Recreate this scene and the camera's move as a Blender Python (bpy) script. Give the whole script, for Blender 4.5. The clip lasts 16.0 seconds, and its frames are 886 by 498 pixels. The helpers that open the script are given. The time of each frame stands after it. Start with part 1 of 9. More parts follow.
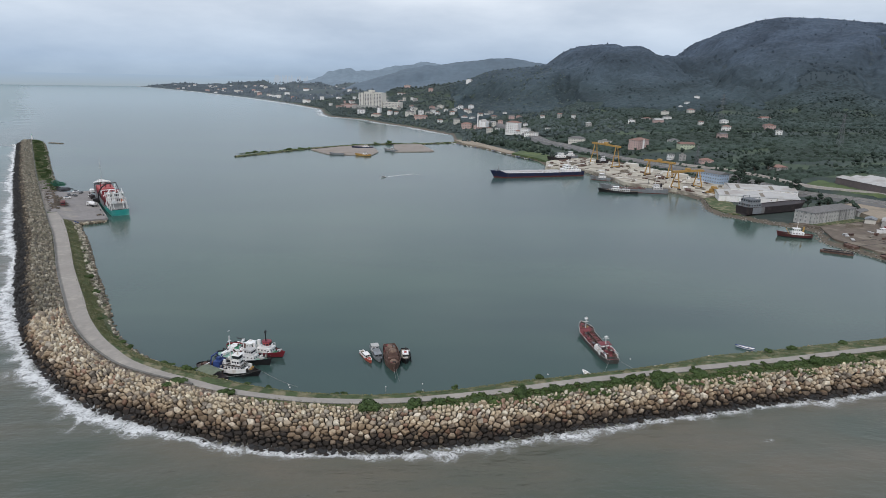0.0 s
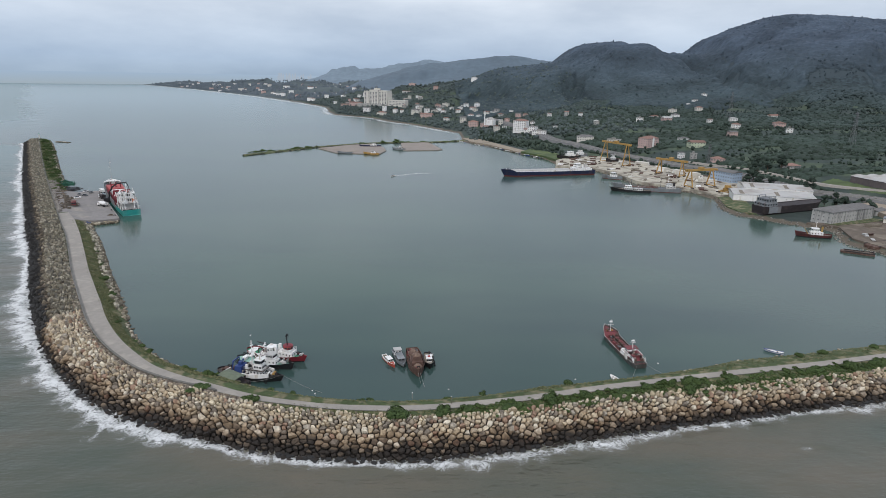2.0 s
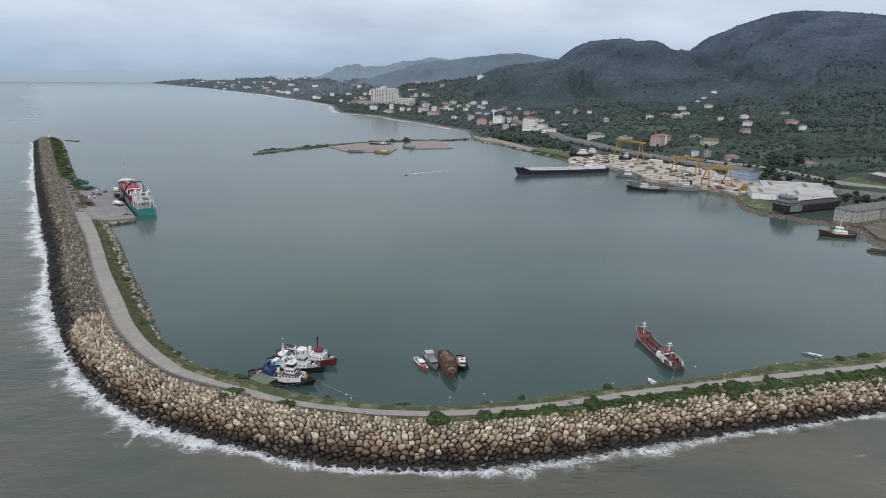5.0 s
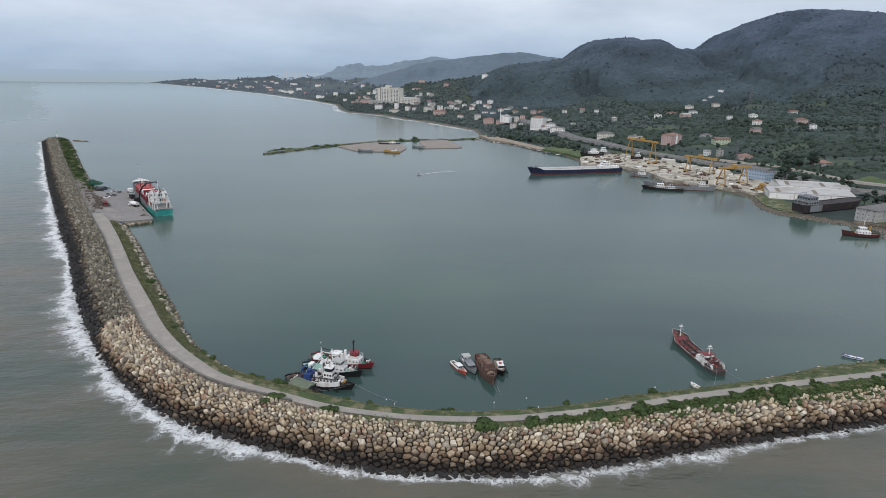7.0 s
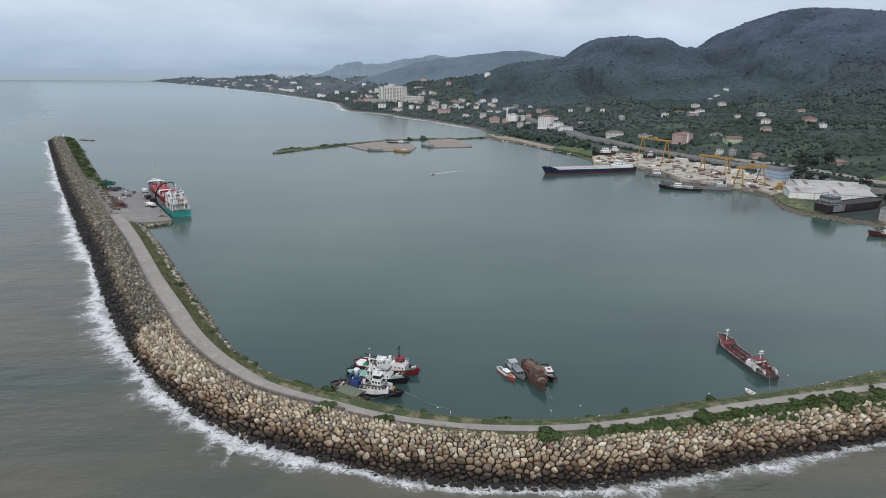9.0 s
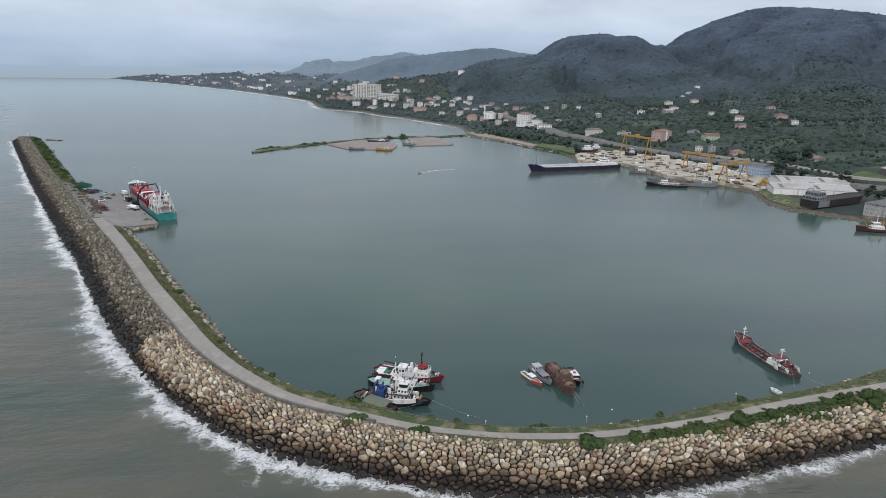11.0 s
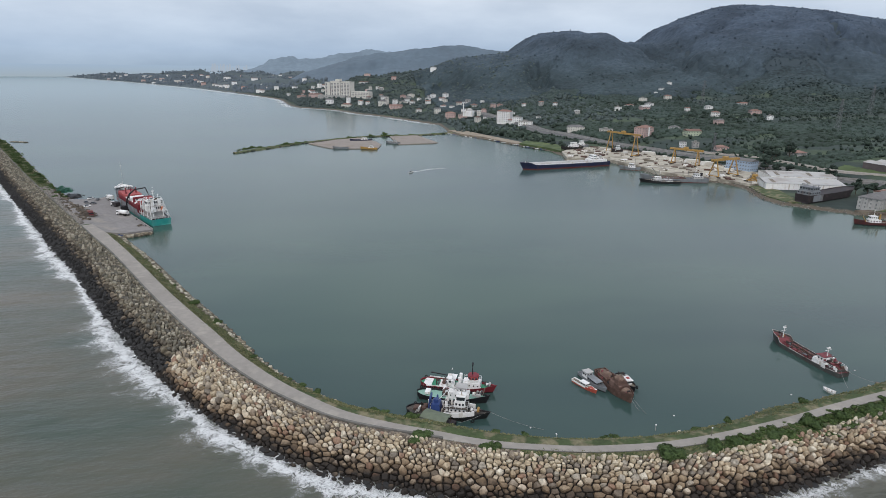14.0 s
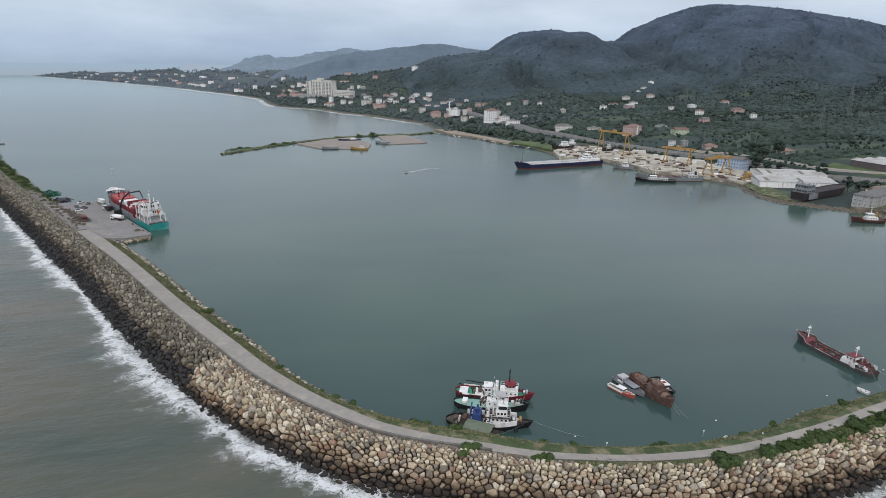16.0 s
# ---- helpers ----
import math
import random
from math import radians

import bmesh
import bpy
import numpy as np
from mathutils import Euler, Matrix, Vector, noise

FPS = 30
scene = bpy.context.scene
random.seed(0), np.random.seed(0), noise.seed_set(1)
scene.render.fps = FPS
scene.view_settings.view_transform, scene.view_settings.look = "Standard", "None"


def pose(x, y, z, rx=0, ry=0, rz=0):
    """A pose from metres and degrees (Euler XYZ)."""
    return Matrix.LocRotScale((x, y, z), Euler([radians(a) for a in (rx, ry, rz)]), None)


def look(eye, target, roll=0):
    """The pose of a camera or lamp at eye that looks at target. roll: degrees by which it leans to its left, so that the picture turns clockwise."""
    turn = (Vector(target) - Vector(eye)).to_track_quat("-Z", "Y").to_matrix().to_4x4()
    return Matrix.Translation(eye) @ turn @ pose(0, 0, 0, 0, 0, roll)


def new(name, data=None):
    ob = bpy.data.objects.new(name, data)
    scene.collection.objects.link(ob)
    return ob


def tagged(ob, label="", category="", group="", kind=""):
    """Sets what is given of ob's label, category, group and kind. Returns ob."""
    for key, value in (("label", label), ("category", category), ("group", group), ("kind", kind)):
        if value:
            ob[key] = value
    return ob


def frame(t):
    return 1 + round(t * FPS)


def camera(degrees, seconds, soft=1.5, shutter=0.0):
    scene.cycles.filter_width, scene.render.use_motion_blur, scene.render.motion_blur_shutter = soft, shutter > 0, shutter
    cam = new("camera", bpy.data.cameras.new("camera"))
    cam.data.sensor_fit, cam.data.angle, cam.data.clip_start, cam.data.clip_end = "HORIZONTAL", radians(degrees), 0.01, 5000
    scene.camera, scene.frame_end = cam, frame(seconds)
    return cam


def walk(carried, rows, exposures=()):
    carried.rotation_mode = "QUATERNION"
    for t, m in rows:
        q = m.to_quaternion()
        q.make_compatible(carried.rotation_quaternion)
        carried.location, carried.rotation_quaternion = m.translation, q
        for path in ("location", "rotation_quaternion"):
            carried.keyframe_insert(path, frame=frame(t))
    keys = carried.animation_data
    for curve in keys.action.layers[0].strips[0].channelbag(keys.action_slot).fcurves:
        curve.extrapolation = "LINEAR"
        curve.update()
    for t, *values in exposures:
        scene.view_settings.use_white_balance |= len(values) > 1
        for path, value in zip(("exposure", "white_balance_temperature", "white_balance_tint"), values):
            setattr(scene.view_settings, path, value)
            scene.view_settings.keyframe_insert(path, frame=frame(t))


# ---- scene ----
cam = camera(73.2, 16.0, soft=0.7)
PATH = [
    (0, (-7.514, -5.133, 89.123), (-7.451, -3.21, 88.576), 1.2),
    (0.5, (-9.204, -4.047, 89.275), (-9.141, -2.125, 88.726), 1.2),
    (1, (-11.07, -3.061, 89.301), (-11.009, -1.14, 88.75), 1.2),
    (1.5, (-12.727, -2.073, 89.403), (-12.669, -0.152, 88.851), 1.2),
    (2, (-14.389, -1.112, 89.437), (-14.335, 0.809, 88.883), 1.1),
    (2.5, (-15.827, -0.352, 89.398), (-15.776, 1.569, 88.842), 1.1),
    (3, (-17.29, 0.446, 89.267), (-17.243, 2.366, 88.71), 1.1),
    (3.5, (-18.533, 1.024, 89.259), (-18.489, 2.944, 88.7), 1.1),
    (4, (-20.047, 1.674, 89.251), (-20.005, 3.593, 88.691), 1.0),
    (6.5, (-32.12, 5.121, 89.08), (-32.074, 7.04, 88.518), 1.0),
    (7, (-35.592, 6.014, 89.084), (-35.549, 7.932, 88.521), 0.9),
    (7.5, (-39.203, 6.961, 89.116), (-39.162, 8.88, 88.552), 0.9),
    (8, (-43.137, 8.084, 89.111), (-43.097, 10.002, 88.547), 0.9),
    (8.5, (-47.064, 9.395, 89.098), (-47.018, 11.313, 88.532), 1.0),
    (9, (-50.826, 10.686, 89.208), (-50.774, 12.603, 88.64), 0.9),
    (11.5, (-70.112, 18.469, 89.142), (-69.941, 20.377, 88.567), 0.9),
    (12, (-73.909, 20.184, 89.113), (-73.725, 22.091, 88.537), 0.8),
    (12.5, (-77.705, 21.785, 89.103), (-77.497, 23.688, 88.525), 0.9),
    (13, (-81.484, 23.46, 89.069), (-81.259, 25.361, 88.49), 0.9),
    (13.5, (-85.229, 25.05, 89.024), (-84.987, 26.949, 88.444), 0.9),
    (14, (-89.067, 26.709, 89.007), (-88.806, 28.605, 88.426), 0.8),
    (14.5, (-92.878, 28.372, 89.095), (-92.598, 30.265, 88.513), 0.8),
    (15, (-96.718, 30.109, 89.133), (-96.423, 32.0, 88.551), 0.8),
    (15.5, (-100.429, 31.88, 89.225), (-100.117, 33.767, 88.642), 0.8),
    (16, (-104.243, 33.646, 89.373), (-103.909, 35.529, 88.789), 0.8),
]
walk(cam, [(t, look(eye, target, roll)) for t, eye, target, roll in PATH], exposures=[(0.0, 0.0, 6450, 13), (16.0, 0.0, 6450, 13)])

# ---------- world and sun: a bright overcast day over the sea ----------
SUN_ELEV, SUN_AZ = radians(48), radians(200)   # azimuth clockwise from +y
world = bpy.data.worlds.new("world")
scene.world = world
world.use_nodes = True
wn, wl = world.node_tree.nodes, world.node_tree.links
wn.clear()
sky = wn.new("ShaderNodeTexSky")
sky.sky_type, sky.sun_disc = "NISHITA", False
sky.sun_elevation, sky.sun_rotation = SUN_ELEV, SUN_AZ
sky.air_density, sky.dust_density, sky.ozone_density = 1.0, 3.0, 1.5
coord = wn.new("ShaderNodeTexCoord")
sep = wn.new("ShaderNodeSeparateXYZ")
wl.new(coord.outputs["Generated"], sep.inputs[0])
band = wn.new("ShaderNodeValToRGB")            # cloud deck: hazy blue low down, pale grey above
for i, (p, c) in enumerate([(0.0, (0.36, 0.47, 0.59)), (0.022, (0.39, 0.51, 0.655)), (0.06, (0.50, 0.61, 0.74)),
                            (0.12, (0.65, 0.735, 0.825)), (0.4, (0.70, 0.775, 0.88)), (1.0, (0.63, 0.71, 0.82))]):
    e = band.color_ramp.elements[i] if i < 2 else band.color_ramp.elements.new(p)
    e.position, e.color = p, (*c, 1)
wl.new(sep.outputs["Z"], band.inputs[0])
stretch = wn.new("ShaderNodeMapping")
stretch.inputs["Scale"].default_value = (1.0, 1.0, 3.4)
wl.new(coord.outputs["Generated"], stretch.inputs[0])
puffs = wn.new("ShaderNodeTexNoise")
puffs.inputs["Scale"].default_value, puffs.inputs["Detail"].default_value, puffs.inputs["Roughness"].default_value = 3.2, 7, 0.55
wl.new(stretch.outputs[0], puffs.inputs["Vector"])
shape = wn.new("ShaderNodeValToRGB")
shape.color_ramp.elements[0].position, shape.color_ramp.elements[0].color = 0.36, (0.97, 0.99, 1.01, 1)
shape.color_ramp.elements[1].position, shape.color_ramp.elements[1].color = 0.66, (1.30, 1.27, 1.23, 1)
wl.new(puffs.outputs["Fac"], shape.inputs[0])
cloud = wn.new("ShaderNodeMix")
cloud.data_type, cloud.blend_type = "RGBA", "MULTIPLY"
cloud.inputs[0].default_value = 1.0
wl.new(band.outputs[0], cloud.inputs[6])
wl.new(shape.outputs[0], cloud.inputs[7])
bg_sky, bg_cloud = wn.new("ShaderNodeBackground"), wn.new("ShaderNodeBackground")
bg_sky.inputs[1].default_value, bg_cloud.inputs[1].default_value = 0.06, 0.98
wl.new(sky.outputs[0], bg_sky.inputs[0])
wl.new(cloud.outputs[2], bg_cloud.inputs[0])
veil = wn.new("ShaderNodeMixShader")
veil.inputs[0].default_value = 0.90
wl.new(bg_sky.outputs[0], veil.inputs[1])
wl.new(bg_cloud.outputs[0], veil.inputs[2])
wl.new(veil.outputs[0], wn.new("ShaderNodeOutputWorld").inputs[0])

sun = new("sun", bpy.data.lights.new("sun", "SUN"))
sun.data.energy, sun.data.angle, sun.data.color = 1.5, radians(11), (1.0, 0.96, 0.9)
sun.matrix_world = look((0, 0, 300), (-math.sin(SUN_AZ) * math.cos(SUN_ELEV) * 100, -math.cos(SUN_AZ) * math.cos(SUN_ELEV) * 100,
                                      300 - math.sin(SUN_ELEV) * 100))


# ---------- materials ----------
def mat(name, rgb, rough=0.7, metal=0.0, var=0.18, scale=1.5, big=0.06, bump=0.0, rand=0.0, island=0.0, second=None,
        amount=0.5, second_scale=0.4, streak=False, spec=0.4):
    """A surface of one paint or stuff: fine and broad variation, optional second tone in patches, relief, and a shift for each piece."""
    m = bpy.data.materials.new(name)
    m.use_nodes = True
    n, l = m.node_tree.nodes, m.node_tree.links
    b = n["Principled BSDF"]
    b.inputs["Roughness"].default_value, b.inputs["Metallic"].default_value = rough, metal
    b.inputs["Specular IOR Level"].default_value = spec
    g = n.new("ShaderNodeNewGeometry")

    def noise_of(sc, detail=4, squash=False):
        t = n.new("ShaderNodeTexNoise")
        t.inputs["Scale"].default_value, t.inputs["Detail"].default_value = sc, detail
        if squash:
            mp = n.new("ShaderNodeMapping")
            mp.inputs["Scale"].default_value = (1, 1, 0.12)
            l.new(g.outputs["Position"], mp.inputs[0])
            l.new(mp.outputs[0], t.inputs["Vector"])
        else:
            l.new(g.outputs["Position"], t.inputs["Vector"])
        return t.outputs["Fac"]

    def mul(colour, fac, lo, hi):
        r = n.new("ShaderNodeMapRange")
        r.inputs[1].default_value, r.inputs[2].default_value = 0.25, 0.75
        r.inputs[3].default_value, r.inputs[4].default_value = lo, hi
        l.new(fac, r.inputs[0])
        x = n.new("ShaderNodeVectorMath")
        x.operation = "SCALE"
        l.new(colour, x.inputs[0])
        l.new(r.outputs[0], x.inputs["Scale"])
        return x.outputs[0]

    base = n.new("ShaderNodeRGB")
    base.outputs[0].default_value = (*rgb, 1)
    out = base.outputs[0]
    if second:
        ramp = n.new("ShaderNodeMapRange")
        ramp.inputs[1].default_value, ramp.inputs[2].default_value = 0.62 - amount * 0.3, 0.70 - amount * 0.3 + 0.08
        l.new(noise_of(second_scale, 6, streak), ramp.inputs[0])
        mix = n.new("ShaderNodeMix")
        mix.data_type = "RGBA"
        l.new(ramp.outputs[0], mix.inputs[0])
        l.new(out, mix.inputs[6])
        mix.inputs[7].default_value = (*second, 1)
        out = mix.outputs[2]
    out = mul(out, noise_of(scale, 5), 1 - var, 1 + var)
    out = mul(out, noise_of(big, 2), 1 - var * 0.7, 1 + var * 0.7)
    if rand:
        o = n.new("ShaderNodeObjectInfo")
        r = n.new("ShaderNodeMapRange")
        r.inputs[1].default_value, r.inputs[2].default_value = 0.0, 1.0
        r.inputs[3].default_value, r.inputs[4].default_value = 1 - rand, 1 + rand
        l.new(o.outputs["Random"], r.inputs[0])
        x = n.new("ShaderNodeVectorMath")
        x.operation = "SCALE"
        l.new(out, x.inputs[0])
        l.new(r.outputs[0], x.inputs["Scale"])
        out = x.outputs[0]
    if island:
        r = n.new("ShaderNodeMapRange")
        r.inputs[1].default_value, r.inputs[2].default_value = 0.0, 1.0
        r.inputs[3].default_value, r.inputs[4].default_value = 1 - island, 1 + island
        l.new(g.outputs["Random Per Island"], r.inputs[0])
        x = n.new("ShaderNodeVectorMath")
        x.operation = "SCALE"
        l.new(out, x.inputs[0])
        l.new(r.outputs[0], x.inputs["Scale"])
        out = x.outputs[0]
    l.new(out, b.inputs["Base Color"])
    if bump:
        bp = n.new("ShaderNodeBump")
        bp.inputs["Strength"].default_value, bp.inputs["Distance"].default_value = 0.6, bump
        l.new(noise_of(scale * 2.5, 5), bp.inputs["Height"])
        l.new(bp.outputs[0], b.inputs["Normal"])
    return m


def stone_mat(name, tones, wet_top, wet_fuzz, damp=(0.030, 0.029, 0.028)):
    """Quarry stone: a tone for each stone, grain, and the dark wet band with weed below wet_top."""
    m = bpy.data.materials.new(name)
    m.use_nodes = True
    n, l = m.node_tree.nodes, m.node_tree.links
    b = n["Principled BSDF"]
    g = n.new("ShaderNodeNewGeometry")
    o = n.new("ShaderNodeObjectInfo")
    s = n.new("ShaderNodeMath")
    s.operation = "ADD"
    l.new(g.outputs["Random Per Island"], s.inputs[0])
    l.new(o.outputs["Random"], s.inputs[1])
    f = n.new("ShaderNodeMath")
    f.operation = "FRACT"
    l.new(s.outputs[0], f.inputs[0])
    ramp = n.new("ShaderNodeValToRGB")
    ramp.color_ramp.interpolation = "CONSTANT"
    for i, c in enumerate(tones):
        e = ramp.color_ramp.elements[i] if i < 2 else ramp.color_ramp.elements.new(i / len(tones))
        e.position, e.color = i / len(tones), (*c, 1)
    l.new(f.outputs[0], ramp.inputs[0])
    grain = n.new("ShaderNodeTexNoise")
    grain.inputs["Scale"].default_value, grain.inputs["Detail"].default_value = 1.6, 7
    l.new(g.outputs["Position"], grain.inputs["Vector"])
    r = n.new("ShaderNodeMapRange")
    r.inputs[1].default_value, r.inputs[2].default_value, r.inputs[3].default_value, r.inputs[4].default_value = 0.3, 0.7, 0.62, 1.28
    l.new(grain.outputs["Fac"], r.inputs[0])
    x = n.new("ShaderNodeVectorMath")
    x.operation = "SCALE"
    l.new(ramp.outputs[0], x.inputs[0])
    l.new(r.outputs[0], x.inputs["Scale"])
    p = n.new("ShaderNodeSeparateXYZ")
    l.new(g.outputs["Position"], p.inputs[0])
    wob = n.new("ShaderNodeTexNoise")
    wob.inputs["Scale"].default_value, wob.inputs["Detail"].default_value = 0.22, 5
    l.new(g.outputs["Position"], wob.inputs["Vector"])
    wv = n.new("ShaderNodeMath")
    wv.operation = "MULTIPLY_ADD"
    wv.inputs[1].default_value = wet_fuzz * 4
    l.new(wob.outputs["Fac"], wv.inputs[0])
    each = n.new("ShaderNodeMath")              # some stones stay dark higher up than others
    each.operation, each.inputs[1].default_value = "MULTIPLY_ADD", 1.5
    l.new(f.outputs[0], each.inputs[0])
    l.new(p.outputs["Z"], each.inputs[2])
    l.new(each.outputs[0], wv.inputs[2])
    wet = n.new("ShaderNodeMapRange")
    wet.inputs[1].default_value, wet.inputs[2].default_value = wet_top + wet_fuzz * 2 - 0.7, wet_top + wet_fuzz * 2 + 1.3
    wet.inputs[3].default_value, wet.inputs[4].default_value = 1, 0
    l.new(wv.outputs[0], wet.inputs[0])
    mix = n.new("ShaderNodeMix")
    mix.data_type = "RGBA"
    l.new(wet.outputs[0], mix.inputs[0])
    rust = n.new("ShaderNodeMapRange")            # brown splash stain above the weed
    rust.inputs[1].default_value, rust.inputs[2].default_value = wet_top + wet_fuzz * 2 + 0.2, wet_top + wet_fuzz * 2 + 2.3
    rust.inputs[3].default_value, rust.inputs[4].default_value = 0.8, 0
    l.new(wv.outputs[0], rust.inputs[0])
    stain = n.new("ShaderNodeMix")
    stain.data_type, stain.blend_type = "RGBA", "MULTIPLY"
    l.new(rust.outputs[0], stain.inputs[0])
    l.new(x.outputs[0], stain.inputs[6])
    stain.inputs[7].default_value = (0.62, 0.47, 0.36, 1)
    l.new(stain.outputs[2], mix.inputs[6])
    mix.inputs[7].default_value = (*damp, 1)
    l.new(mix.outputs[2], b.inputs["Base Color"])
    b.inputs["Roughness"].default_value = 0.8
    b.inputs["Specular IOR Level"].default_value = 0.3
    bp = n.new("ShaderNodeBump")
    bp.inputs["Strength"].default_value, bp.inputs["Distance"].default_value = 0.5, 0.12
    l.new(grain.outputs["Fac"], bp.inputs["Height"])
    l.new(bp.outputs[0], b.inputs["Normal"])
    return m


def leaf_mat(name, a, c, rough=0.75, each=0.55, patch_size=0.015):
    """Leaves: each clump its own green between a and c."""
    m = bpy.data.materials.new(name)
    m.use_nodes = True
    n, l = m.node_tree.nodes, m.node_tree.links
    b = n["Principled BSDF"]
    g = n.new("ShaderNodeNewGeometry")
    t = n.new("ShaderNodeTexNoise")
    t.inputs["Scale"].default_value, t.inputs["Detail"].default_value = patch_size, 4
    l.new(g.outputs["Position"], t.inputs["Vector"])
    ad = n.new("ShaderNodeMath")
    ad.operation = "MULTIPLY_ADD"
    ad.inputs[1].default_value, ad.inputs[2].default_value = each, -each / 2
    l.new(g.outputs["Random Per Island"], ad.inputs[0])
    s = n.new("ShaderNodeMath")
    s.operation = "ADD"
    l.new(ad.outputs[0], s.inputs[0])
    l.new(t.outputs["Fac"], s.inputs[1])
    mix = n.new("ShaderNodeMix")
    mix.data_type = "RGBA"
    l.new(s.outputs[0], mix.inputs[0])
    mix.inputs[6].default_value, mix.inputs[7].default_value = (*a, 1), (*c, 1)
    l.new(mix.outputs[2], b.inputs["Base Color"])
    b.inputs["Roughness"].default_value = rough
    b.inputs["Specular IOR Level"].default_value = 0.2
    return m


def canopy_mat(name, low, high, z0, z1, cell, spread=0.45):
    """Woods seen from afar: a tone for each crown, broad patches, and bluish haze in the colour that grows with height.
    """
    m = bpy.data.materials.new(name)
    m.use_nodes = True
    n, l = m.node_tree.nodes, m.node_tree.links
    b = n["Principled BSDF"]
    g, p = n.new("ShaderNodeNewGeometry"), n.new("ShaderNodeSeparateXYZ")
    l.new(g.outputs["Position"], p.inputs[0])
    v_ = n.new("ShaderNodeTexVoronoi")
    v_.inputs["Scale"].default_value = 1 / cell
    l.new(g.outputs["Position"], v_.inputs["Vector"])
    tone = n.new("ShaderNodeSeparateColor")
    l.new(v_.outputs["Color"], tone.inputs[0])
    patch_, fine = n.new("ShaderNodeTexNoise"), n.new("ShaderNodeTexNoise")
    patch_.inputs["Scale"].default_value, patch_.inputs["Detail"].default_value = 0.011, 5
    fine.inputs["Scale"].default_value, fine.inputs["Detail"].default_value = 0.5, 4
    for t_ in (patch_, fine):
        l.new(g.outputs["Position"], t_.inputs["Vector"])
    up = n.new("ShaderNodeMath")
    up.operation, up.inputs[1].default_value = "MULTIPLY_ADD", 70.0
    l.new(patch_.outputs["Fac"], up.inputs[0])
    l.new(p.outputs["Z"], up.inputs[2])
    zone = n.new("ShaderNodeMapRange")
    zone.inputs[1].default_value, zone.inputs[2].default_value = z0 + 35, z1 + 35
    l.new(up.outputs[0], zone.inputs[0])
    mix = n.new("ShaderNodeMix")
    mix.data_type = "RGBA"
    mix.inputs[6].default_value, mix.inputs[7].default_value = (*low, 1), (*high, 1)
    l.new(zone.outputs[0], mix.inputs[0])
    out = mix.outputs[2]
    for src, lo, hi, a, c in ((tone.outputs[0], 0.0, 1.0, 1 - spread, 1 + spread), (patch_.outputs["Fac"], 0.35, 0.65, 0.78, 1.22), (fine.outputs["Fac"], 0.3, 0.7, 0.8, 1.2)):
        r, x = n.new("ShaderNodeMapRange"), n.new("ShaderNodeVectorMath")
        r.inputs[1].default_value, r.inputs[2].default_value, r.inputs[3].default_value, r.inputs[4].default_value = lo, hi, a, c
        l.new(src, r.inputs[0])
        x.operation = "SCALE"
        l.new(out, x.inputs[0])
        l.new(r.outputs[0], x.inputs["Scale"])
        out = x.outputs[0]
    l.new(out, b.inputs["Base Color"])
    b.inputs["Roughness"].default_value, b.inputs["Specular IOR Level"].default_value = 0.85, 0.15
    return m


STONE_TAN = stone_mat("stone_tan", [(0.50, 0.42, 0.295), (0.39, 0.315, 0.215), (0.58, 0.50, 0.365), (0.29, 0.24, 0.18), (0.42, 0.34, 0.235), (0.48, 0.405, 0.29),
                                    (0.40, 0.335, 0.245), (0.58, 0.515, 0.395), (0.28, 0.185, 0.13), (0.20, 0.17, 0.135), (0.41, 0.33, 0.23), (0.34, 0.30, 0.24), (0.60, 0.54, 0.43)], 2.7, 0.55, (0.026, 0.021, 0.017))
STONE_GREY = stone_mat("stone_grey", [(0.215, 0.20, 0.152), (0.152, 0.14, 0.11), (0.27, 0.25, 0.19), (0.18, 0.166, 0.125), (0.33, 0.30, 0.232),
                                      (0.12, 0.111, 0.09)], 4.6, 0.6)
STONE_CREST = stone_mat("stone_crest", [(0.21, 0.19, 0.165), (0.28, 0.255, 0.22), (0.15, 0.138, 0.12), (0.24, 0.215, 0.185)], -3.0, 0.2)
STONE_FILL = stone_mat("stone_fill", [(0.15, 0.115, 0.085), (0.22, 0.18, 0.135), (0.11, 0.088, 0.07), (0.28, 0.235, 0.18)], -3.0, 0.2)
STONE_SHORE = stone_mat("stone_shore", [(0.40, 0.365, 0.275), (0.26, 0.235, 0.18), (0.50, 0.455, 0.36), (0.17, 0.15, 0.115)], 0.4, 0.15)
CORE = mat("verge_earth", (0.058, 0.082, 0.031), 0.95, var=0.3, scale=0.9, second=(0.19, 0.168, 0.10), amount=0.5, second_scale=0.3, bump=0.15)
ASPHALT = mat("worn_asphalt", (0.29, 0.266, 0.236), 0.9, var=0.10, scale=0.6, second=(0.35, 0.318, 0.275), amount=0.3, second_scale=0.2)
CONCRETE = mat("concrete", (0.27, 0.26, 0.24), 0.88, var=0.15, scale=0.7, second=(0.17, 0.165, 0.15), amount=0.35, second_scale=0.15)
YARD = mat("yard_concrete", (0.43, 0.395, 0.32), 0.9, var=0.2, scale=0.4, second=(0.23, 0.20, 0.16), amount=0.5, second_scale=0.09)
SAND = mat("sand", (0.30, 0.25, 0.19), 0.95, var=0.12, scale=0.5, second=(0.2, 0.17, 0.13), amount=0.35, second_scale=0.06)
BUSH = leaf_mat("bush_leaves", (0.028, 0.048, 0.017), (0.085, 0.128, 0.042))
GRASS = leaf_mat("grass_blades", (0.052, 0.071, 0.028), (0.185, 0.175, 0.088), each=0.8, patch_size=0.14)
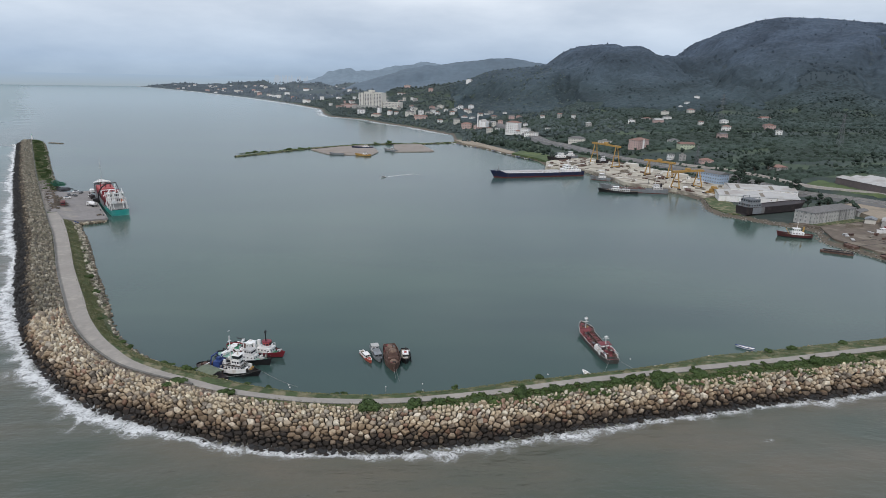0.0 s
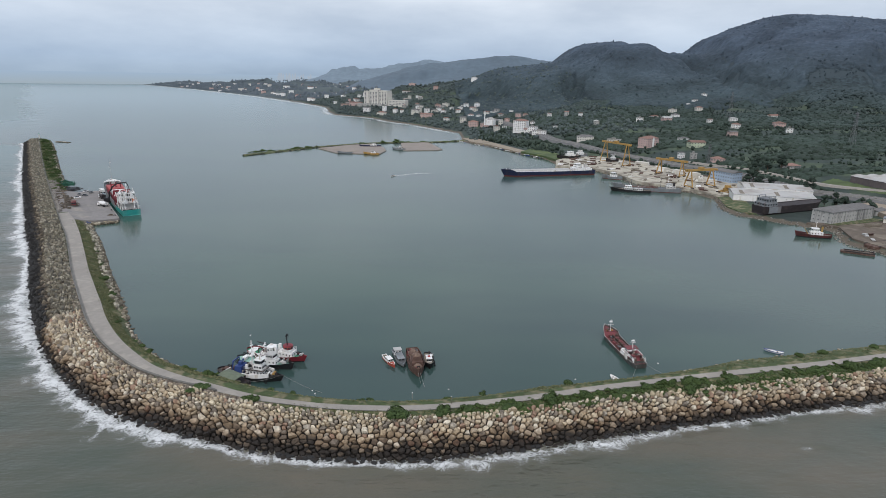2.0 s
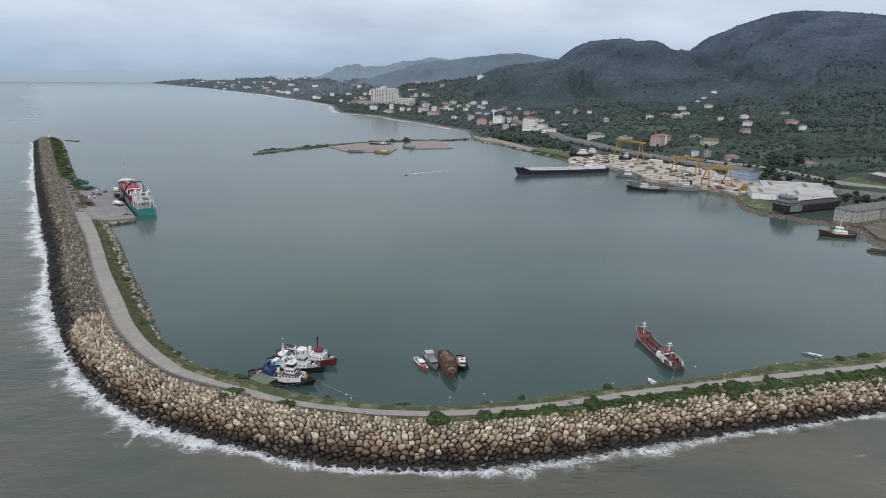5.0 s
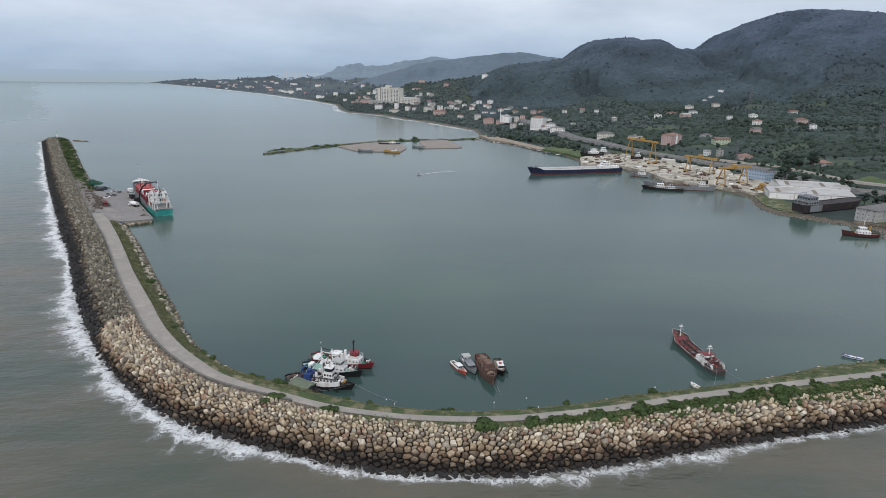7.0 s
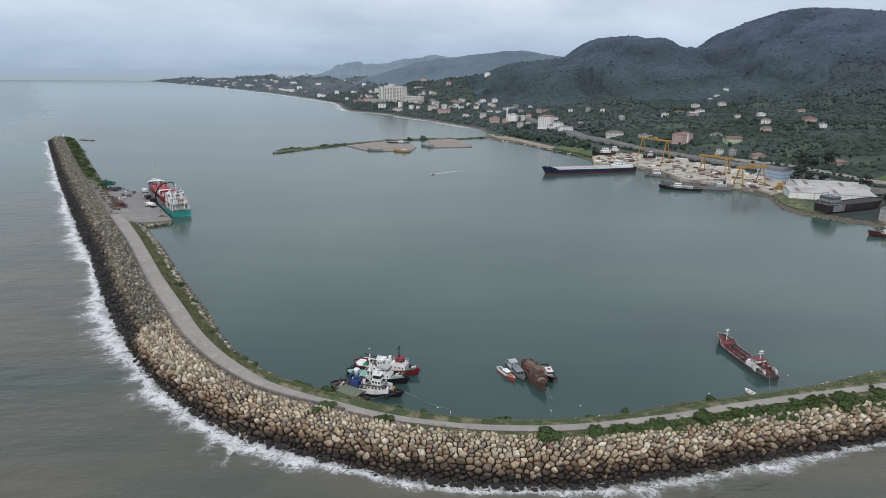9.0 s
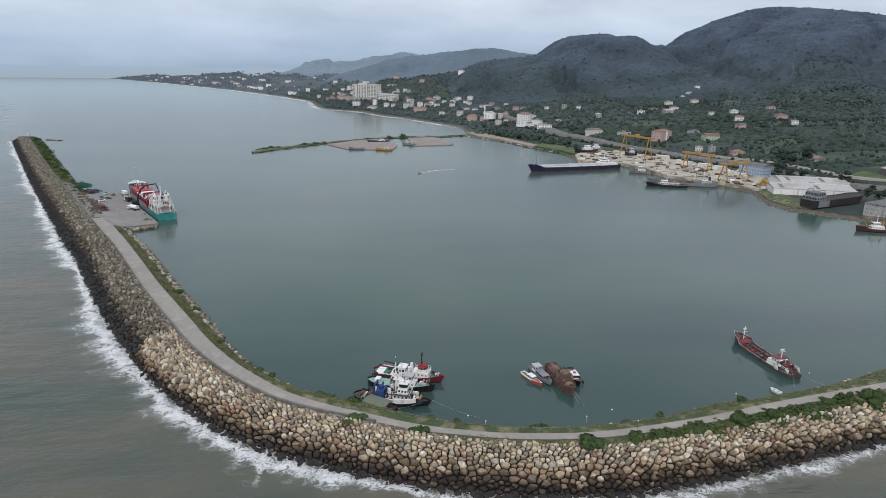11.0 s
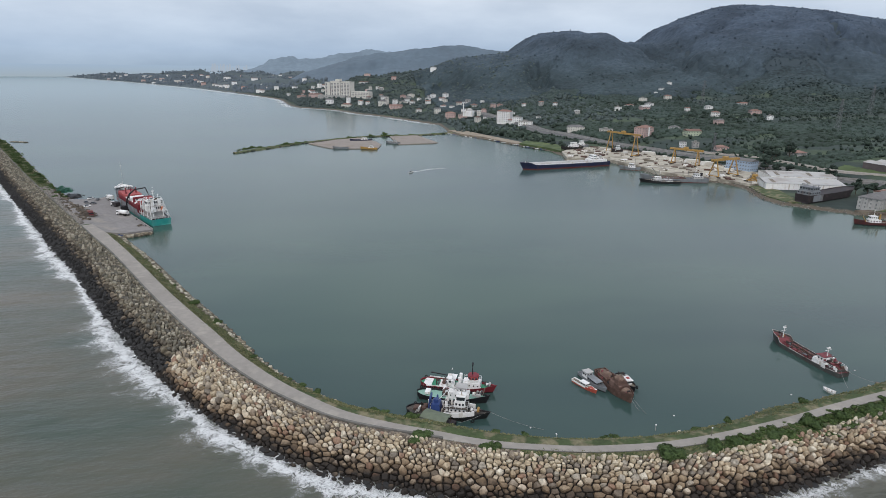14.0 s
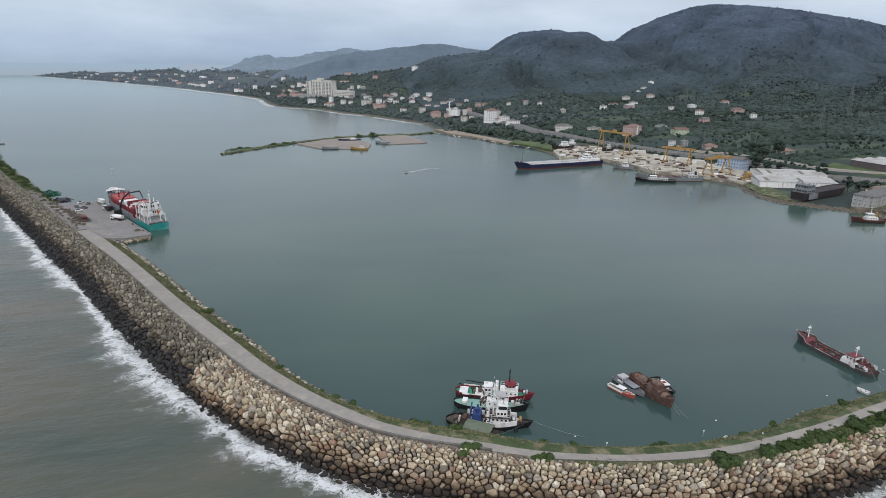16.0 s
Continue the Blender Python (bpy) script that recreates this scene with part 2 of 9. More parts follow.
LEAF = canopy_mat("tree_leaves", (0.042, 0.060, 0.046), (0.044, 0.061, 0.069), 20, 95, 5.0, 0.3)
LEAF_SLOPE = canopy_mat("slope_scrub_leaves", (0.040, 0.058, 0.045), (0.044, 0.061, 0.069), 20, 95, 4.5, 0.3)
# leaves lightened and blued to hold the haze over the town
LEAF_TOWN = leaf_mat("hazy_town_leaves", (0.050, 0.070, 0.068), (0.094, 0.118, 0.112))
# haze over the hills is carried by these bluish leaf colours
LEAF_HILL = canopy_mat("hazy_hill_leaves", (0.046, 0.065, 0.072), (0.061, 0.082, 0.110), 70, 190, 7.0, 0.14)
# far coast haze put into paler, bluer leaves
LEAF_FAR = leaf_mat("hazy_coast_leaves", (0.088, 0.112, 0.130), (0.125, 0.15, 0.17))
BARK = mat("bark", (0.09, 0.07, 0.05), 0.95, var=0.25, scale=3)
WHITE = mat("white_paint", (0.78, 0.77, 0.75), 0.5, var=0.07, scale=0.8, second=(0.48, 0.42, 0.34), amount=0.22, second_scale=0.7, streak=True)
CREAM = mat("cream_wall", (0.60, 0.575, 0.52), 0.85, var=0.08, scale=0.5)
ROSE = mat("rose_wall", (0.50, 0.36, 0.325), 0.85, var=0.08, scale=0.5)
PALE_GREEN = mat("pale_green_wall", (0.47, 0.52, 0.38), 0.85, var=0.08, scale=0.5)
PALE_BLUE = mat("pale_blue_wall", (0.34, 0.43, 0.54), 0.85, var=0.08, scale=0.5)
GREY_WALL = mat("raw_concrete_wall", (0.37, 0.365, 0.345), 0.9, var=0.2, scale=0.4, second=(0.16, 0.16, 0.15), amount=0.35, second_scale=0.5, streak=True)
TILE = mat("roof_tile", (0.21, 0.125, 0.10), 0.85, var=0.2, scale=1.2, rand=0.25)
SHEET = mat("roof_sheet", (0.42, 0.41, 0.39), 0.55, var=0.08, scale=0.3, second=(0.33, 0.3, 0.27), amount=0.35, second_scale=0.08)
FIBRE = mat("grey_roof", (0.15, 0.145, 0.14), 0.85, var=0.2, scale=0.5)
GLASS = mat("window_glass", (0.03, 0.036, 0.042), 0.12, var=0.1, spec=0.6)
RED = mat("red_paint", (0.19, 0.02, 0.03), 0.5, var=0.16, scale=0.6, second=(0.11, 0.03, 0.028), amount=0.3, second_scale=0.6)
DECK_RED = mat("red_deck", (0.19, 0.050, 0.056), 0.75, var=0.22, scale=0.8, second=(0.09, 0.045, 0.043), amount=0.4, second_scale=0.5)
DARK_RED = mat("dark_red_paint", (0.085, 0.024, 0.024), 0.6, var=0.2, scale=0.6, second=(0.05, 0.025, 0.022), amount=0.4, second_scale=0.5)
HATCH_RED = mat("red_hatch", (0.36, 0.07, 0.066), 0.6, var=0.1, scale=0.4)
NAVY = mat("navy_hull", (0.018, 0.025, 0.062), 0.45, var=0.15, scale=0.3, second=(0.07, 0.05, 0.05), amount=0.2, second_scale=0.3, streak=True)
BLUE = mat("blue_paint", (0.03, 0.06, 0.19), 0.5, var=0.12)
BLACK = mat("black_paint", (0.014, 0.014, 0.016), 0.5, var=0.3, second=(0.05, 0.04, 0.03), amount=0.2, second_scale=0.6)
TEAL = mat("teal_hull", (0.03, 0.29, 0.26), 0.45, var=0.12, scale=0.3, second=(0.10, 0.33, 0.30), amount=0.3, second_scale=0.3, streak=True)
GREY_HULL = mat("grey_hull", (0.2, 0.215, 0.225), 0.5, var=0.15, scale=0.3, second=(0.13, 0.1, 0.085), amount=0.25, second_scale=0.35, streak=True)
BOOT = mat("antifouling", (0.16, 0.035, 0.03), 0.7, var=0.2)
RUST = mat("rust", (0.095, 0.055, 0.042), 0.85, var=0.35, scale=0.9, second=(0.16, 0.10, 0.08), amount=0.4, second_scale=0.5, bump=0.03)
RUST_DARK = mat("primer_hull", (0.030, 0.024, 0.025), 0.7, var=0.25, scale=0.4, second=(0.052, 0.038, 0.036), amount=0.3, second_scale=0.2)
MINT = mat("mint_deck", (0.25, 0.42, 0.35), 0.7, var=0.12)
GREEN_DECK = mat("green_deck", (0.05, 0.26, 0.15), 0.7, var=0.15)
WOOD = mat("grey_planks", (0.19, 0.165, 0.13), 0.85, var=0.25, scale=2.0)
TARP = mat("olive_tarpaulin", (0.14, 0.165, 0.115), 0.8, var=0.15, scale=0.8)
YELLOW = mat("crane_yellow", (0.38, 0.23, 0.065), 0.5, var=0.15, scale=0.5, second=(0.25, 0.13, 0.05), amount=0.25, second_scale=0.5)
ORANGE = mat("orange_paint", (0.48, 0.15, 0.06), 0.5, var=0.12)
STEEL = mat("grey_steel", (0.15, 0.155, 0.16), 0.5, metal=0.3, var=0.2)
RUBBER = mat("rubber", (0.012, 0.012, 0.012), 0.85, var=0.3)
ROPE = mat("rope", (0.28, 0.29, 0.27), 0.9, var=0.1)
SCRAP = mat("scrap_heap", (0.115, 0.098, 0.078), 0.85, var=0.35, scale=1.2, second=(0.19, 0.14, 0.10), amount=0.4, second_scale=0.7, island=0.4)
DECK_DARK = mat("worn_dark_deck", (0.06, 0.054, 0.048), 0.8, var=0.3, scale=1.2, second=(0.11, 0.09, 0.075), amount=0.4, second_scale=0.6)
OLD_CONCRETE = mat("old_concrete", (0.155, 0.148, 0.132), 0.9, var=0.2, scale=0.7, second=(0.10, 0.095, 0.085), amount=0.4, second_scale=0.3)
NET_GREEN = mat("green_netting", (0.03, 0.115, 0.075), 0.9, var=0.25)


# ---------- mesh helpers ----------
class Shape:
    """Collects pieces of one mesh."""

    def __init__(self):
        self.v, self.f = [], []

    def add(self, verts, faces):
        k = len(self.v)
        self.v += [tuple(p) for p in verts]
        self.f += [tuple(i + k for i in q) for q in faces]
        return self

    def box(self, x0, x1, y0, y1, z0, z1, tx=0.0, ty=0.0):
        """A box whose top is drawn in by tx, ty on each side."""
        a = [(x0, y0, z0), (x1, y0, z0), (x1, y1, z0), (x0, y1, z0),
             (x0 + tx, y0 + ty, z1), (x1 - tx, y0 + ty, z1), (x1 - tx, y1 - ty, z1), (x0 + tx, y1 - ty, z1)]
        return self.add(a, [(3, 2, 1, 0), (4, 5, 6, 7), (0, 1, 5, 4), (1, 2, 6, 5), (2, 3, 7, 6), (3, 0, 4, 7)])

    def tube(self, p, q, r, r2=None, n=6):
        """A round bar from p to q."""
        p, q = Vector(p), Vector(q)
        r2 = r if r2 is None else r2
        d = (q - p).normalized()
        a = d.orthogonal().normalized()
        c = d.cross(a)
        ring = [a * math.cos(2 * math.pi * i / n) + c * math.sin(2 * math.pi * i / n) for i in range(n)]
        vs = [p + w * r for w in ring] + [q + w * r2 for w in ring]
        fs = [(i, (i + 1) % n, n + (i + 1) % n, n + i) for i in range(n)]
        return self.add(vs, fs + [tuple(range(n))[::-1], tuple(range(n, 2 * n))])

    def beam(self, p, q, w, h=None):
        """A square bar from p to q."""
        p, q, h = Vector(p), Vector(q), h or w
        d = (q - p).normalized()
        side = d.cross(Vector((0, 0, 1)))
        side = side.normalized() if side.length > 1e-3 else Vector((1, 0, 0))
        up = side.cross(d).normalized()
        ring = [side * (sx * w / 2) + up * (sy * h / 2) for sx, sy in ((-1, -1), (1, -1), (1, 1), (-1, 1))]
        vs = [p + w_ for w_ in ring] + [q + w_ for w_ in ring]
        return self.add(vs, [(0, 1, 5, 4), (1, 2, 6, 5), (2, 3, 7, 6), (3, 0, 4, 7), (3, 2, 1, 0), (4, 5, 6, 7)])

    def prism(self, poly, z0, z1, shrink=1.0):
        """An upright prism over a polygon, counter-clockwise."""
        n = len(poly)
        cx, cy = sum(p[0] for p in poly) / n, sum(p[1] for p in poly) / n
        vs = [(x, y, z0) for x, y in poly] + [(cx + (x - cx) * shrink, cy + (y - cy) * shrink, z1) for x, y in poly]
        fs = [(i, (i + 1) % n, n + (i + 1) % n, n + i) for i in range(n)]
        return self.add(vs, fs + [tuple(range(n))[::-1], tuple(range(n, 2 * n))])

    def dome(self, x, y, z, r, h, n=10, rings=3):
        vs, fs = [], []
        for j in range(rings):
            a = j / rings * math.pi / 2
            vs += [(x + r * math.cos(a) * math.cos(2 * math.pi * i / n), y + r * math.cos(a) * math.sin(2 * math.pi * i / n), z + h * math.sin(a)) for i in range(n)]
        vs.append((x, y, z + h))
        for j in range(rings - 1):
            fs += [(j * n + i, j * n + (i + 1) % n, (j + 1) * n + (i + 1) % n, (j + 1) * n + i) for i in range(n)]
        fs += [((rings - 1) * n + i, (rings - 1) * n + (i + 1) % n, rings * n) for i in range(n)]
        return self.add(vs, fs)

    def mesh(self, name, material, smooth=False):
        me = bpy.data.meshes.new(name)
        me.from_pydata(self.v, [], self.f)
        me.materials.append(material)
        if smooth:
            me.polygons.foreach_set("use_smooth", [True] * len(me.polygons))
        me.update()
        return me


def part(name, shape, material, parent, label="", at=None, smooth=False):
    """One mesh under a thing or a part."""
    ob = new(name, shape.mesh(name, material, smooth) if isinstance(shape, Shape) else shape)
    ob.parent = parent
    if at is not None:
        ob.matrix_basis = at
    return tagged(ob, label)


def thing(name, m, label, category, group="", kind=""):
    ob = new(name)
    ob.empty_display_size = 0.5
    ob.matrix_basis = m
    return tagged(ob, label, category, group, kind)


def solid(name, shape, material, label, category="", group="", kind="", m=None, smooth=False):
    """A thing or piece of the setting that is one mesh."""
    ob = new(name, shape.mesh(name, material, smooth) if isinstance(shape, Shape) else shape)
    if m is not None:
        ob.matrix_basis = m
    return tagged(ob, label, category, group, kind)


def array_mesh(name, verts, faces, material, smooth=False):
    """A large mesh from numpy arrays; faces all have as many corners."""
    verts, faces = np.asarray(verts, np.float32), np.asarray(faces, np.int32)
    me = bpy.data.meshes.new(name)
    k = faces.shape[1]
    me.vertices.add(len(verts))
    me.vertices.foreach_set("co", verts.ravel())
    me.loops.add(faces.size)
    me.loops.foreach_set("vertex_index", faces.ravel())
    me.polygons.add(len(faces))
    me.polygons.foreach_set("loop_start", np.arange(len(faces), dtype=np.int32) * k)
    me.polygons.foreach_set("use_smooth", np.full(len(faces), smooth))
    me.materials.append(material)
    me.update(calc_edges=True)
    return me


def scatter(templates, pos, scales, yaw, tilt=None):
    """Joins copies of small triangle meshes: each at a place, scaled, turned about the upright and leaned by a matrix."""
    rng = np.random.default_rng(len(pos))
    pick = rng.integers(0, len(templates), len(pos))
    vs, fs, base = [], [], 0
    for k, (tv, tf) in enumerate(templates):
        idx = np.nonzero(pick == k)[0]
        if not len(idx):
            continue
        v = tv[None] * scales[idx][:, None, :]
        c, s = np.cos(yaw[idx])[:, None], np.sin(yaw[idx])[:, None]
        v = np.stack([v[..., 0] * c - v[..., 1] * s, v[..., 0] * s + v[..., 1] * c, v[..., 2]], -1)
        if tilt is not None:
            v = np.einsum("nij,nkj->nki", tilt[idx], v)
        v = v + pos[idx][:, None, :]
        f = tf[None] + (np.arange(len(idx)) * len(tv))[:, None, None] + base
        base += len(idx) * len(tv)
        vs.append(v.reshape(-1, 3))
        fs.append(f.reshape(-1, tf.shape[1]))
    return np.concatenate(vs), np.concatenate(fs)


def hull_of(points):
    """A convex stone: triangle arrays."""
    bm = bmesh.new()
    for p in points:
        bm.verts.new(p)
    res = bmesh.ops.convex_hull(bm, input=bm.verts)
    bmesh.ops.delete(bm, geom=[g for g in res["geom_interior"] if isinstance(g, bmesh.types.BMVert)], context="VERTS")
    bmesh.ops.triangulate(bm, faces=bm.faces)
    bm.verts.ensure_lookup_table()
    bm.verts.index_update()
    v = np.array([q.co[:] for q in bm.verts])
    f = np.array([[q.index for q in face.verts] for face in bm.faces])
    bm.free()
    return v, f


def ico(sub=1):
    bm = bmesh.new()
    bmesh.ops.create_icosphere(bm, subdivisions=sub, radius=1.0)
    bm.verts.index_update()
    v = np.array([q.co[:] for q in bm.verts])
    f = np.array([[q.index for q in face.verts] for face in bm.faces])
    bm.free()
    return v, f


def resample(points, step):
    """A smooth line through points, at even steps."""
    p = np.array(points, float)
    q = np.vstack([2 * p[0] - p[1], p, 2 * p[-1] - p[-2]])
    out = []
    for i in range(1, len(q) - 2):
        n = max(2, int(np.linalg.norm(q[i + 1] - q[i]) / step * 2))
        t = np.linspace(0, 1, n, endpoint=False)[:, None]
        a, b, c, d = q[i - 1], q[i], q[i + 1], q[i + 2]
        out.append(0.5 * (2 * b + (c - a) * t + (2 * a - 5 * b + 4 * c - d) * t ** 2 + (3 * b - a - 3 * c + d) * t ** 3))
    out = np.vstack(out + [p[-1:]])
    s = np.concatenate([[0], np.cumsum(np.linalg.norm(np.diff(out, axis=0), axis=1))])
    u = np.arange(0, s[-1], step)
    return np.stack([np.interp(u, s, out[:, k]) for k in range(out.shape[1])], 1)


def smooth(x, a, b):
    t = np.clip((x - a) / (b - a), 0, 1)
    return t * t * (3 - 2 * t)


def fbm(x, y, seed=0):
    """Cheap smooth noise over arrays, about -1 to 1."""
    r = np.random.default_rng(seed)
    z = np.zeros_like(np.asarray(x, float))
    amp = 1.0
    for k in range(5):
        for _ in range(3):
            a, ph = r.uniform(0, 2 * np.pi), r.uniform(0, 2 * np.pi)
            z = z + amp / 3 * np.sin((x * np.cos(a) + y * np.sin(a)) * 2 ** k + ph)
        amp *= 0.55
    return z


# ---------- the breakwater's line: from its far tip round the bend to the root ----------
LINE = [(-505, 777), (-481, 739), (-347, 529), (-279, 425), (-223, 340), (-206, 315), (-186, 283), (-168, 253.6), (-153, 230.5),
        (-141, 212.4), (-131, 197.6), (-122, 186), (-114, 177), (-106.3, 169.6), (-97, 162), (-87, 156.6), (-74, 151.3), (-62, 146.4),
        (-50, 142.9), (-38, 140.5), (-24, 139.6), (-12, 140.4), (1, 142.5), (17, 145.8), (34, 150.2), (52, 154.2), (71, 158.4),
        (90, 162.4), (111, 166.6), (133, 171.8), (160, 178), (220, 193), (300, 216)]
BW = resample(LINE, 1.0)
TAN = np.gradient(BW, axis=0)
TAN /= np.linalg.norm(TAN, axis=1)[:, None]
OUT = np.stack([TAN[:, 1], -TAN[:, 0]], 1)      # towards the open sea
NS = len(BW)


def s_at(x, y):
    """The step of the breakwater's line nearest to a place."""
    return int(np.argmin((BW[:, 0] - x) ** 2 + (BW[:, 1] - y) ** 2))


def by_s(pairs):
    """A width along the line, from ((x, y), value) marks."""
    return np.interp(np.arange(NS), [s_at(*p) for p, _ in pairs], [v for _, v in pairs])


S_QUAY, S_STONE, S_WALL_END, S_VERGE = s_at(-218, 333), s_at(-137, 206), s_at(-70, 149.6), s_at(-54, 144)
W_OUT = by_s([((-505, 777), 19), ((-223, 340), 20), ((-153, 230), 19), ((-114, 177), 16.5), ((-74, 151), 17.5), ((-38, 140.5), 17.0),
              ((17, 146), 16.0), ((90, 162), 16.0), ((160, 178), 16.5)])
W_IN = by_s([((-481, 739), 11), ((-347, 529), 9.5), ((-240, 366), 9.5), ((-223, 340), 12.4), ((-186, 283), 12.0), ((-153, 230), 11.8), ((-141, 212), 11.2),
             ((-122, 186), 9.3), ((-106, 169.6), 9.2), ((-90, 158), 10.4), ((-74, 151), 10.2), ((-62, 146.4), 8.8), ((-50, 142.9), 8.4), ((-38, 140.5), 8.9), ((1, 142.5), 9.3),
             ((14, 145.2), 10.4), ((21, 147), 11.6), ((34, 150.2), 9.8), ((52, 154), 10.0), ((71, 158.4), 11.2), ((90, 162), 14.8), ((133, 172), 14.6), ((160, 178), 14.2)])
ROCK_FROM = by_s([((-140, 212), 4.6), ((-122, 186), 5.2), ((-80, 153.5), 5.4), ((-60, 146), 5.6), ((-50, 142.9), 5.2), ((-30, 140), 4.8), ((-17, 140), 6.0), ((1, 142.5), 6.4), ((11, 144.6), 7.0), ((28, 148.6), 6.9), ((52, 154), 7.9), ((111, 166), 8.8)])
FRONT = smooth(np.arange(NS), s_at(-131, 197.6), s_at(-95, 160.5))     # 0: flat-topped arm, 1: plain slope


def bw_height(i, o):
    """Height of the breakwater's earth and stone body at step i and offset o (seaward positive)."""
    wo, wi, rf, fr = W_OUT[i], W_IN[i], ROCK_FROM[i], FRONT[i]
    if o >= 0:
        arm = np.interp(o, [0, 2.9, 3.4, 11.5, wo, wo + 6], [4.95, 4.95, 5.3, 5.2, -0.6, -5])
        slope = np.interp(o, [0, 2.9, rf, wo, wo + 6], [4.95, 4.95, 5.3, -0.6, -5])
        return arm * (1 - fr) + slope * fr
    return np.interp(-o, [0, 2.9, wi * 0.62, wi - 1.2, wi, wi + 5], [4.95, 4.9, 3.4, 1.1, -0.3, -4])


OFFS = np.concatenate([np.linspace(-20, -3, 15), [-2.8, 0, 2.8, 3.4], np.linspace(4.4, 26, 17)])
rows = range(0, NS, 2)
verts = []
for i in rows:
    for o in OFFS:
        p = BW[i] + OUT[i] * o
        verts.append((p[0], p[1], bw_height(i, o) + (0.12 * fbm(p[0] * 0.4, p[1] * 0.4, 3) if abs(o) > 3 else 0) - 0.6 * float(smooth(o, ROCK_FROM[i] - 0.5, ROCK_FROM[i] + 1.5))))
n, k = len(list(rows)), len(OFFS)
quads = [(a * k + b, a * k + b + 1, (a + 1) * k + b + 1, (a + 1) * k + b) for a in range(n - 1) for b in range(k - 1)]
breakwater = tagged(new("breakwater", array_mesh("breakwater", verts, quads, CORE, True)),
                    "long curved rubble breakwater with a grassy earth verge", "breakwater", kind="structure")


def strip(i0, i1, o0, o1, z0, z1, step=1):
    """A slab that follows the breakwater's line."""
    sh, sec = Shape(), []
    for i in range(i0, i1, step):
        a, b = (BW[i] + OUT[i] * (o if np.isscalar(o) else o[i]) for o in (o0, o1))
        sec.append([(a[0], a[1], z0), (a[0], a[1], z1), (b[0], b[1], z1), (b[0], b[1], z0)])
    m = len(sec)
    sh.v = [p for q in sec for p in q]
    sh.f = [(4 * j + c, 4 * j + (c + 1) % 4, 4 * j + 4 + (c + 1) % 4, 4 * j + 4 + c) for j in range(m - 1) for c in range(4)]
    sh.f += [(3, 2, 1, 0), (4 * m - 4, 4 * m - 3, 4 * m - 2, 4 * m - 1)]
    return sh


ROAD_W = by_s([((-236, 360), 2.8), ((-223, 341), 4.3), ((-206, 315), 3.5), ((-141, 212), 3.4), ((-122, 187), 2.6), ((-106, 169.6), 2.0), ((-91, 159), 1.0), ((-82, 154.6), 0.4), ((-66, 147.6), -0.2), ((-56, 144.5), -0.2), ((-44, 141.6), 0.2), ((-30, 140), 0.7), ((15, 145.4), 1.0), ((52, 154), 1.4)])
ROAD_SEA = by_s([((-223, 340), 2.75), ((-106, 169.6), 2.72), ((-68, 148.6), 2.72), ((-58, 145), 2.6), ((-51, 143.2), 2.2), ((-30, 140), 1.8), ((14, 145.2), 1.6), ((66, 157.2), 1.4)])
solid("road", strip(s_at(-238, 363), NS - 1, -ROAD_W, ROAD_SEA, 4.6, 5.05), ASPHALT, "pale worn asphalt track along the breakwater", "road", kind="structure")
solid("parapet_wall", strip(6, S_WALL_END, 2.75, 3.35, 4.5, 5.75), OLD_CONCRETE, "low concrete parapet beside the breakwater road", "wall", kind="structure")
solid("kerb", strip(S_WALL_END, NS - 1, ROAD_SEA + 0.02, ROAD_SEA + 0.22, 4.6, 5.1), OLD_CONCRETE, "worn concrete kerb at the edge of the road", "kerb", kind="structure")

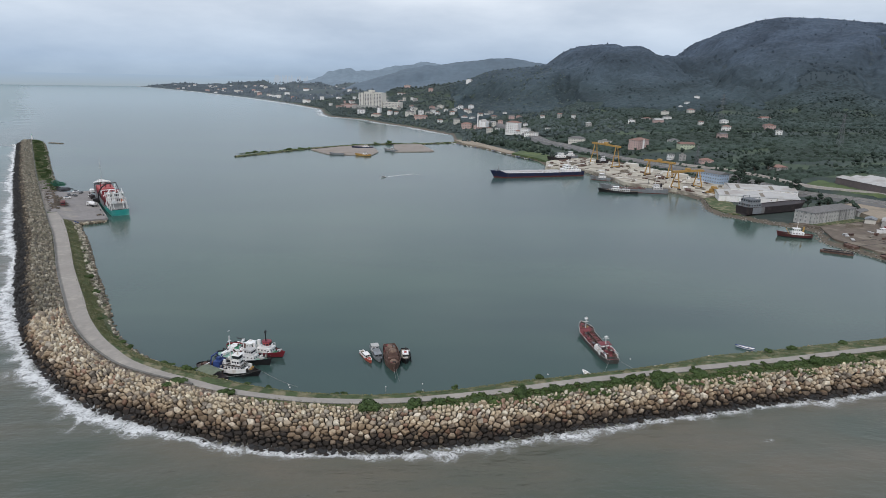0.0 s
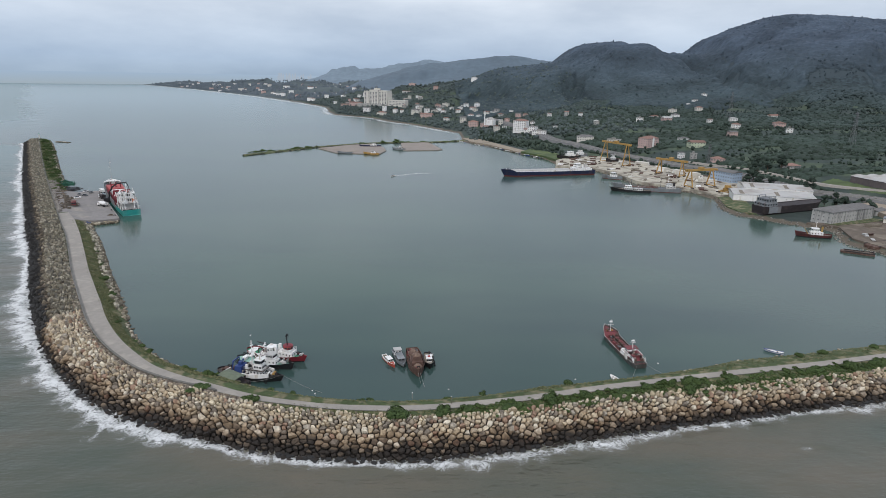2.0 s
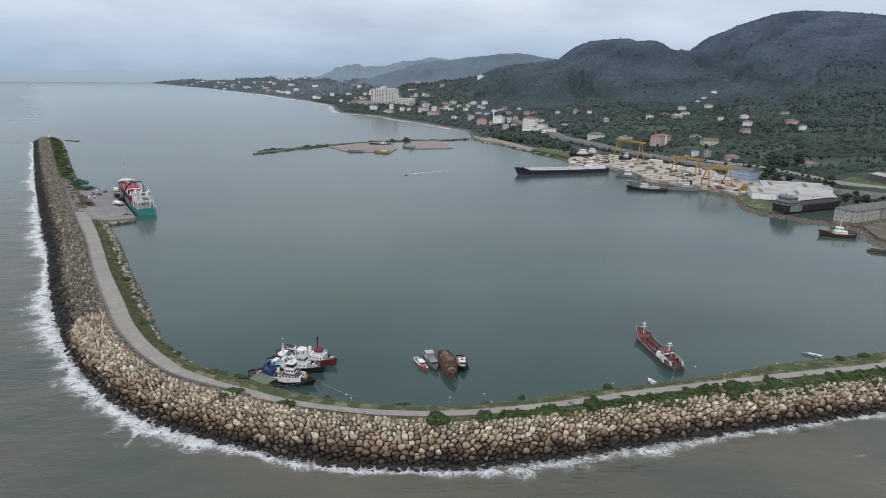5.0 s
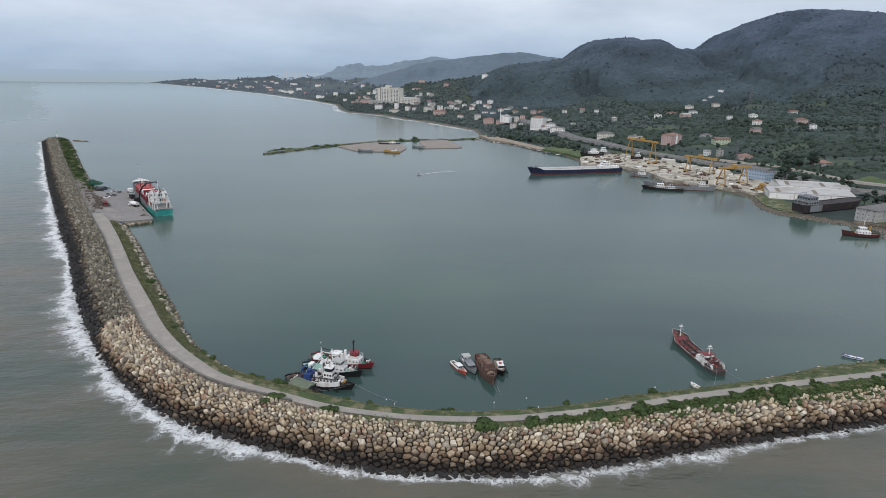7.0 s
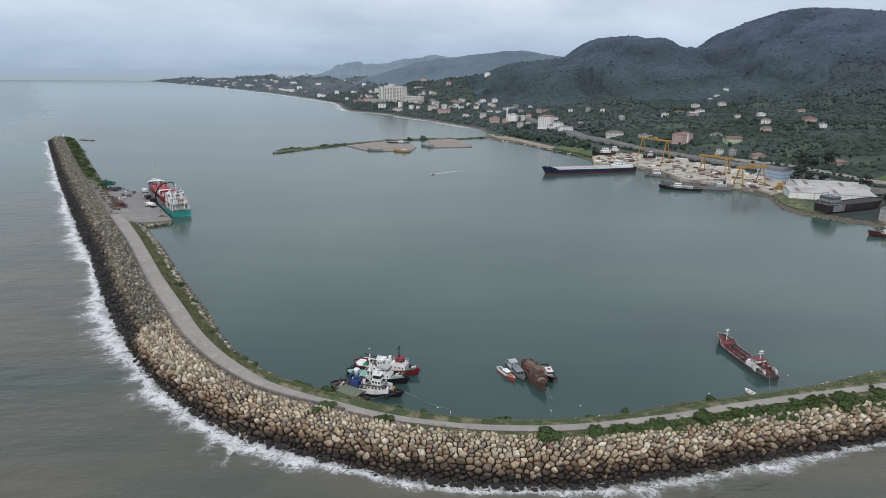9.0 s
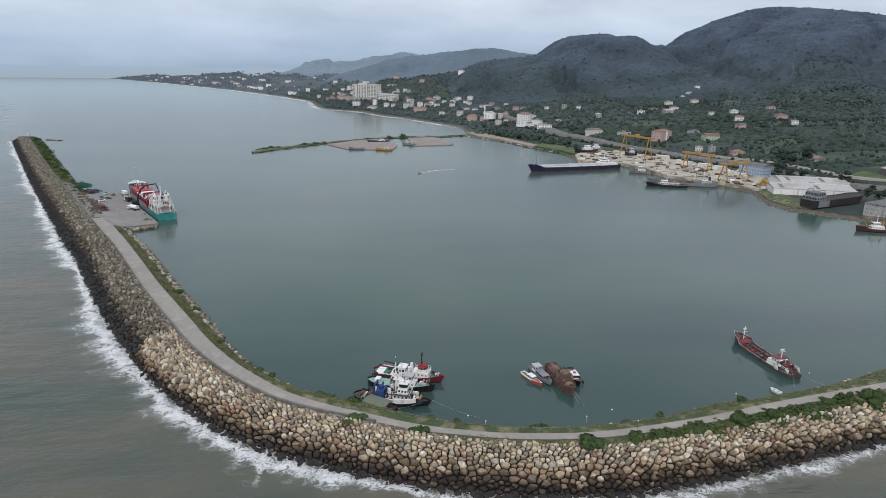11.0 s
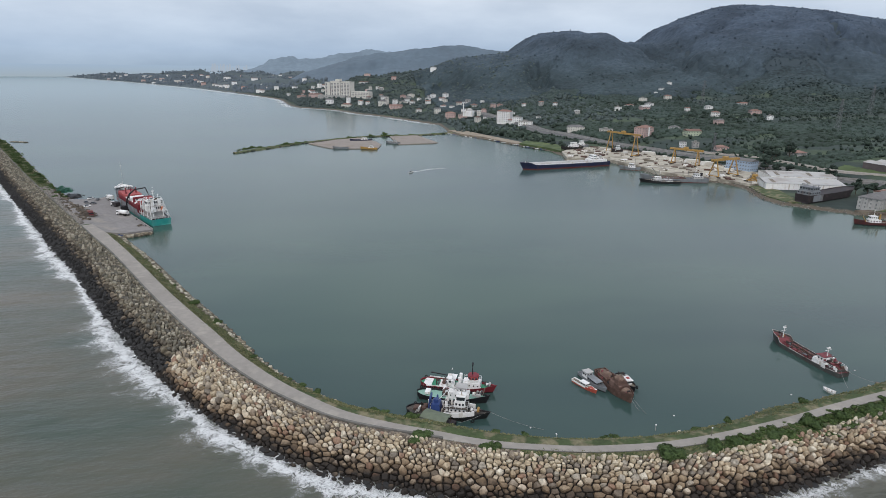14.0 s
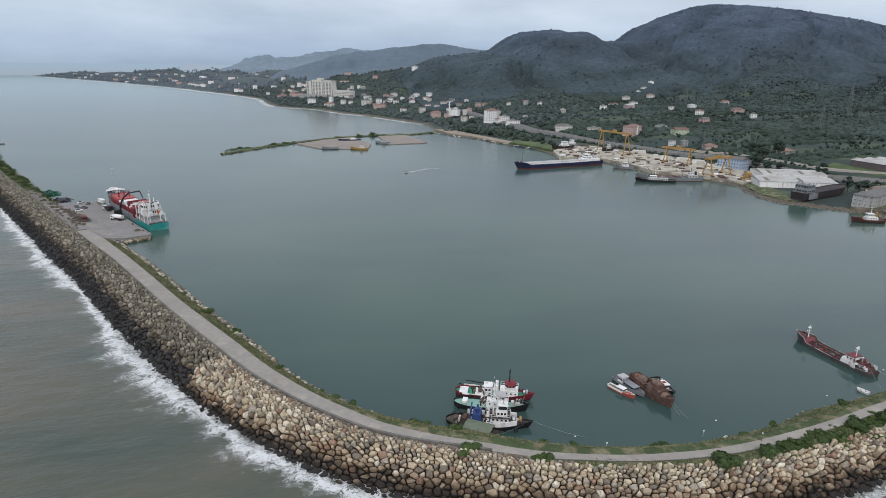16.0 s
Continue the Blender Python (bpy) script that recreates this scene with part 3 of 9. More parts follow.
# ---------- water ----------
def water_mat():
    """Harbour and sea water: one surface, murkier with silt on the sea side, paled far out as haze in the base colour;
    ripples in two sizes.
    """
    m = bpy.data.materials.new("sea_water")
    m.use_nodes = True
    n_, l = m.node_tree.nodes, m.node_tree.links
    b = n_["Principled BSDF"]
    g = n_.new("ShaderNodeNewGeometry")
    a = n_.new("ShaderNodeAttribute")
    a.attribute_name = "silt"
    t = n_.new("ShaderNodeTexNoise")
    t.inputs["Scale"].default_value, t.inputs["Detail"].default_value = 0.02, 7
    blot = n_.new("ShaderNodeMapping")
    blot.inputs["Rotation"].default_value, blot.inputs["Scale"].default_value = (0, 0, radians(20)), (0.6, 1.5, 1)
    l.new(g.outputs["Position"], blot.inputs[0])
    l.new(blot.outputs[0], t.inputs["Vector"])
    ramp = n_.new("ShaderNodeMapRange")
    ramp.inputs[1].default_value, ramp.inputs[2].default_value = 0.35, 0.65
    ramp.inputs[3].default_value, ramp.inputs[4].default_value = 0.0, 1.0
    l.new(t.outputs["Fac"], ramp.inputs[0])
    silt = n_.new("ShaderNodeMix")
    silt.data_type = "RGBA"
    silt.inputs[6].default_value, silt.inputs[7].default_value = (0.060, 0.080, 0.062, 1), (0.126, 0.109, 0.080, 1)
    l.new(ramp.outputs[0], silt.inputs[0])
    mix = n_.new("ShaderNodeMix")
    mix.data_type = "RGBA"
    drift = n_.new("ShaderNodeTexNoise")            # broad tones over the harbour
    drift.inputs["Scale"].default_value, drift.inputs["Detail"].default_value = 0.007, 3
    l.new(blot.outputs[0], drift.inputs["Vector"])
    dr = n_.new("ShaderNodeMapRange")
    dr.inputs[1].default_value, dr.inputs[2].default_value = 0.38, 0.62
    l.new(drift.outputs["Fac"], dr.inputs[0])
    calmer = n_.new("ShaderNodeMix")
    calmer.data_type = "RGBA"
    calmer.inputs[6].default_value, calmer.inputs[7].default_value = (0.036, 0.067, 0.062, 1), (0.054, 0.095, 0.075, 1)
    l.new(dr.outputs[0], calmer.inputs[0])
    l.new(calmer.outputs[2], mix.inputs[6])
    one = n_.new("ShaderNodeClamp")
    l.new(a.outputs["Fac"], one.inputs[0])
    l.new(one.outputs[0], mix.inputs[0])
    l.new(silt.outputs[2], mix.inputs[7])
    # haze and sky sheen on the distant water, mixed in as a paler colour
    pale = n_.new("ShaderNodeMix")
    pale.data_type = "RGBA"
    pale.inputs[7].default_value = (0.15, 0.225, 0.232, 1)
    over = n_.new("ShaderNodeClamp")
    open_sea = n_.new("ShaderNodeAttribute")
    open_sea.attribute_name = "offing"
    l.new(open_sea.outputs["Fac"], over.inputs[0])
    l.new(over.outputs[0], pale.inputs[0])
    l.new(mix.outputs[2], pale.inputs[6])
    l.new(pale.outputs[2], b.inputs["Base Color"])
    b.inputs["IOR"].default_value = 1.33
    rg = n_.new("ShaderNodeMapRange")
    rg.inputs[3].default_value, rg.inputs[4].default_value = 0.10, 0.30
    l.new(a.outputs["Fac"], rg.inputs[0])
    ps, lee, most = n_.new("ShaderNodeSeparateXYZ"), n_.new("ShaderNodeMapRange"), n_.new("ShaderNodeMath")
    l.new(g.outputs["Position"], ps.inputs[0])
    l.new(ps.outputs["Y"], lee.inputs[0])          # calm in the lee of the breakwater, ruffled across the basin
    lee.inputs[1].default_value, lee.inputs[2].default_value, lee.inputs[3].default_value, lee.inputs[4].default_value = 220, 420, 0.10, 0.2
    most.operation = "MAXIMUM"
    l.new(rg.outputs[0], most.inputs[0])
    l.new(lee.outputs[0], most.inputs[1])
    l.new(most.outputs[0], b.inputs["Roughness"])
    mp = n_.new("ShaderNodeMapping")
    mp.inputs["Rotation"].default_value = (0, 0, radians(-12))
    mp.inputs["Scale"].default_value = (0.42, 1.0, 1.0)
    l.new(g.outputs["Position"], mp.inputs[0])
    fine, swell = n_.new("ShaderNodeTexNoise"), n_.new("ShaderNodeTexNoise")
    fine.inputs["Scale"].default_value, fine.inputs["Detail"].default_value = 1.1, 5
    swell.inputs["Scale"].default_value, swell.inputs["Detail"].default_value = 0.16, 3
    l.new(mp.outputs[0], fine.inputs["Vector"])
    l.new(mp.outputs[0], swell.inputs["Vector"])
    sw = n_.new("ShaderNodeMath")
    sw.operation = "MULTIPLY"
    l.new(swell.outputs["Fac"], sw.inputs[0])
    l.new(a.outputs["Fac"], sw.inputs[1])
    sm = n_.new("ShaderNodeMath")
    sm.operation = "MULTIPLY_ADD"
    sm.inputs[1].default_value = 6.5
    l.new(sw.outputs[0], sm.inputs[0])
    l.new(fine.outputs["Fac"], sm.inputs[2])
    bp = n_.new("ShaderNodeBump")
    bp.inputs["Distance"].default_value = 0.22
    st = n_.new("ShaderNodeMapRange")
    st.inputs[3].default_value, st.inputs[4].default_value = 0.10, 1.0
    l.new(a.outputs["Fac"], st.inputs[0])
    gusts = n_.new("ShaderNodeTexNoise")
    gusts.inputs["Scale"].default_value, gusts.inputs["Detail"].default_value = 0.012, 4
    l.new(g.outputs["Position"], gusts.inputs["Vector"])
    gm = n_.new("ShaderNodeMapRange")
    gm.inputs[1].default_value, gm.inputs[2].default_value, gm.inputs[3].default_value, gm.inputs[4].default_value = 0.35, 0.65, 0.55, 1.35
    l.new(gusts.outputs["Fac"], gm.inputs[0])
    gs = n_.new("ShaderNodeMath")
    gs.operation = "MULTIPLY"
    l.new(st.outputs[0], gs.inputs[0])
    l.new(gm.outputs[0], gs.inputs[1])
    calm = n_.new("ShaderNodeMath")                 # the swell lies lower far out
    calm.operation, calm.inputs[1].default_value, calm.inputs[2].default_value = "MULTIPLY_ADD", -0.96, 1.0
    l.new(over.outputs[0], calm.inputs[0])
    gz = n_.new("ShaderNodeMath")
    gz.operation = "MULTIPLY"
    l.new(gs.outputs[0], gz.inputs[0])
    l.new(calm.outputs[0], gz.inputs[1])
    l.new(gz.outputs[0], bp.inputs["Strength"])
    l.new(sm.outputs[0], bp.inputs["Height"])
    l.new(bp.outputs[0], b.inputs["Normal"])
    return m


WATER = water_mat()
gx = np.concatenate([np.linspace(-4900, -800, 90), np.arange(-760, 420, 8), np.linspace(460, 4900, 20)])
gy = np.concatenate([np.linspace(-4900, -100, 14), np.arange(-60, 840, 8), np.linspace(900, 4900, 60)])
X, Y = np.meshgrid(gx, gy)
near = np.stack([X.ravel(), Y.ravel()], 1)
silt = np.zeros(len(near))
sel = BW[::6]
ON = OUT[::6]
for a in range(0, len(near), 4000):
    d = near[a:a + 4000, None, :] - sel[None]
    j = np.argmin((d ** 2).sum(2), 1)
    side = np.einsum("ni,ni->n", d[np.arange(len(j)), j], ON[j])
    silt[a:a + 4000] = smooth(side, -6, 6)
tip = BW[0]
beyond = (near[:, 1] - tip[1] > -(near[:, 0] - tip[0]) * 0.3 - 40) & (near[:, 0] > -3000)
dist_tip = np.hypot(near[:, 0] - tip[0], near[:, 1] - tip[1])
silt = np.where(beyond, np.minimum(silt, smooth(near[:, 0], -300, -900)), silt)
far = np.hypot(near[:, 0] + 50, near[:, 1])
# share of the painted haze colour, rising with distance
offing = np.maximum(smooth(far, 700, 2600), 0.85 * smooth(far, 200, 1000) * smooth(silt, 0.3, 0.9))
r_sheet = np.maximum(far / 4890, 1)
V = np.stack([-50 + (near[:, 0] + 50) / r_sheet, near[:, 1] / r_sheet, np.zeros(len(near))], 1)
nx = len(gx)
quads = [(j * nx + i, j * nx + i + 1, (j + 1) * nx + i + 1, (j + 1) * nx + i) for j in range(len(gy) - 1) for i in range(nx - 1)]
sea = array_mesh("sea", V, quads, WATER, True)
sea.attributes.new("silt", "FLOAT", "POINT").data.foreach_set("value", silt.astype(np.float32))
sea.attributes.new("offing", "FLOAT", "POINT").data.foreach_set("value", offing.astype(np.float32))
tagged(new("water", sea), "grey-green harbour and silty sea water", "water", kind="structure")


def glow_mat(name, rgb, strength=1.0):
    m = bpy.data.materials.new(name)
    m.use_nodes = True
    n_, l = m.node_tree.nodes, m.node_tree.links
    n_.clear()
    e = n_.new("ShaderNodeEmission")
    e.inputs[0].default_value, e.inputs[1].default_value = (*rgb, 1), strength
    l.new(e.outputs[0], n_.new("ShaderNodeOutputMaterial").inputs[0])
    return m


# upright glowing band added beyond the sheet, coloured as hazy far sea up to the horizon
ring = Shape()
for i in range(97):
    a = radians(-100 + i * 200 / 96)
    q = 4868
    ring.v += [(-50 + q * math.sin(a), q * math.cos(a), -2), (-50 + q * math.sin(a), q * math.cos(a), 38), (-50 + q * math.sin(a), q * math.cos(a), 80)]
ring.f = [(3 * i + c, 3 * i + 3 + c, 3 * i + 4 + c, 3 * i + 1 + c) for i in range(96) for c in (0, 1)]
# haze gradient from water to sky colour, given off as emission
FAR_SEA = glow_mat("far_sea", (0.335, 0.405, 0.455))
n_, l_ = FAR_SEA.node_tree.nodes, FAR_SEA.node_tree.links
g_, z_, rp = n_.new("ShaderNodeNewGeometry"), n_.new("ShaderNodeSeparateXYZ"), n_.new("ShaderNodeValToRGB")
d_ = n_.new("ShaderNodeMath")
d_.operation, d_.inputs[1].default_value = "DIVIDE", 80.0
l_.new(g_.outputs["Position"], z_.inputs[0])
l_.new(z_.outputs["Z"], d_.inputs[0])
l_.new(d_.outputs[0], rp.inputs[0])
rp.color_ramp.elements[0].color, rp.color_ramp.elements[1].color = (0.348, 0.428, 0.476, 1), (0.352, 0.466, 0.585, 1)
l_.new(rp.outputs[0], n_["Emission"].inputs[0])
solid("backdrop_far_sea", ring, FAR_SEA, "glowing backdrop band coloured as hazy sea at the horizon", "sea", kind="structure")

# ---------- the coast, the plain and the hills ----------
COAST = [(-2016, 4370), (-1204, 3262), (-726, 2530), (-532, 2186), (-414, 1976), (-309, 1755), (-264, 1530), (-237, 1435), (-190, 1384), (-142, 1338), (-95, 1238),
         (-49, 1173), (-8, 1090), (19, 1038), (36, 998), (38, 942), (31, 880), (45, 850), (67, 816), (96, 738), (122, 688), (124, 640), (116, 612), (154, 604), (166, 575), (172, 524), (206, 486), (213, 460), (200, 421),
         (202, 402), (212, 392), (220, 381), (230, 372), (243, 360), (230, 331), (238, 302), (246, 285), (280, 246), (330, 235)]
POLY = np.array(COAST + [(4800, 235), (4800, 4880), (-1700, 4880)], float)


def inland(x, y):
    """Distance from the shore line, positive on land."""
    x, y = np.asarray(x, float), np.asarray(y, float)
    best, inside = np.full(x.shape, 1e9), np.zeros(x.shape, bool)
    m_ = len(POLY)
    for i in range(m_):
        (ax, ay), (bx, by) = POLY[i], POLY[(i + 1) % m_]
        cross = ((ay > y) != (by > y)) & (x < (bx - ax) * (y - ay) / (by - ay + 1e-12) + ax)
        inside ^= cross
        if i < len(COAST) - 1:
            ex, ey = bx - ax, by - ay
            t = np.clip(((x - ax) * ex + (y - ay) * ey) / (ex * ex + ey * ey), 0, 1)
            best = np.minimum(best, np.hypot(x - ax - t * ex, y - ay - t * ey))
    return np.where(inside, best, -best)


def ground(x, y):
    """Height of the land."""
    x, y = np.asarray(x, float), np.asarray(y, float)
    d = inland(x, y)
    dd = d + 45 * smooth(y, 850, 1000) * smooth(d, 10, 50)
    z = np.interp(dd, [-40, -4, 0, 3, 60, 95, 110, 135, 180, 420, 800], [-12, -2, -0.2, 1.8, 2.3, 3.5, 5.5, 11, 16, 30, 45])
    plain = smooth(y, 1700, 2300)
    z = z * (1 - plain) + plain * np.minimum(z, 12 + 0.01 * np.maximum(d, 0))
    z = z + 12 * np.exp(-((x + 120) ** 2 + (y - 1560) ** 2) / 150 ** 2) * smooth(d, 5, 60)
    wob = fbm(x / 140, y / 140, 7) - 0.9 * np.exp(-(fbm(x / 95 + 0.4 * fbm(x / 40, y / 40, 9), y / 190, 21) / 0.22) ** 2) + 0.25 * fbm(x / 34, y / 34, 8)
    land = smooth(d, 60, 320)
    # rounded hill with the saddle behind
    top = np.interp(x, [-150, 0, 68, 117, 149, 182, 231, 297, 336, 352, 367, 390, 414, 437, 477, 513, 543, 577, 626, 659, 741, 1000, 1500],
                    [25, 48, 66, 83, 97, 107, 113, 121, 126, 133, 144, 162, 174, 180, 184, 186, 176, 160, 154, 151, 151, 136, 108])
    y0 = np.interp(x, [150, 320], [1480, 1120])
    yr = 1800 + 25 * fbm(x / 90, y * 0, 5)
    v = (y - y0) / (yr - y0)
    s = np.where(v < 1, np.interp(v, [0, 0.25, 0.6, 0.9, 1.0], [0, 0.2, 0.74, 0.98, 1]), 1 - 0.7 * smooth(v, 1, 1.8))
    z = np.maximum(z, z + ((top + 5 - z) * s + (14 + 16 * smooth(y, 1250, 1450)) * wob * s * (1 - s) * 4) * land)
    # long high hill
    top = np.interp(x, [450, 560, 640, 690, 706, 727, 743, 757, 786, 821, 857, 885, 929, 974, 1050, 1103, 1272, 1349, 1409, 1442, 1527, 1700, 2200],
                    [40, 74, 115, 144, 153, 174, 191, 200, 211, 227, 241, 251, 258, 258, 255, 252, 233, 223, 207, 190, 182, 160, 108])
    v = (y - 900 + 0.1 * (x - 900)) / (1680 - 900)
    s = np.where(v < 1, np.interp(v, [0, 0.3, 0.62, 0.9, 1.0], [0, 0.22, 0.70, 0.97, 1]), 1 - 0.9 * smooth(v, 1, 1.55))
    z = np.maximum(z, z + ((top + 4 - z) * s + (18 + 8 * smooth(y, 1250, 1450)) * wob * s * (1 - s) * 4) * land)
    return z + np.where(d > 120, 0.8 * fbm(x / 30, y / 30, 2), 0)


gx = np.concatenate([np.arange(-2200, -420, 40), np.arange(-420, 80, 14), np.arange(80, 480, 7), np.arange(480, 1600, 18), np.arange(1600, 4800, 110)])
gy = np.concatenate([np.arange(236, 960, 8), np.arange(960, 2000, 16), np.arange(2000, 4400, 50), [4400, 4600, 4860]])
X, Y = np.meshgrid(gx, gy)
Z = ground(X, Y)
keep = np.hypot(X + 50, Y) < 4870
V = np.stack([X.ravel(), Y.ravel(), Z.ravel()], 1)
nx, K = len(gx), keep.ravel()
zz = Z.ravel()
quads = []
for j in range(len(gy) - 1):
    for i in range(nx - 1):
        q = (j * nx + i, j * nx + i + 1, (j + 1) * nx + i + 1, (j + 1) * nx + i)
        if all(K[c] for c in q) and max(zz[c] for c in q) > -6:
            quads.append(q)
LAND = mat("land_cover", (0.036, 0.052, 0.045), 0.95, var=0.3, scale=0.09, second=(0.062, 0.086, 0.050), amount=0.48, second_scale=0.018, big=0.004)
n_, l_ = LAND.node_tree.nodes, LAND.node_tree.links        # bare mud and stones along the water
g_, z_, e_, x_ = n_.new("ShaderNodeNewGeometry"), n_.new("ShaderNodeSeparateXYZ"), n_.new("ShaderNodeMapRange"), n_.new("ShaderNodeMix")
x_.data_type = "RGBA"
e_.inputs[1].default_value, e_.inputs[2].default_value, e_.inputs[3].default_value, e_.inputs[4].default_value = 1.2, 1.75, 1, 0
l_.new(g_.outputs["Position"], z_.inputs[0])
l_.new(z_.outputs["Z"], e_.inputs[0])
l_.new(e_.outputs[0], x_.inputs[0])
b_ = n_["Principled BSDF"]
l_.new(b_.inputs["Base Color"].links[0].from_socket, x_.inputs[6])
x_.inputs[7].default_value = (0.12, 0.10, 0.075, 1)
l_.new(x_.outputs[2], b_.inputs["Base Color"])
h_, w_ = n_.new("ShaderNodeMapRange"), n_.new("ShaderNodeMix")      # bluish haze mixed into the colour of the high ground
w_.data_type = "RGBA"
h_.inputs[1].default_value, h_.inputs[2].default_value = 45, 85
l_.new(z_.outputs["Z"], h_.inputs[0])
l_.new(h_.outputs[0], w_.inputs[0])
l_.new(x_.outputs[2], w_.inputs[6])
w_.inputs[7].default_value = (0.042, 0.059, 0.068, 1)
f_, d_ = n_.new("ShaderNodeMapRange"), n_.new("ShaderNodeMix")      # far plain paled with distance, haze put into its colour
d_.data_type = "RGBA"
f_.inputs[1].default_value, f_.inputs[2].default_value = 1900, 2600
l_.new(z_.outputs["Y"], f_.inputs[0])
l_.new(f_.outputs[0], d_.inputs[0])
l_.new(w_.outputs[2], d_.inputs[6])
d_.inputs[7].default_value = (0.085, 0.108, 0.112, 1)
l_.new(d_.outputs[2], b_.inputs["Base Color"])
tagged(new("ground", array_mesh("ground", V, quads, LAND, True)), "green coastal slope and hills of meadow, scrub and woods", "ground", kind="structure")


def ridge(name, y, tops, rgb, label, seed, glow=0.0):
    """A far range of hills: a long rounded fold of land; glow adds its haze as emission."""
    xs = np.linspace(tops[0][0], tops[-1][0], 240)
    zs = np.interp(xs, [t[0] for t in tops], [t[1] for t in tops]) + 4.0 * fbm(xs / 40, xs * 0, seed) + 3.0 * fbm(xs / 12, xs * 0, seed + 3)
    vs, fs = [], []
    for i, (x_, z_) in enumerate(zip(xs, zs)):
        for j, (dy, h) in enumerate([(-520, 0.02), (-430, 0.14), (-350, 0.28), (-280, 0.42), (-210, 0.57), (-150, 0.70), (-95, 0.83), (-50, 0.93), (0, 1.0), (120, 0.9), (300, 0.4)]):
            yy = y + dy + 30 * float(fbm(np.array(x_ / 60), np.array(j * 2.0), seed + 1))
            fold = 26 * h * (1 - h) * float(fbm(np.array(x_ / 38), np.array(dy / 90.0), seed + 5) + 0.5 * fbm(np.array(x_ / 13), np.array(dy / 40.0), seed + 6))
            vs.append((x_, yy, z_ * h + 3 + fold))
    for i in range(len(xs) - 1):
        fs += [(i * 11 + j, i * 11 + 11 + j, i * 11 + 12 + j, i * 11 + 1 + j) for j in range(10)]
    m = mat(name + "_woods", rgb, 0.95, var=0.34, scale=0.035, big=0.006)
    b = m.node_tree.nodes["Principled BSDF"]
    # blue emission imitates the haze before the hills
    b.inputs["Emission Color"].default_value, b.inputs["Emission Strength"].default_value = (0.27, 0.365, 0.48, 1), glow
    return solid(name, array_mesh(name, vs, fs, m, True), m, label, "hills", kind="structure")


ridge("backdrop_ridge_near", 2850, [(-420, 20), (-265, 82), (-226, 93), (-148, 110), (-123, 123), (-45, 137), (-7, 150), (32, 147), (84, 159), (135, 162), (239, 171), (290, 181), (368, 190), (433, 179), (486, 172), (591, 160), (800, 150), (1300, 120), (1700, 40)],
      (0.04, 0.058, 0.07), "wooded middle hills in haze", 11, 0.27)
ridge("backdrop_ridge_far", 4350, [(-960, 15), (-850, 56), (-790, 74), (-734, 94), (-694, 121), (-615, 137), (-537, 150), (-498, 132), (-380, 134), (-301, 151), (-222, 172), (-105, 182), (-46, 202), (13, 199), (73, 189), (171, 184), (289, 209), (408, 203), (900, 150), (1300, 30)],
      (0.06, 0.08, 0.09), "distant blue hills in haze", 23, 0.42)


# ---------- quay ----------
sh = Shape()
Q0, Q1 = s_at(-285, 434), s_at(-226.5, 346)
cols = [(-2.5, 4.98), (-9, 3.4), (-15, 2.35), (-27.8, 2.2), (-27.8, -3.0)]
for i in range(Q0, Q1 + 1):
    for o, z in cols:
        p = BW[i] + OUT[i] * o
        sh.v.append((p[0], p[1], z + (0.05 * math.sin(p[0] * 0.3 + p[1] * 0.2) if z > 0 else 0)))
m = Q1 - Q0 + 1
sh.f = [(5 * i + c, 5 * i + c + 1, 5 * i + c + 6, 5 * i + c + 5) for i in range(m - 1) for c in range(4)]
for e in (0, m - 1):       # end faces
    k = len(sh.v)
    sh.v += [(*sh.v[5 * e][:2], -3.0)]
    sh.f.append((5 * e, 5 * e + 1, 5 * e + 2, 5 * e + 3, 5 * e + 4, k) if e == 0 else (k, 5 * e + 4, 5 * e + 3, 5 * e + 2, 5 * e + 1, 5 * e))
QUAY = mat("quay_concrete", (0.225, 0.21, 0.2), 0.9, var=0.14, scale=0.5, second=(0.31, 0.28, 0.24), amount=0.35, second_scale=0.07)
quay = solid("quay", sh, QUAY, "stained grey concrete quay beside the breakwater", "quay", kind="structure")
edge = Shape()
p0, p1 = BW[Q0] + OUT[Q0] * -27.5, BW[Q1] + OUT[Q1] * -27.5
edge.beam((*p0, 2.35), (*p1, 2.35), 0.6, 0.5)
solid("quay_kerb", edge, CONCRETE, "raised concrete edge of the quay", "kerb", kind="structure")

# dark band added low on the quay wall
band = Shape()
a, b = BW[Q0] + OUT[Q0] * -27.84, BW[Q1] + OUT[Q1] * -27.84
band.beam((*a, 0.3), (*b, 0.3), 0.2, 1.5)
c = BW[Q1] + OUT[Q1] * -12 + TAN[Q1] * 0.05
band.beam((*b, 0.3), (*c, 0.3), 0.2, 1.5)
part("weed_band", band, mat("dark_wall_foot", (0.03, 0.034, 0.026), 0.5, var=0.3, scale=0.8), quay, "dark band along the foot of the quay wall")
solid("crest_slab", strip(s_at(-292, 445), s_at(-238.5, 363.8), -2.6, 2.72, 4.6, 5.03), QUAY, "broken gravelly concrete crest beside the quay", "pavement", kind="structure")

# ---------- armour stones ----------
# near-black bed colour stands in for the shade between the stones
BED = mat("crevice_shade", (0.011, 0.010, 0.009), 0.95, var=0.3, scale=1.5, bump=0.2)
vs, fs = [], []
cols = np.linspace(0, 1, 7)
for i in range(0, NS, 2):
    a = 3.6 * (1 - FRONT[i]) + ROCK_FROM[i] * FRONT[i]
    for c in cols:
        o = a + (W_OUT[i] + 4 - a) * c
        p = BW[i] + OUT[i] * o
        vs.append((p[0], p[1], bw_height(i, o) + (0.1 if o < 4 else -0.32)))
m = len(range(0, NS, 2))
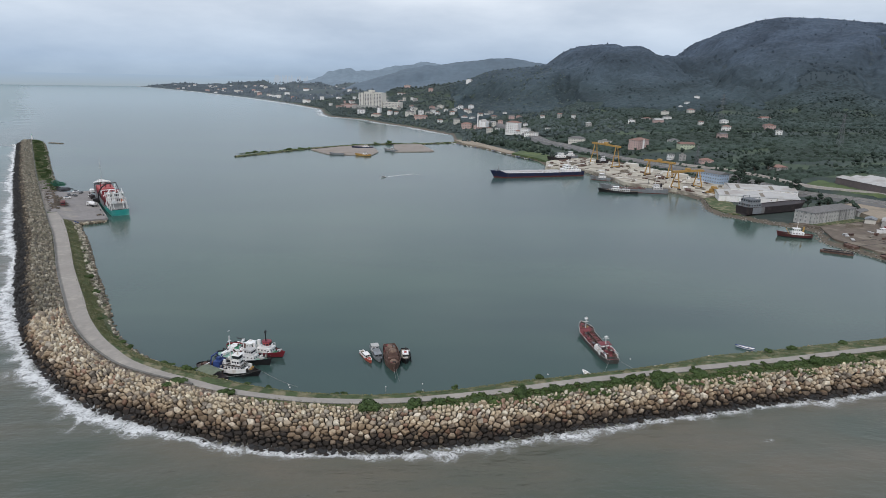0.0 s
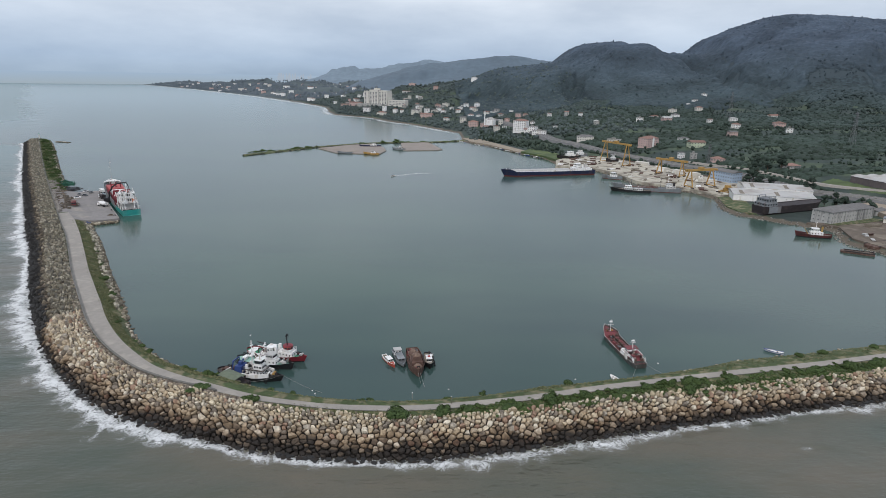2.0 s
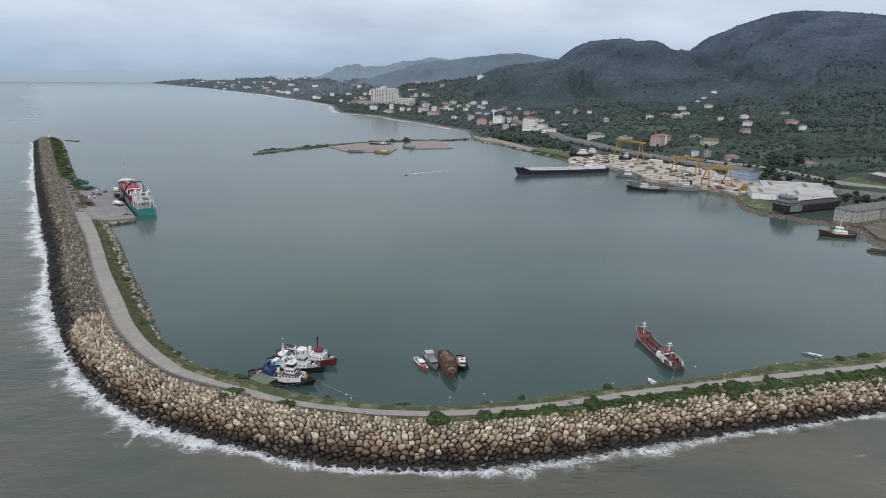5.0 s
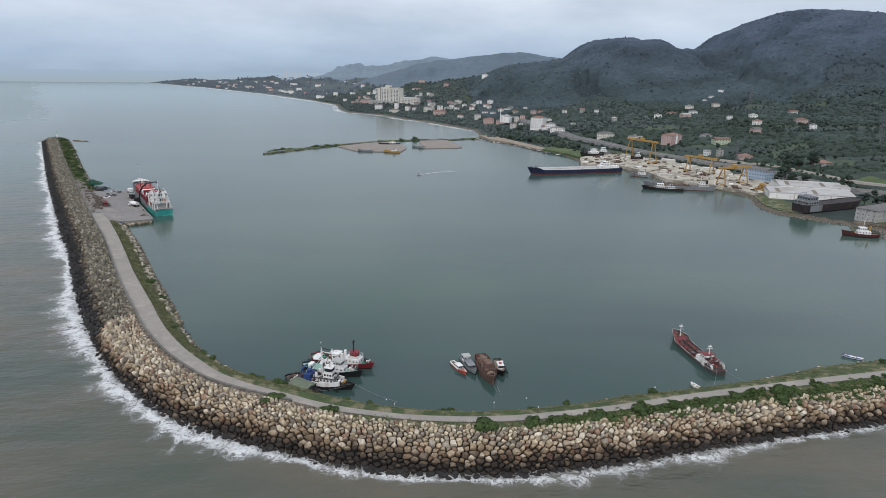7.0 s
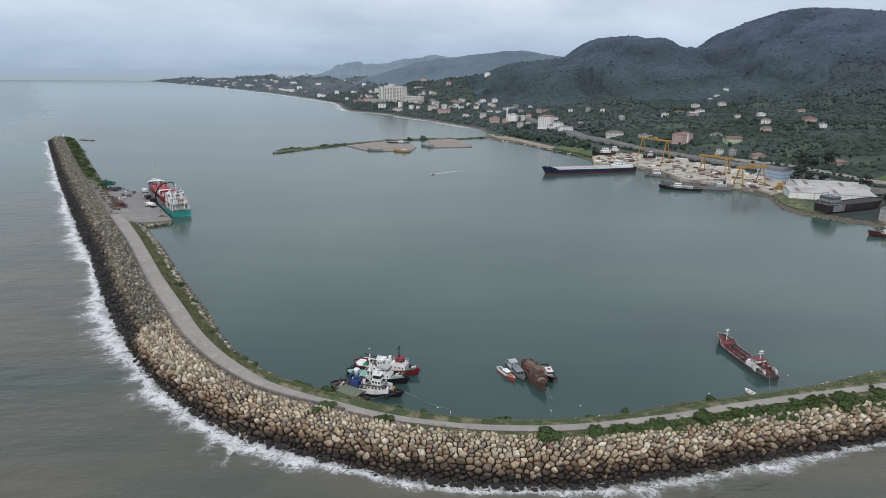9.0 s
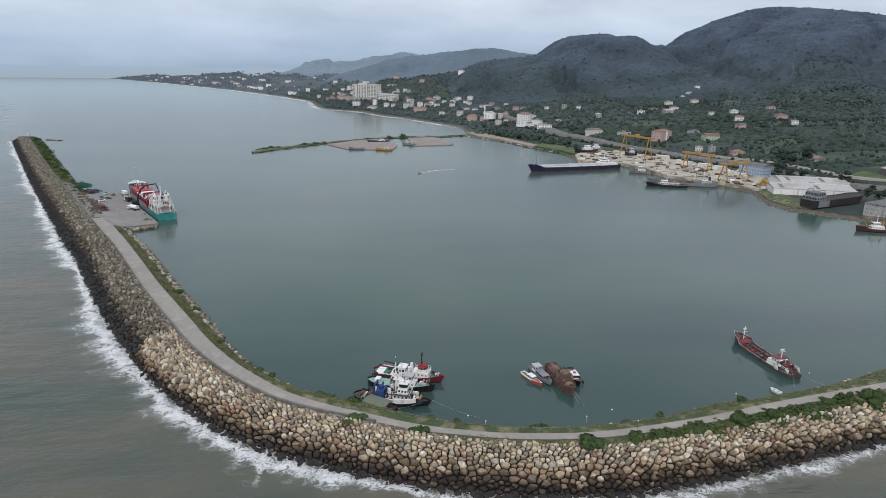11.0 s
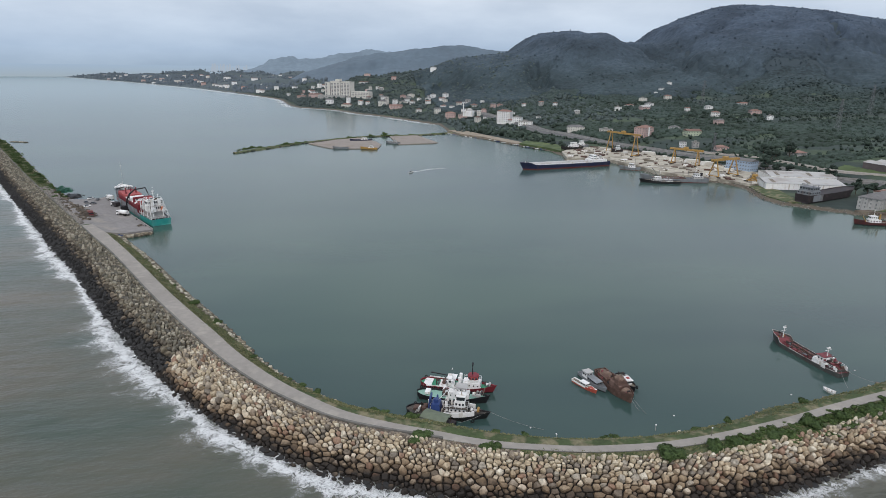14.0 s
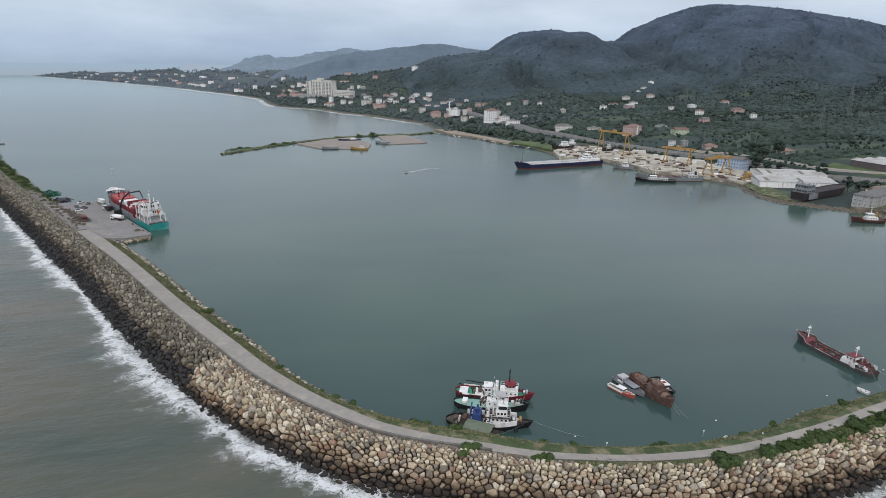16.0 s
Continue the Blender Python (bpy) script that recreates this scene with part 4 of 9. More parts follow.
fs = [(7 * i + j, 7 * i + 8 + j - 1, 7 * i + 8 + j, 7 * i + j + 1) for i in range(m - 1) for j in range(6)]
part("rubble_bed", array_mesh("rubble_bed", vs, [q[::-1] for q in fs], BED, True), None, breakwater, "rubble bed coloured near-black as shade between the armour stones")
rng = np.random.default_rng(5)
STONES = []
for k in range(14):
    n = 4 + k % 3                                  # rough blocks with a flattish top
    a = (np.arange(n) + rng.uniform(-0.2, 0.2, n)) * 2 * np.pi / n
    q = rng.uniform(0.84, 1.1, n)
    top, low = rng.uniform(0.82, 0.97, n), rng.uniform(0.66, 1.0, n)
    u = np.concatenate([np.stack([q * top * np.cos(a), q * top * np.sin(a), low], 1), np.stack([q * np.cos(a), q * np.sin(a), rng.uniform(-0.1, 0.25, n)], 1),
                        np.stack([0.8 * q * np.cos(a), 0.8 * q * np.sin(a), np.full(n, -0.9)], 1)])
    STONES.append(hull_of(u))


def bw_surface(s_, o):
    """Places on the seaward side for arrays of steps and offsets."""
    s_, o = np.clip(np.asarray(s_, float), 0, NS - 1.001), np.asarray(o, float)
    k_ = np.arange(NS)
    wo, rf, fr = np.interp(s_, k_, W_OUT), np.interp(s_, k_, ROCK_FROM), np.interp(s_, k_, FRONT)

    def ramp(x, a, b, za, zb):
        return za + (zb - za) * np.clip((x - a) / (b - a), 0, 1)

    toe = ramp(o, wo, wo + 6, 0, -4.4)
    arm = 4.95 + ramp(o, 2.9, 3.4, 0, 0.35) + ramp(o, 3.4, 11.5, 0, -0.1) + ramp(o, 11.5, wo, 0, -5.8) + toe
    slope = 4.95 + ramp(o, 2.9, rf, 0, 0.35) + ramp(o, rf, wo, 0, -5.9) + toe
    x = np.interp(s_, k_, BW[:, 0]) + np.interp(s_, k_, OUT[:, 0]) * o
    y = np.interp(s_, k_, BW[:, 1]) + np.interp(s_, k_, OUT[:, 1]) * o
    return np.stack([x, y, arm * (1 - fr) + slope * fr], -1)


def fitted_stones(s0, s1, from_o, to_extra, d_top, d_low, seed, rise, gap, proud=0.1, squash=1.12):
    """Armour stones packed side by side over the slope, each cut to its neighbours: a list of triangle arrays."""
    r_ = np.random.default_rng(seed)
    k_ = np.arange(NS)
    cell, grid, pts_ = 2.2, {}, []
    area = (s1 - s0) * float(np.mean(W_OUT[int(s0):int(s1)] + to_extra - from_o[int(s0):int(s1)]))
    darts = int(16 * area / d_top ** 2)
    S_ = r_.uniform(s0, s1, darts)
    F_ = r_.uniform(0, 1, darts)
    lo = np.interp(S_, k_, from_o)
    O_ = lo + (np.interp(S_, k_, W_OUT) + to_extra - lo) * F_
    D_ = d_top + (d_low - d_top) * np.clip(F_ * 2.2, 0, 1)
    for a, b, d in zip(S_.tolist(), (O_ * squash).tolist(), (D_ * r_.uniform(0.66, 1.34, darts)).tolist()):
        gi, gj = int(a // cell), int(b // cell)
        if all((a - p[0]) ** 2 + (b - p[1]) ** 2 > (0.5 * (d + p[2])) ** 2 for u in (-1, 0, 1) for w in (-1, 0, 1) for p in grid.get((gi + u, gj + w), ())):
            p = (a, b, d)
            grid.setdefault((gi, gj), []).append(p)
            pts_.append(p)
    out = []
    for a, b, d in pts_:
        turn = r_.uniform(0, 1)
        poly = [(1.02 * d * math.cos((q + turn) * math.pi / 4), 1.02 * d * math.sin((q + turn) * math.pi / 4)) for q in range(8)]
        gi, gj = int(a // cell), int(b // cell)
        for u in (-2, -1, 0, 1, 2):
            for w in (-2, -1, 0, 1, 2):
                for p in grid.get((gi + u, gj + w), ()):
                    ex, ey = p[0] - a, p[1] - b
                    l2 = ex * ex + ey * ey
                    if l2 < 1e-9 or l2 > 7 * d * d:
                        continue
                    h_ = l2 * d / (d + p[2])
                    new_, m_ = [], len(poly)
                    side = [x * ex + y * ey - h_ for x, y in poly]
                    for q in range(m_):
                        q2 = (q + 1) % m_
                        if side[q] <= 0:
                            new_.append(poly[q])
                        if (side[q] < 0) != (side[q2] < 0):
                            t_ = side[q] / (side[q] - side[q2])
                            new_.append((poly[q][0] + (poly[q2][0] - poly[q][0]) * t_, poly[q][1] + (poly[q2][1] - poly[q][1]) * t_))
                    poly = new_
        P_ = np.array(poly)
        P_ = P_[np.hypot(*(P_ - np.roll(P_, 1, 0)).T) > 0.16 * d]
        if len(P_) < 4:
            continue
        c_ = P_.mean(0)
        nxt = np.roll(P_, -1, 0)
        R_ = np.stack([P_ * 0.9 + nxt * 0.1, P_ * 0.1 + nxt * 0.9], 1).reshape(-1, 2) - c_       # corners knocked off
        L_ = np.hypot(*R_.T)[:, None]
        R_ = R_ * np.clip(1 - gap * r_.uniform(0.6, 1.5) / np.maximum(L_, 0.2), 0.4, 1) * r_.uniform(0.9, 1.05, L_.shape)
        n_ = len(R_)
        H = rise * r_.uniform(0.5, 1.35) * (1.9 if r_.random() < proud else 1.0)
        lean = r_.normal(0, 0.27, 2)
        top = r_.uniform(0.68, 0.84)
        top = top * r_.uniform(0.88, 1.1, (n_, 1))
        rings = [(R_ * 0.94, np.full(n_, -0.75)), (R_, H * 0.45 + R_ @ lean + r_.normal(0, 0.04, n_)), (R_ * top, H + (R_ * top) @ lean + r_.normal(0, 0.035, n_))]
        q = np.concatenate([rr for rr, _ in rings]) + c_
        hgt = np.concatenate([hh for _, hh in rings])
        base = bw_surface(a + q[:, 0], (b + q[:, 1]) / squash)
        j = int(np.clip(a, 1, NS - 2))
        e = bw_surface(np.array([a, a]), np.array([b / squash - 0.5, b / squash + 0.5]))
        up = np.cross(np.array([*TAN[j], 0.0]), e[0] - e[1])
        up = up / np.linalg.norm(up) * (1 if up[2] > 0 else -1)
        V_ = base + up * hgt[:, None]
        T_ = []
        for lv in (0, 1):
            for i in range(n_):
                p0, p1 = lv * n_ + i, lv * n_ + (i + 1) % n_
                T_ += [(p0, p1, p1 + n_), (p0, p1 + n_, p0 + n_)]
        T_ += [(2 * n_, 2 * n_ + i, 2 * n_ + i + 1) for i in range(1, n_ - 1)]
        T_ = np.array(T_)
        nrm = np.cross(V_[T_[-1][1]] - V_[T_[-1][0]], V_[T_[-1][2]] - V_[T_[-1][0]])
        if nrm @ up < 0:
            T_ = T_[:, ::-1]
        out.append((V_, T_))
    return out


def joined(stones):
    """One pair of arrays from many."""
    k_ = np.cumsum([0] + [len(v_) for v_, _ in stones])
    return np.concatenate([v_ for v_, _ in stones]), np.concatenate([f_ + k_[i] for i, (_, f_) in enumerate(stones)])


A_FROM = np.full(NS, 4.0)
arm = fitted_stones(4, S_STONE + 1, A_FROM, 0.9, 0.98, 1.35, 21, 0.55, 0.14, 0.3, 1.25)
part("rubble_stones", array_mesh("rubble_stones", *joined(arm), STONE_GREY), None, breakwater, "dark grey-brown armour stones, black and wet at the waterline")["kind"] = "stuff"
front = fitted_stones(S_STONE + 1, s_at(225, 194), ROCK_FROM - 0.4, 0.8, 0.82, 1.36, 22, 0.55, 0.105, 0.36, 1.3)
MID = np.array([v_.mean(0) for v_, _ in front])
pick = np.nonzero((MID[:, 0] > -60) & (MID[:, 0] < 20) & (MID[:, 2] > 1.2))[0]
pick = pick[np.argsort(np.abs(MID[pick, 0] + 22))][:300]
NEAR_STONES = [front[k_] for k_ in pick]
part("armour_stones", array_mesh("armour_stones", *joined([front[k_] for k_ in np.setdiff1d(np.arange(len(front)), pick)]), STONE_TAN), None, breakwater,
     "tan quarry stones, black and wet at the waterline")["kind"] = "stuff"
# tumbled stones in the wash at the foot, and small brown rubble between the parapet and the armour
r = np.random.default_rng(23)
ss = r.uniform(6, s_at(225, 194), 950)
oo = np.interp(ss, np.arange(NS), W_OUT) + r.uniform(-1.2, 0.6, len(ss))
k = r.uniform(0.45, 1.05, len(ss))
v, f = scatter(STONES, bw_surface(ss, oo) * np.array([1, 1, 0.6]) + np.array([0, 0, 0.05]), np.stack([k * 1.25, k, k * 0.75], 1), r.uniform(0, 6.3, len(ss)))
part("foot_stones", array_mesh("foot_stones", v, f, STONE_GREY), None, breakwater, "black wet stones awash at the foot")["kind"] = "stuff"
ss = r.uniform(S_STONE - 60, s_at(-54, 144), 3000)
oo = r.uniform(3.4, 1.0 + np.interp(ss, np.arange(NS), ROCK_FROM), len(ss))
k = r.uniform(0.18, 0.5, len(ss))
v, f = scatter(STONES, bw_surface(ss, oo) + np.array([0, 0, 0.05]), np.stack([k * 1.25, k, k * 0.75], 1), r.uniform(0, 6.3, len(ss)))
part("fill_rubble", array_mesh("fill_rubble", v, f, STONE_FILL), None, breakwater, "small brown rubble beside the parapet")["kind"] = "stuff"
# small fill stones between the large ones and along the harbour side
r = np.random.default_rng(9)
P, S, W = [], [], []
for i in range(10, s_at(225, 194)):
    if Q0 - 3 < i < Q1 + 3:
        continue
    for _ in range(1 if i < Q0 else 4 if i < S_STONE else 2 if i < s_at(-80, 153.5) else 1):
        o = -(W_IN[i] + (0.4 - 4.2 * r.random() ** 1.5 if i < S_STONE else r.uniform(-1.6, 0.4)))
        if i > S_STONE and r.random() < 0.35 + 0.4 * (i > S_WALL_END):
            continue
        p = BW[i] + OUT[i] * o
        k = r.uniform(0.3, 0.85) * (0.8 if i > S_WALL_END else 1)
        P.append((p[0], p[1], bw_height(i, o) + 0.22))
        S.append((k * 1.2, k, k * 0.7))
        W.append(r.uniform(0, 6.3))
v, f = scatter(STONES, np.array(P), np.array(S), np.array(W))
for t_ in np.linspace(0, 1, 110):       # rubble bank at the end of the quay
    p = BW[Q1] + OUT[Q1] * -(8 + 18 * t_) + TAN[Q1] * r.uniform(-0.2, 3.0)
    k = r.uniform(0.5, 1.1)
    P.append((p[0], p[1], r.uniform(0.0, 1.2) * (1 - 0.5 * t_)))
    S.append((k * 1.2, k, k * 0.8))
    W.append(r.uniform(0, 6.3))
for t_ in np.linspace(0, 1, 60):        # low spur of stones at the tip
    P.append((-492 + 19 * t_ + r.uniform(-1.5, 1.5), 786 - 6 * t_ + r.uniform(-1.5, 1.5), 0.2))
    k = r.uniform(0.5, 1.2)
    S.append((k * 1.2, k, k * 0.7))
    W.append(r.uniform(0, 6.3))
v, f = scatter(STONES, np.array(P), np.array(S), np.array(W))
part("shore_stones", array_mesh("shore_stones", v, f, STONE_SHORE), None, breakwater, "pale broken stones along the harbour edge")["kind"] = "stuff"

# small broken rubble over the crest beside the quay
r = np.random.default_rng(13)
ii = r.integers(Q0 - 45, s_at(-240, 366), 900)
oo = np.where(ii > s_at(-283, 431), r.uniform(0.9, 2.6, 900), r.uniform(-2.8, 2.5, 900))
P = np.array([[*(BW[i] + OUT[i] * o), bw_height(i, o) + 0.35] for i, o in zip(ii, oo)])
k = r.uniform(0.3, 0.75, 900)
v, f = scatter(STONES, P, np.stack([k * 1.2, k, k * 0.8], 1), r.uniform(0, 6.3, 900))
part("crest_rubble", array_mesh("crest_rubble", v, f, STONE_CREST), None, breakwater, "grey broken rubble on the crest")["kind"] = "stuff"

# ---------- surf ----------
def foam_mat():
    """Broken surf: clots and torn threads whose cover follows the sheet's thickness."""
    m_ = bpy.data.materials.new("surf_foam")
    m_.use_nodes = True
    n_, l = m_.node_tree.nodes, m_.node_tree.links
    b = n_["Principled BSDF"]
    b.inputs["Base Color"].default_value = (0.80, 0.81, 0.80, 1)
    b.inputs["Roughness"].default_value = 0.85
    g, a = n_.new("ShaderNodeNewGeometry"), n_.new("ShaderNodeAttribute")
    a.attribute_name = "foam"

    def noise_of(scale, detail, rough, distortion):
        t_ = n_.new("ShaderNodeTexNoise")
        for key, val in (("Scale", scale), ("Detail", detail), ("Roughness", rough), ("Distortion", distortion)):
            t_.inputs[key].default_value = val
        l.new(g.outputs["Position"], t_.inputs["Vector"])
        return t_.outputs["Fac"]

    def calc(op, x, k_, add=0.0):
        q_ = n_.new("ShaderNodeMath")
        q_.operation = op
        l.new(x, q_.inputs[0])
        q_.inputs[1].default_value, q_.inputs[2].default_value = k_, add
        return q_.outputs[0]

    clots = calc("MULTIPLY_ADD", noise_of(0.24, 7, 0.6, 1.0), 1.7, -0.85)
    thread = calc("ABSOLUTE", calc("SUBTRACT", noise_of(0.55, 6, 0.62, 1.6), 0.5), 0)
    thread = calc("MULTIPLY_ADD", thread, -3.6, 0.34)
    s_ = n_.new("ShaderNodeMath")
    l.new(clots, s_.inputs[0])
    l.new(thread, s_.inputs[1])
    q = n_.new("ShaderNodeMath")
    l.new(s_.outputs[0], q.inputs[0])
    l.new(a.outputs["Fac"], q.inputs[1])
    rr = n_.new("ShaderNodeMapRange")
    rr.interpolation_type = "SMOOTHSTEP"
    rr.inputs[1].default_value, rr.inputs[2].default_value, rr.inputs[4].default_value = 0.06, 1.12, 0.95
    l.new(q.outputs[0], rr.inputs[0])
    l.new(rr.outputs[0], b.inputs["Alpha"])
    bp = n_.new("ShaderNodeBump")
    bp.inputs["Strength"].default_value, bp.inputs["Distance"].default_value = 0.7, 0.35
    l.new(q.outputs[0], bp.inputs["Height"])
    l.new(bp.outputs[0], b.inputs["Normal"])
    return m_


FOAM = foam_mat()


def foam_sheet(name, pts, density, label, lift=0.05, rough=0.0):
    """A sheet of surf: rows of places with the foam's thickness at each."""
    pts, density = np.array(pts, float), np.array(density, float)
    n_, k_ = density.shape
    z = lift + rough * np.maximum(fbm(pts[..., 0] * 0.9, pts[..., 1] * 0.9, 4), 0.0) * np.clip(density * 2, 0, 1)
    V_ = np.concatenate([pts.reshape(-1, 2), z.reshape(-1, 1)], 1)
    q_ = [(a * k_ + b, a * k_ + b + 1, (a + 1) * k_ + b + 1, (a + 1) * k_ + b) for a in range(n_ - 1) for b in range(k_ - 1)]
    me = array_mesh(name, V_, q_, FOAM, True)
    me.attributes.new("foam", "FLOAT", "POINT").data.foreach_set("value", density.ravel().astype(np.float32))
    return tagged(new(name, me), label, "surf", kind="stuff")


pts, den = [], []
reach = by_s([((-505, 777), 4.4), ((-300, 458), 5.2), ((-223, 340), 6.0), ((-153, 230), 5.8), ((-114, 177), 5.4), ((-74, 151), 4.9), ((-38, 140), 4.2), ((17, 146), 3.8), ((90, 162), 3.8), ((160, 178), 4)])
thin = by_s([((-505, 777), 0.1), ((-223, 340), 0.1), ((-131, 198), 0.1), ((-74, 151), 0.16), ((-38, 140), 0.33), ((17, 146), 0.42), ((90, 162), 0.36), ((160, 178), 0.36)])
off = np.concatenate([np.linspace(-4.5, 4, 18), np.linspace(4.6, 26, 24)])
for i in range(0, s_at(230, 196)):
    lobe = 0.5 * math.sin(i * 0.83 + 2.0 * math.sin(i * 0.11)) + 0.5 * math.sin(i * 0.37 + 1.7 * math.sin(i * 0.06 + 1))
    burst = 1 + 0.5 * math.sin(i * 0.047 + 2) * math.sin(i * 0.013) + 0.2 * math.sin(i * 0.16)
    R = reach[i] * burst * (1 + 0.28 * lobe)
    row = W_OUT[i] + off
    pts.append([BW[i] + OUT[i] * o for o in row])
    den.append([-thin[i] + float(np.interp(o, [-4.5, -1.5, 0.12 * R, R * 0.4, R * 0.75, R, 1.5 * R, 2.2 * R, 40], [0.05, 0.42, 0.6, 0.86, 0.62, 0.26, 0.0, -0.3, -1.0])) for o in off])
foam_sheet("surf", pts, den, "white breaking surf along the stones", 0.06, 0.35)
r = np.random.default_rng(31)
for (x, y, a, ln) in [(84, 129, 0.3, 5)]:
    g_ = np.linspace(-1, 1, 9)
    rows_ = [[(x + ln * u * math.cos(a) - 1.6 * w * math.sin(a), y + ln * u * math.sin(a) + 1.6 * w * math.cos(a)) for w in g_] for u in g_]
    foam_sheet("whitecap", rows_, [[0.26 - 0.9 * math.hypot(u, w) for w in g_] for u in g_], "small white crest of a wave on the sea")
pts, den = [], []
for i, p in enumerate(resample(COAST[:15], 12.0)):
    d_ = np.array([0.9, 0.5]) * (1 + smooth(p[1], 1200, 2200)) if p[1] > 1000 else np.array([0.9, 0.4])
    k_ = 0.75 + 0.3 * math.sin(i * 0.7) * math.sin(i * 0.23 + 1)
    pts.append([p - d_ * o for o in (-4, 3, 9, 16, 26)])
    den.append([0.0, k_ * 0.6 - 0.05, k_ * 0.45 - 0.05, k_ * 0.2 - 0.15, -0.8])
foam_sheet("shore_break", pts, den, "white line of breakers along the beach", 0.08)


# ---------- bushes and grass on the breakwater ----------
def leafy(rng_, lumps, leaves, leaf, core=0.82):
    """A crown: lumps with a dark inside and many small leaves round them; triangle arrays."""
    iv, if_ = ico(2)
    vs, fs, base = [], [], 0
    for (x, y, z, rx, ry, rz) in lumps:
        v_ = iv * rng_.uniform(0.86, 1.1, (len(iv), 1)) * np.array([rx, ry, rz]) * core + np.array([x, y, z])
        vs.append(v_)
        fs.append(if_ + base)
        base += len(v_)
    tot = sum(l_[3] * l_[4] for l_ in lumps)
    for (x, y, z, rx, ry, rz) in lumps:
        k_ = max(6, int(leaves * rx * ry / tot))
        d_ = rng_.normal(size=(k_, 3))
        d_[:, 2] = np.abs(d_[:, 2]) * 0.9 - 0.25
        d_ /= np.linalg.norm(d_, axis=1)[:, None]
        c_ = d_ * np.array([rx, ry, rz]) * rng_.uniform(0.84, 1.12, (k_, 1)) + np.array([x, y, z])
        t1 = np.cross(d_, rng_.normal(size=(k_, 3)))
        t1 /= np.linalg.norm(t1, axis=1)[:, None] + 1e-9
        t2 = np.cross(d_, t1) + d_ * rng_.uniform(-0.7, 0.7, (k_, 1))
        h_ = leaf * rng_.uniform(0.6, 1.3, (k_, 1))
        q_ = np.stack([c_ - t1 * h_, c_ + t1 * h_ * 0.8 - t2 * h_, c_ + t2 * h_], 1)
        vs.append(q_.reshape(-1, 3))
        fs.append(np.arange(k_ * 3).reshape(-1, 3) + base)
        base += k_ * 3
    return np.concatenate(vs), np.concatenate(fs)


BUSHES = []
for k in range(5):
    r = np.random.default_rng(40 + k)
    lumps = [(r.normal(0, 0.75), r.normal(0, 0.6), 0.55 + r.uniform(0, 0.5), r.uniform(0.6, 1.05), r.uniform(0.55, 0.9), r.uniform(0.5, 0.9)) for _ in range(7)]
    BUSHES.append(array_mesh("bush", *leafy(r, lumps, 820, 0.19), BUSH))


BRAMBLE = leaf_mat("bramble_leaves", (0.031, 0.054, 0.017), (0.09, 0.13, 0.042), each=0.75, patch_size=0.15)
SCRUB = []
for k in range(4):
    r = np.random.default_rng(140 + k)
    lumps = [(r.normal(0, 1.1), r.normal(0, 0.7), 0.3 + r.uniform(0, 0.25), r.uniform(0.45, 0.9), r.uniform(0.4, 0.75), r.uniform(0.25, 0.6)) for _ in range(8)]
    SCRUB.append(array_mesh("bush", *leafy(r, lumps, 620, 0.2, 0.74), BRAMBLE))


def bush(x, y, size, k, label="dense dark green bush on the breakwater verge", low=False):
    i = s_at(x, y)
    o = float((np.array([x, y]) - BW[i]) @ OUT[i])
    ob = new("bush", SCRUB[k % 4] if low else BUSHES[k % 5])
    ob.matrix_basis = pose(x, y, bw_height(i, o) - 0.15, 0, 0, k * 67) @ Matrix.Diagonal((size, size, size * (0.75 + 0.3 * math.sin(k * 1.7)), 1))
    return tagged(ob, label, "bush", "bushes on the breakwater")


for k, (x, y, size) in enumerate([(-21.3, 134.6, 2.0), (-10, 136.2, 1.35), (-3, 137.6, 1.2), (7.5, 139.2, 1.5), (19.7, 142.6, 1.5), (30, 144.4, 1.3), (41.5, 147.2, 1.55),
                                  (49, 150.4, 1.2), (61.8, 152.8, 1.6), (60.5, 148, 1.3), (76.7, 155.4, 1.5), (104.6, 161, 1.5), (116.3, 162.5, 1.4), (126.4, 166, 1.3),
                                  (-77.3, 148.3, 1.6), (-60.3, 142.2, 1.1), (-62.6, 142.8, 0.8)]):
    bush(x, y, size, k)
for k, (x, y, size) in enumerate([(-29.4, 145.8, 0.8), (-8.7, 146.4, 0.8), (1.8, 148.6, 0.75), (27.5, 154.9, 0.9), (-58.5, 151, 0.8), (-51.4, 148.5, 0.75), (-79, 159.3, 0.95), (-77, 160.3, 0.7),
                                  (-111.5, 183.8, 0.8), (-107.9, 180.2, 0.9), (-103, 175.1, 0.8), (-88, 165.4, 1.0), (-85.2, 163.4, 0.8), (107.7, 173.6, 0.9),
                                  (117, 176.3, 0.9), (138, 181.1, 1.1), (-167.2, 269, 1.0), (-152.9, 245, 1.1), (-140.5, 226.8, 1.1), (-139, 229, 0.7), (-124, 197.3, 0.8), (-178, 287, 0.8), (-32, 146, 0.7)]):
    bush(x, y, size, k + 2, "low green bush at the harbour edge of the breakwater")
r = np.random.default_rng(77)
for k in range(160):
    i = s_at(-8, 141) + int(k * 1.33) + int(r.integers(0, 3))
    if i < NS - 2:
        o = r.uniform(2.0, max(4.8, ROCK_FROM[i] + 0.8))
        p = BW[i] + OUT[i] * o
        bush(p[0], p[1], r.uniform(0.6, 1.25), k, "low green bramble scrub on the breakwater verge", True)
b = thing("marker_post", pose(-7.4, 141.4, 5.0), "thin dark wooden marker post beside the road", "post")
part("post", Shape().beam((0, 0, -0.2), (0.05, 0, 2.1), 0.14), WOOD, b)
part("cap", Shape().box(-0.12, 0.14, -0.12, 0.12, 2.1, 2.3), WHITE, b)
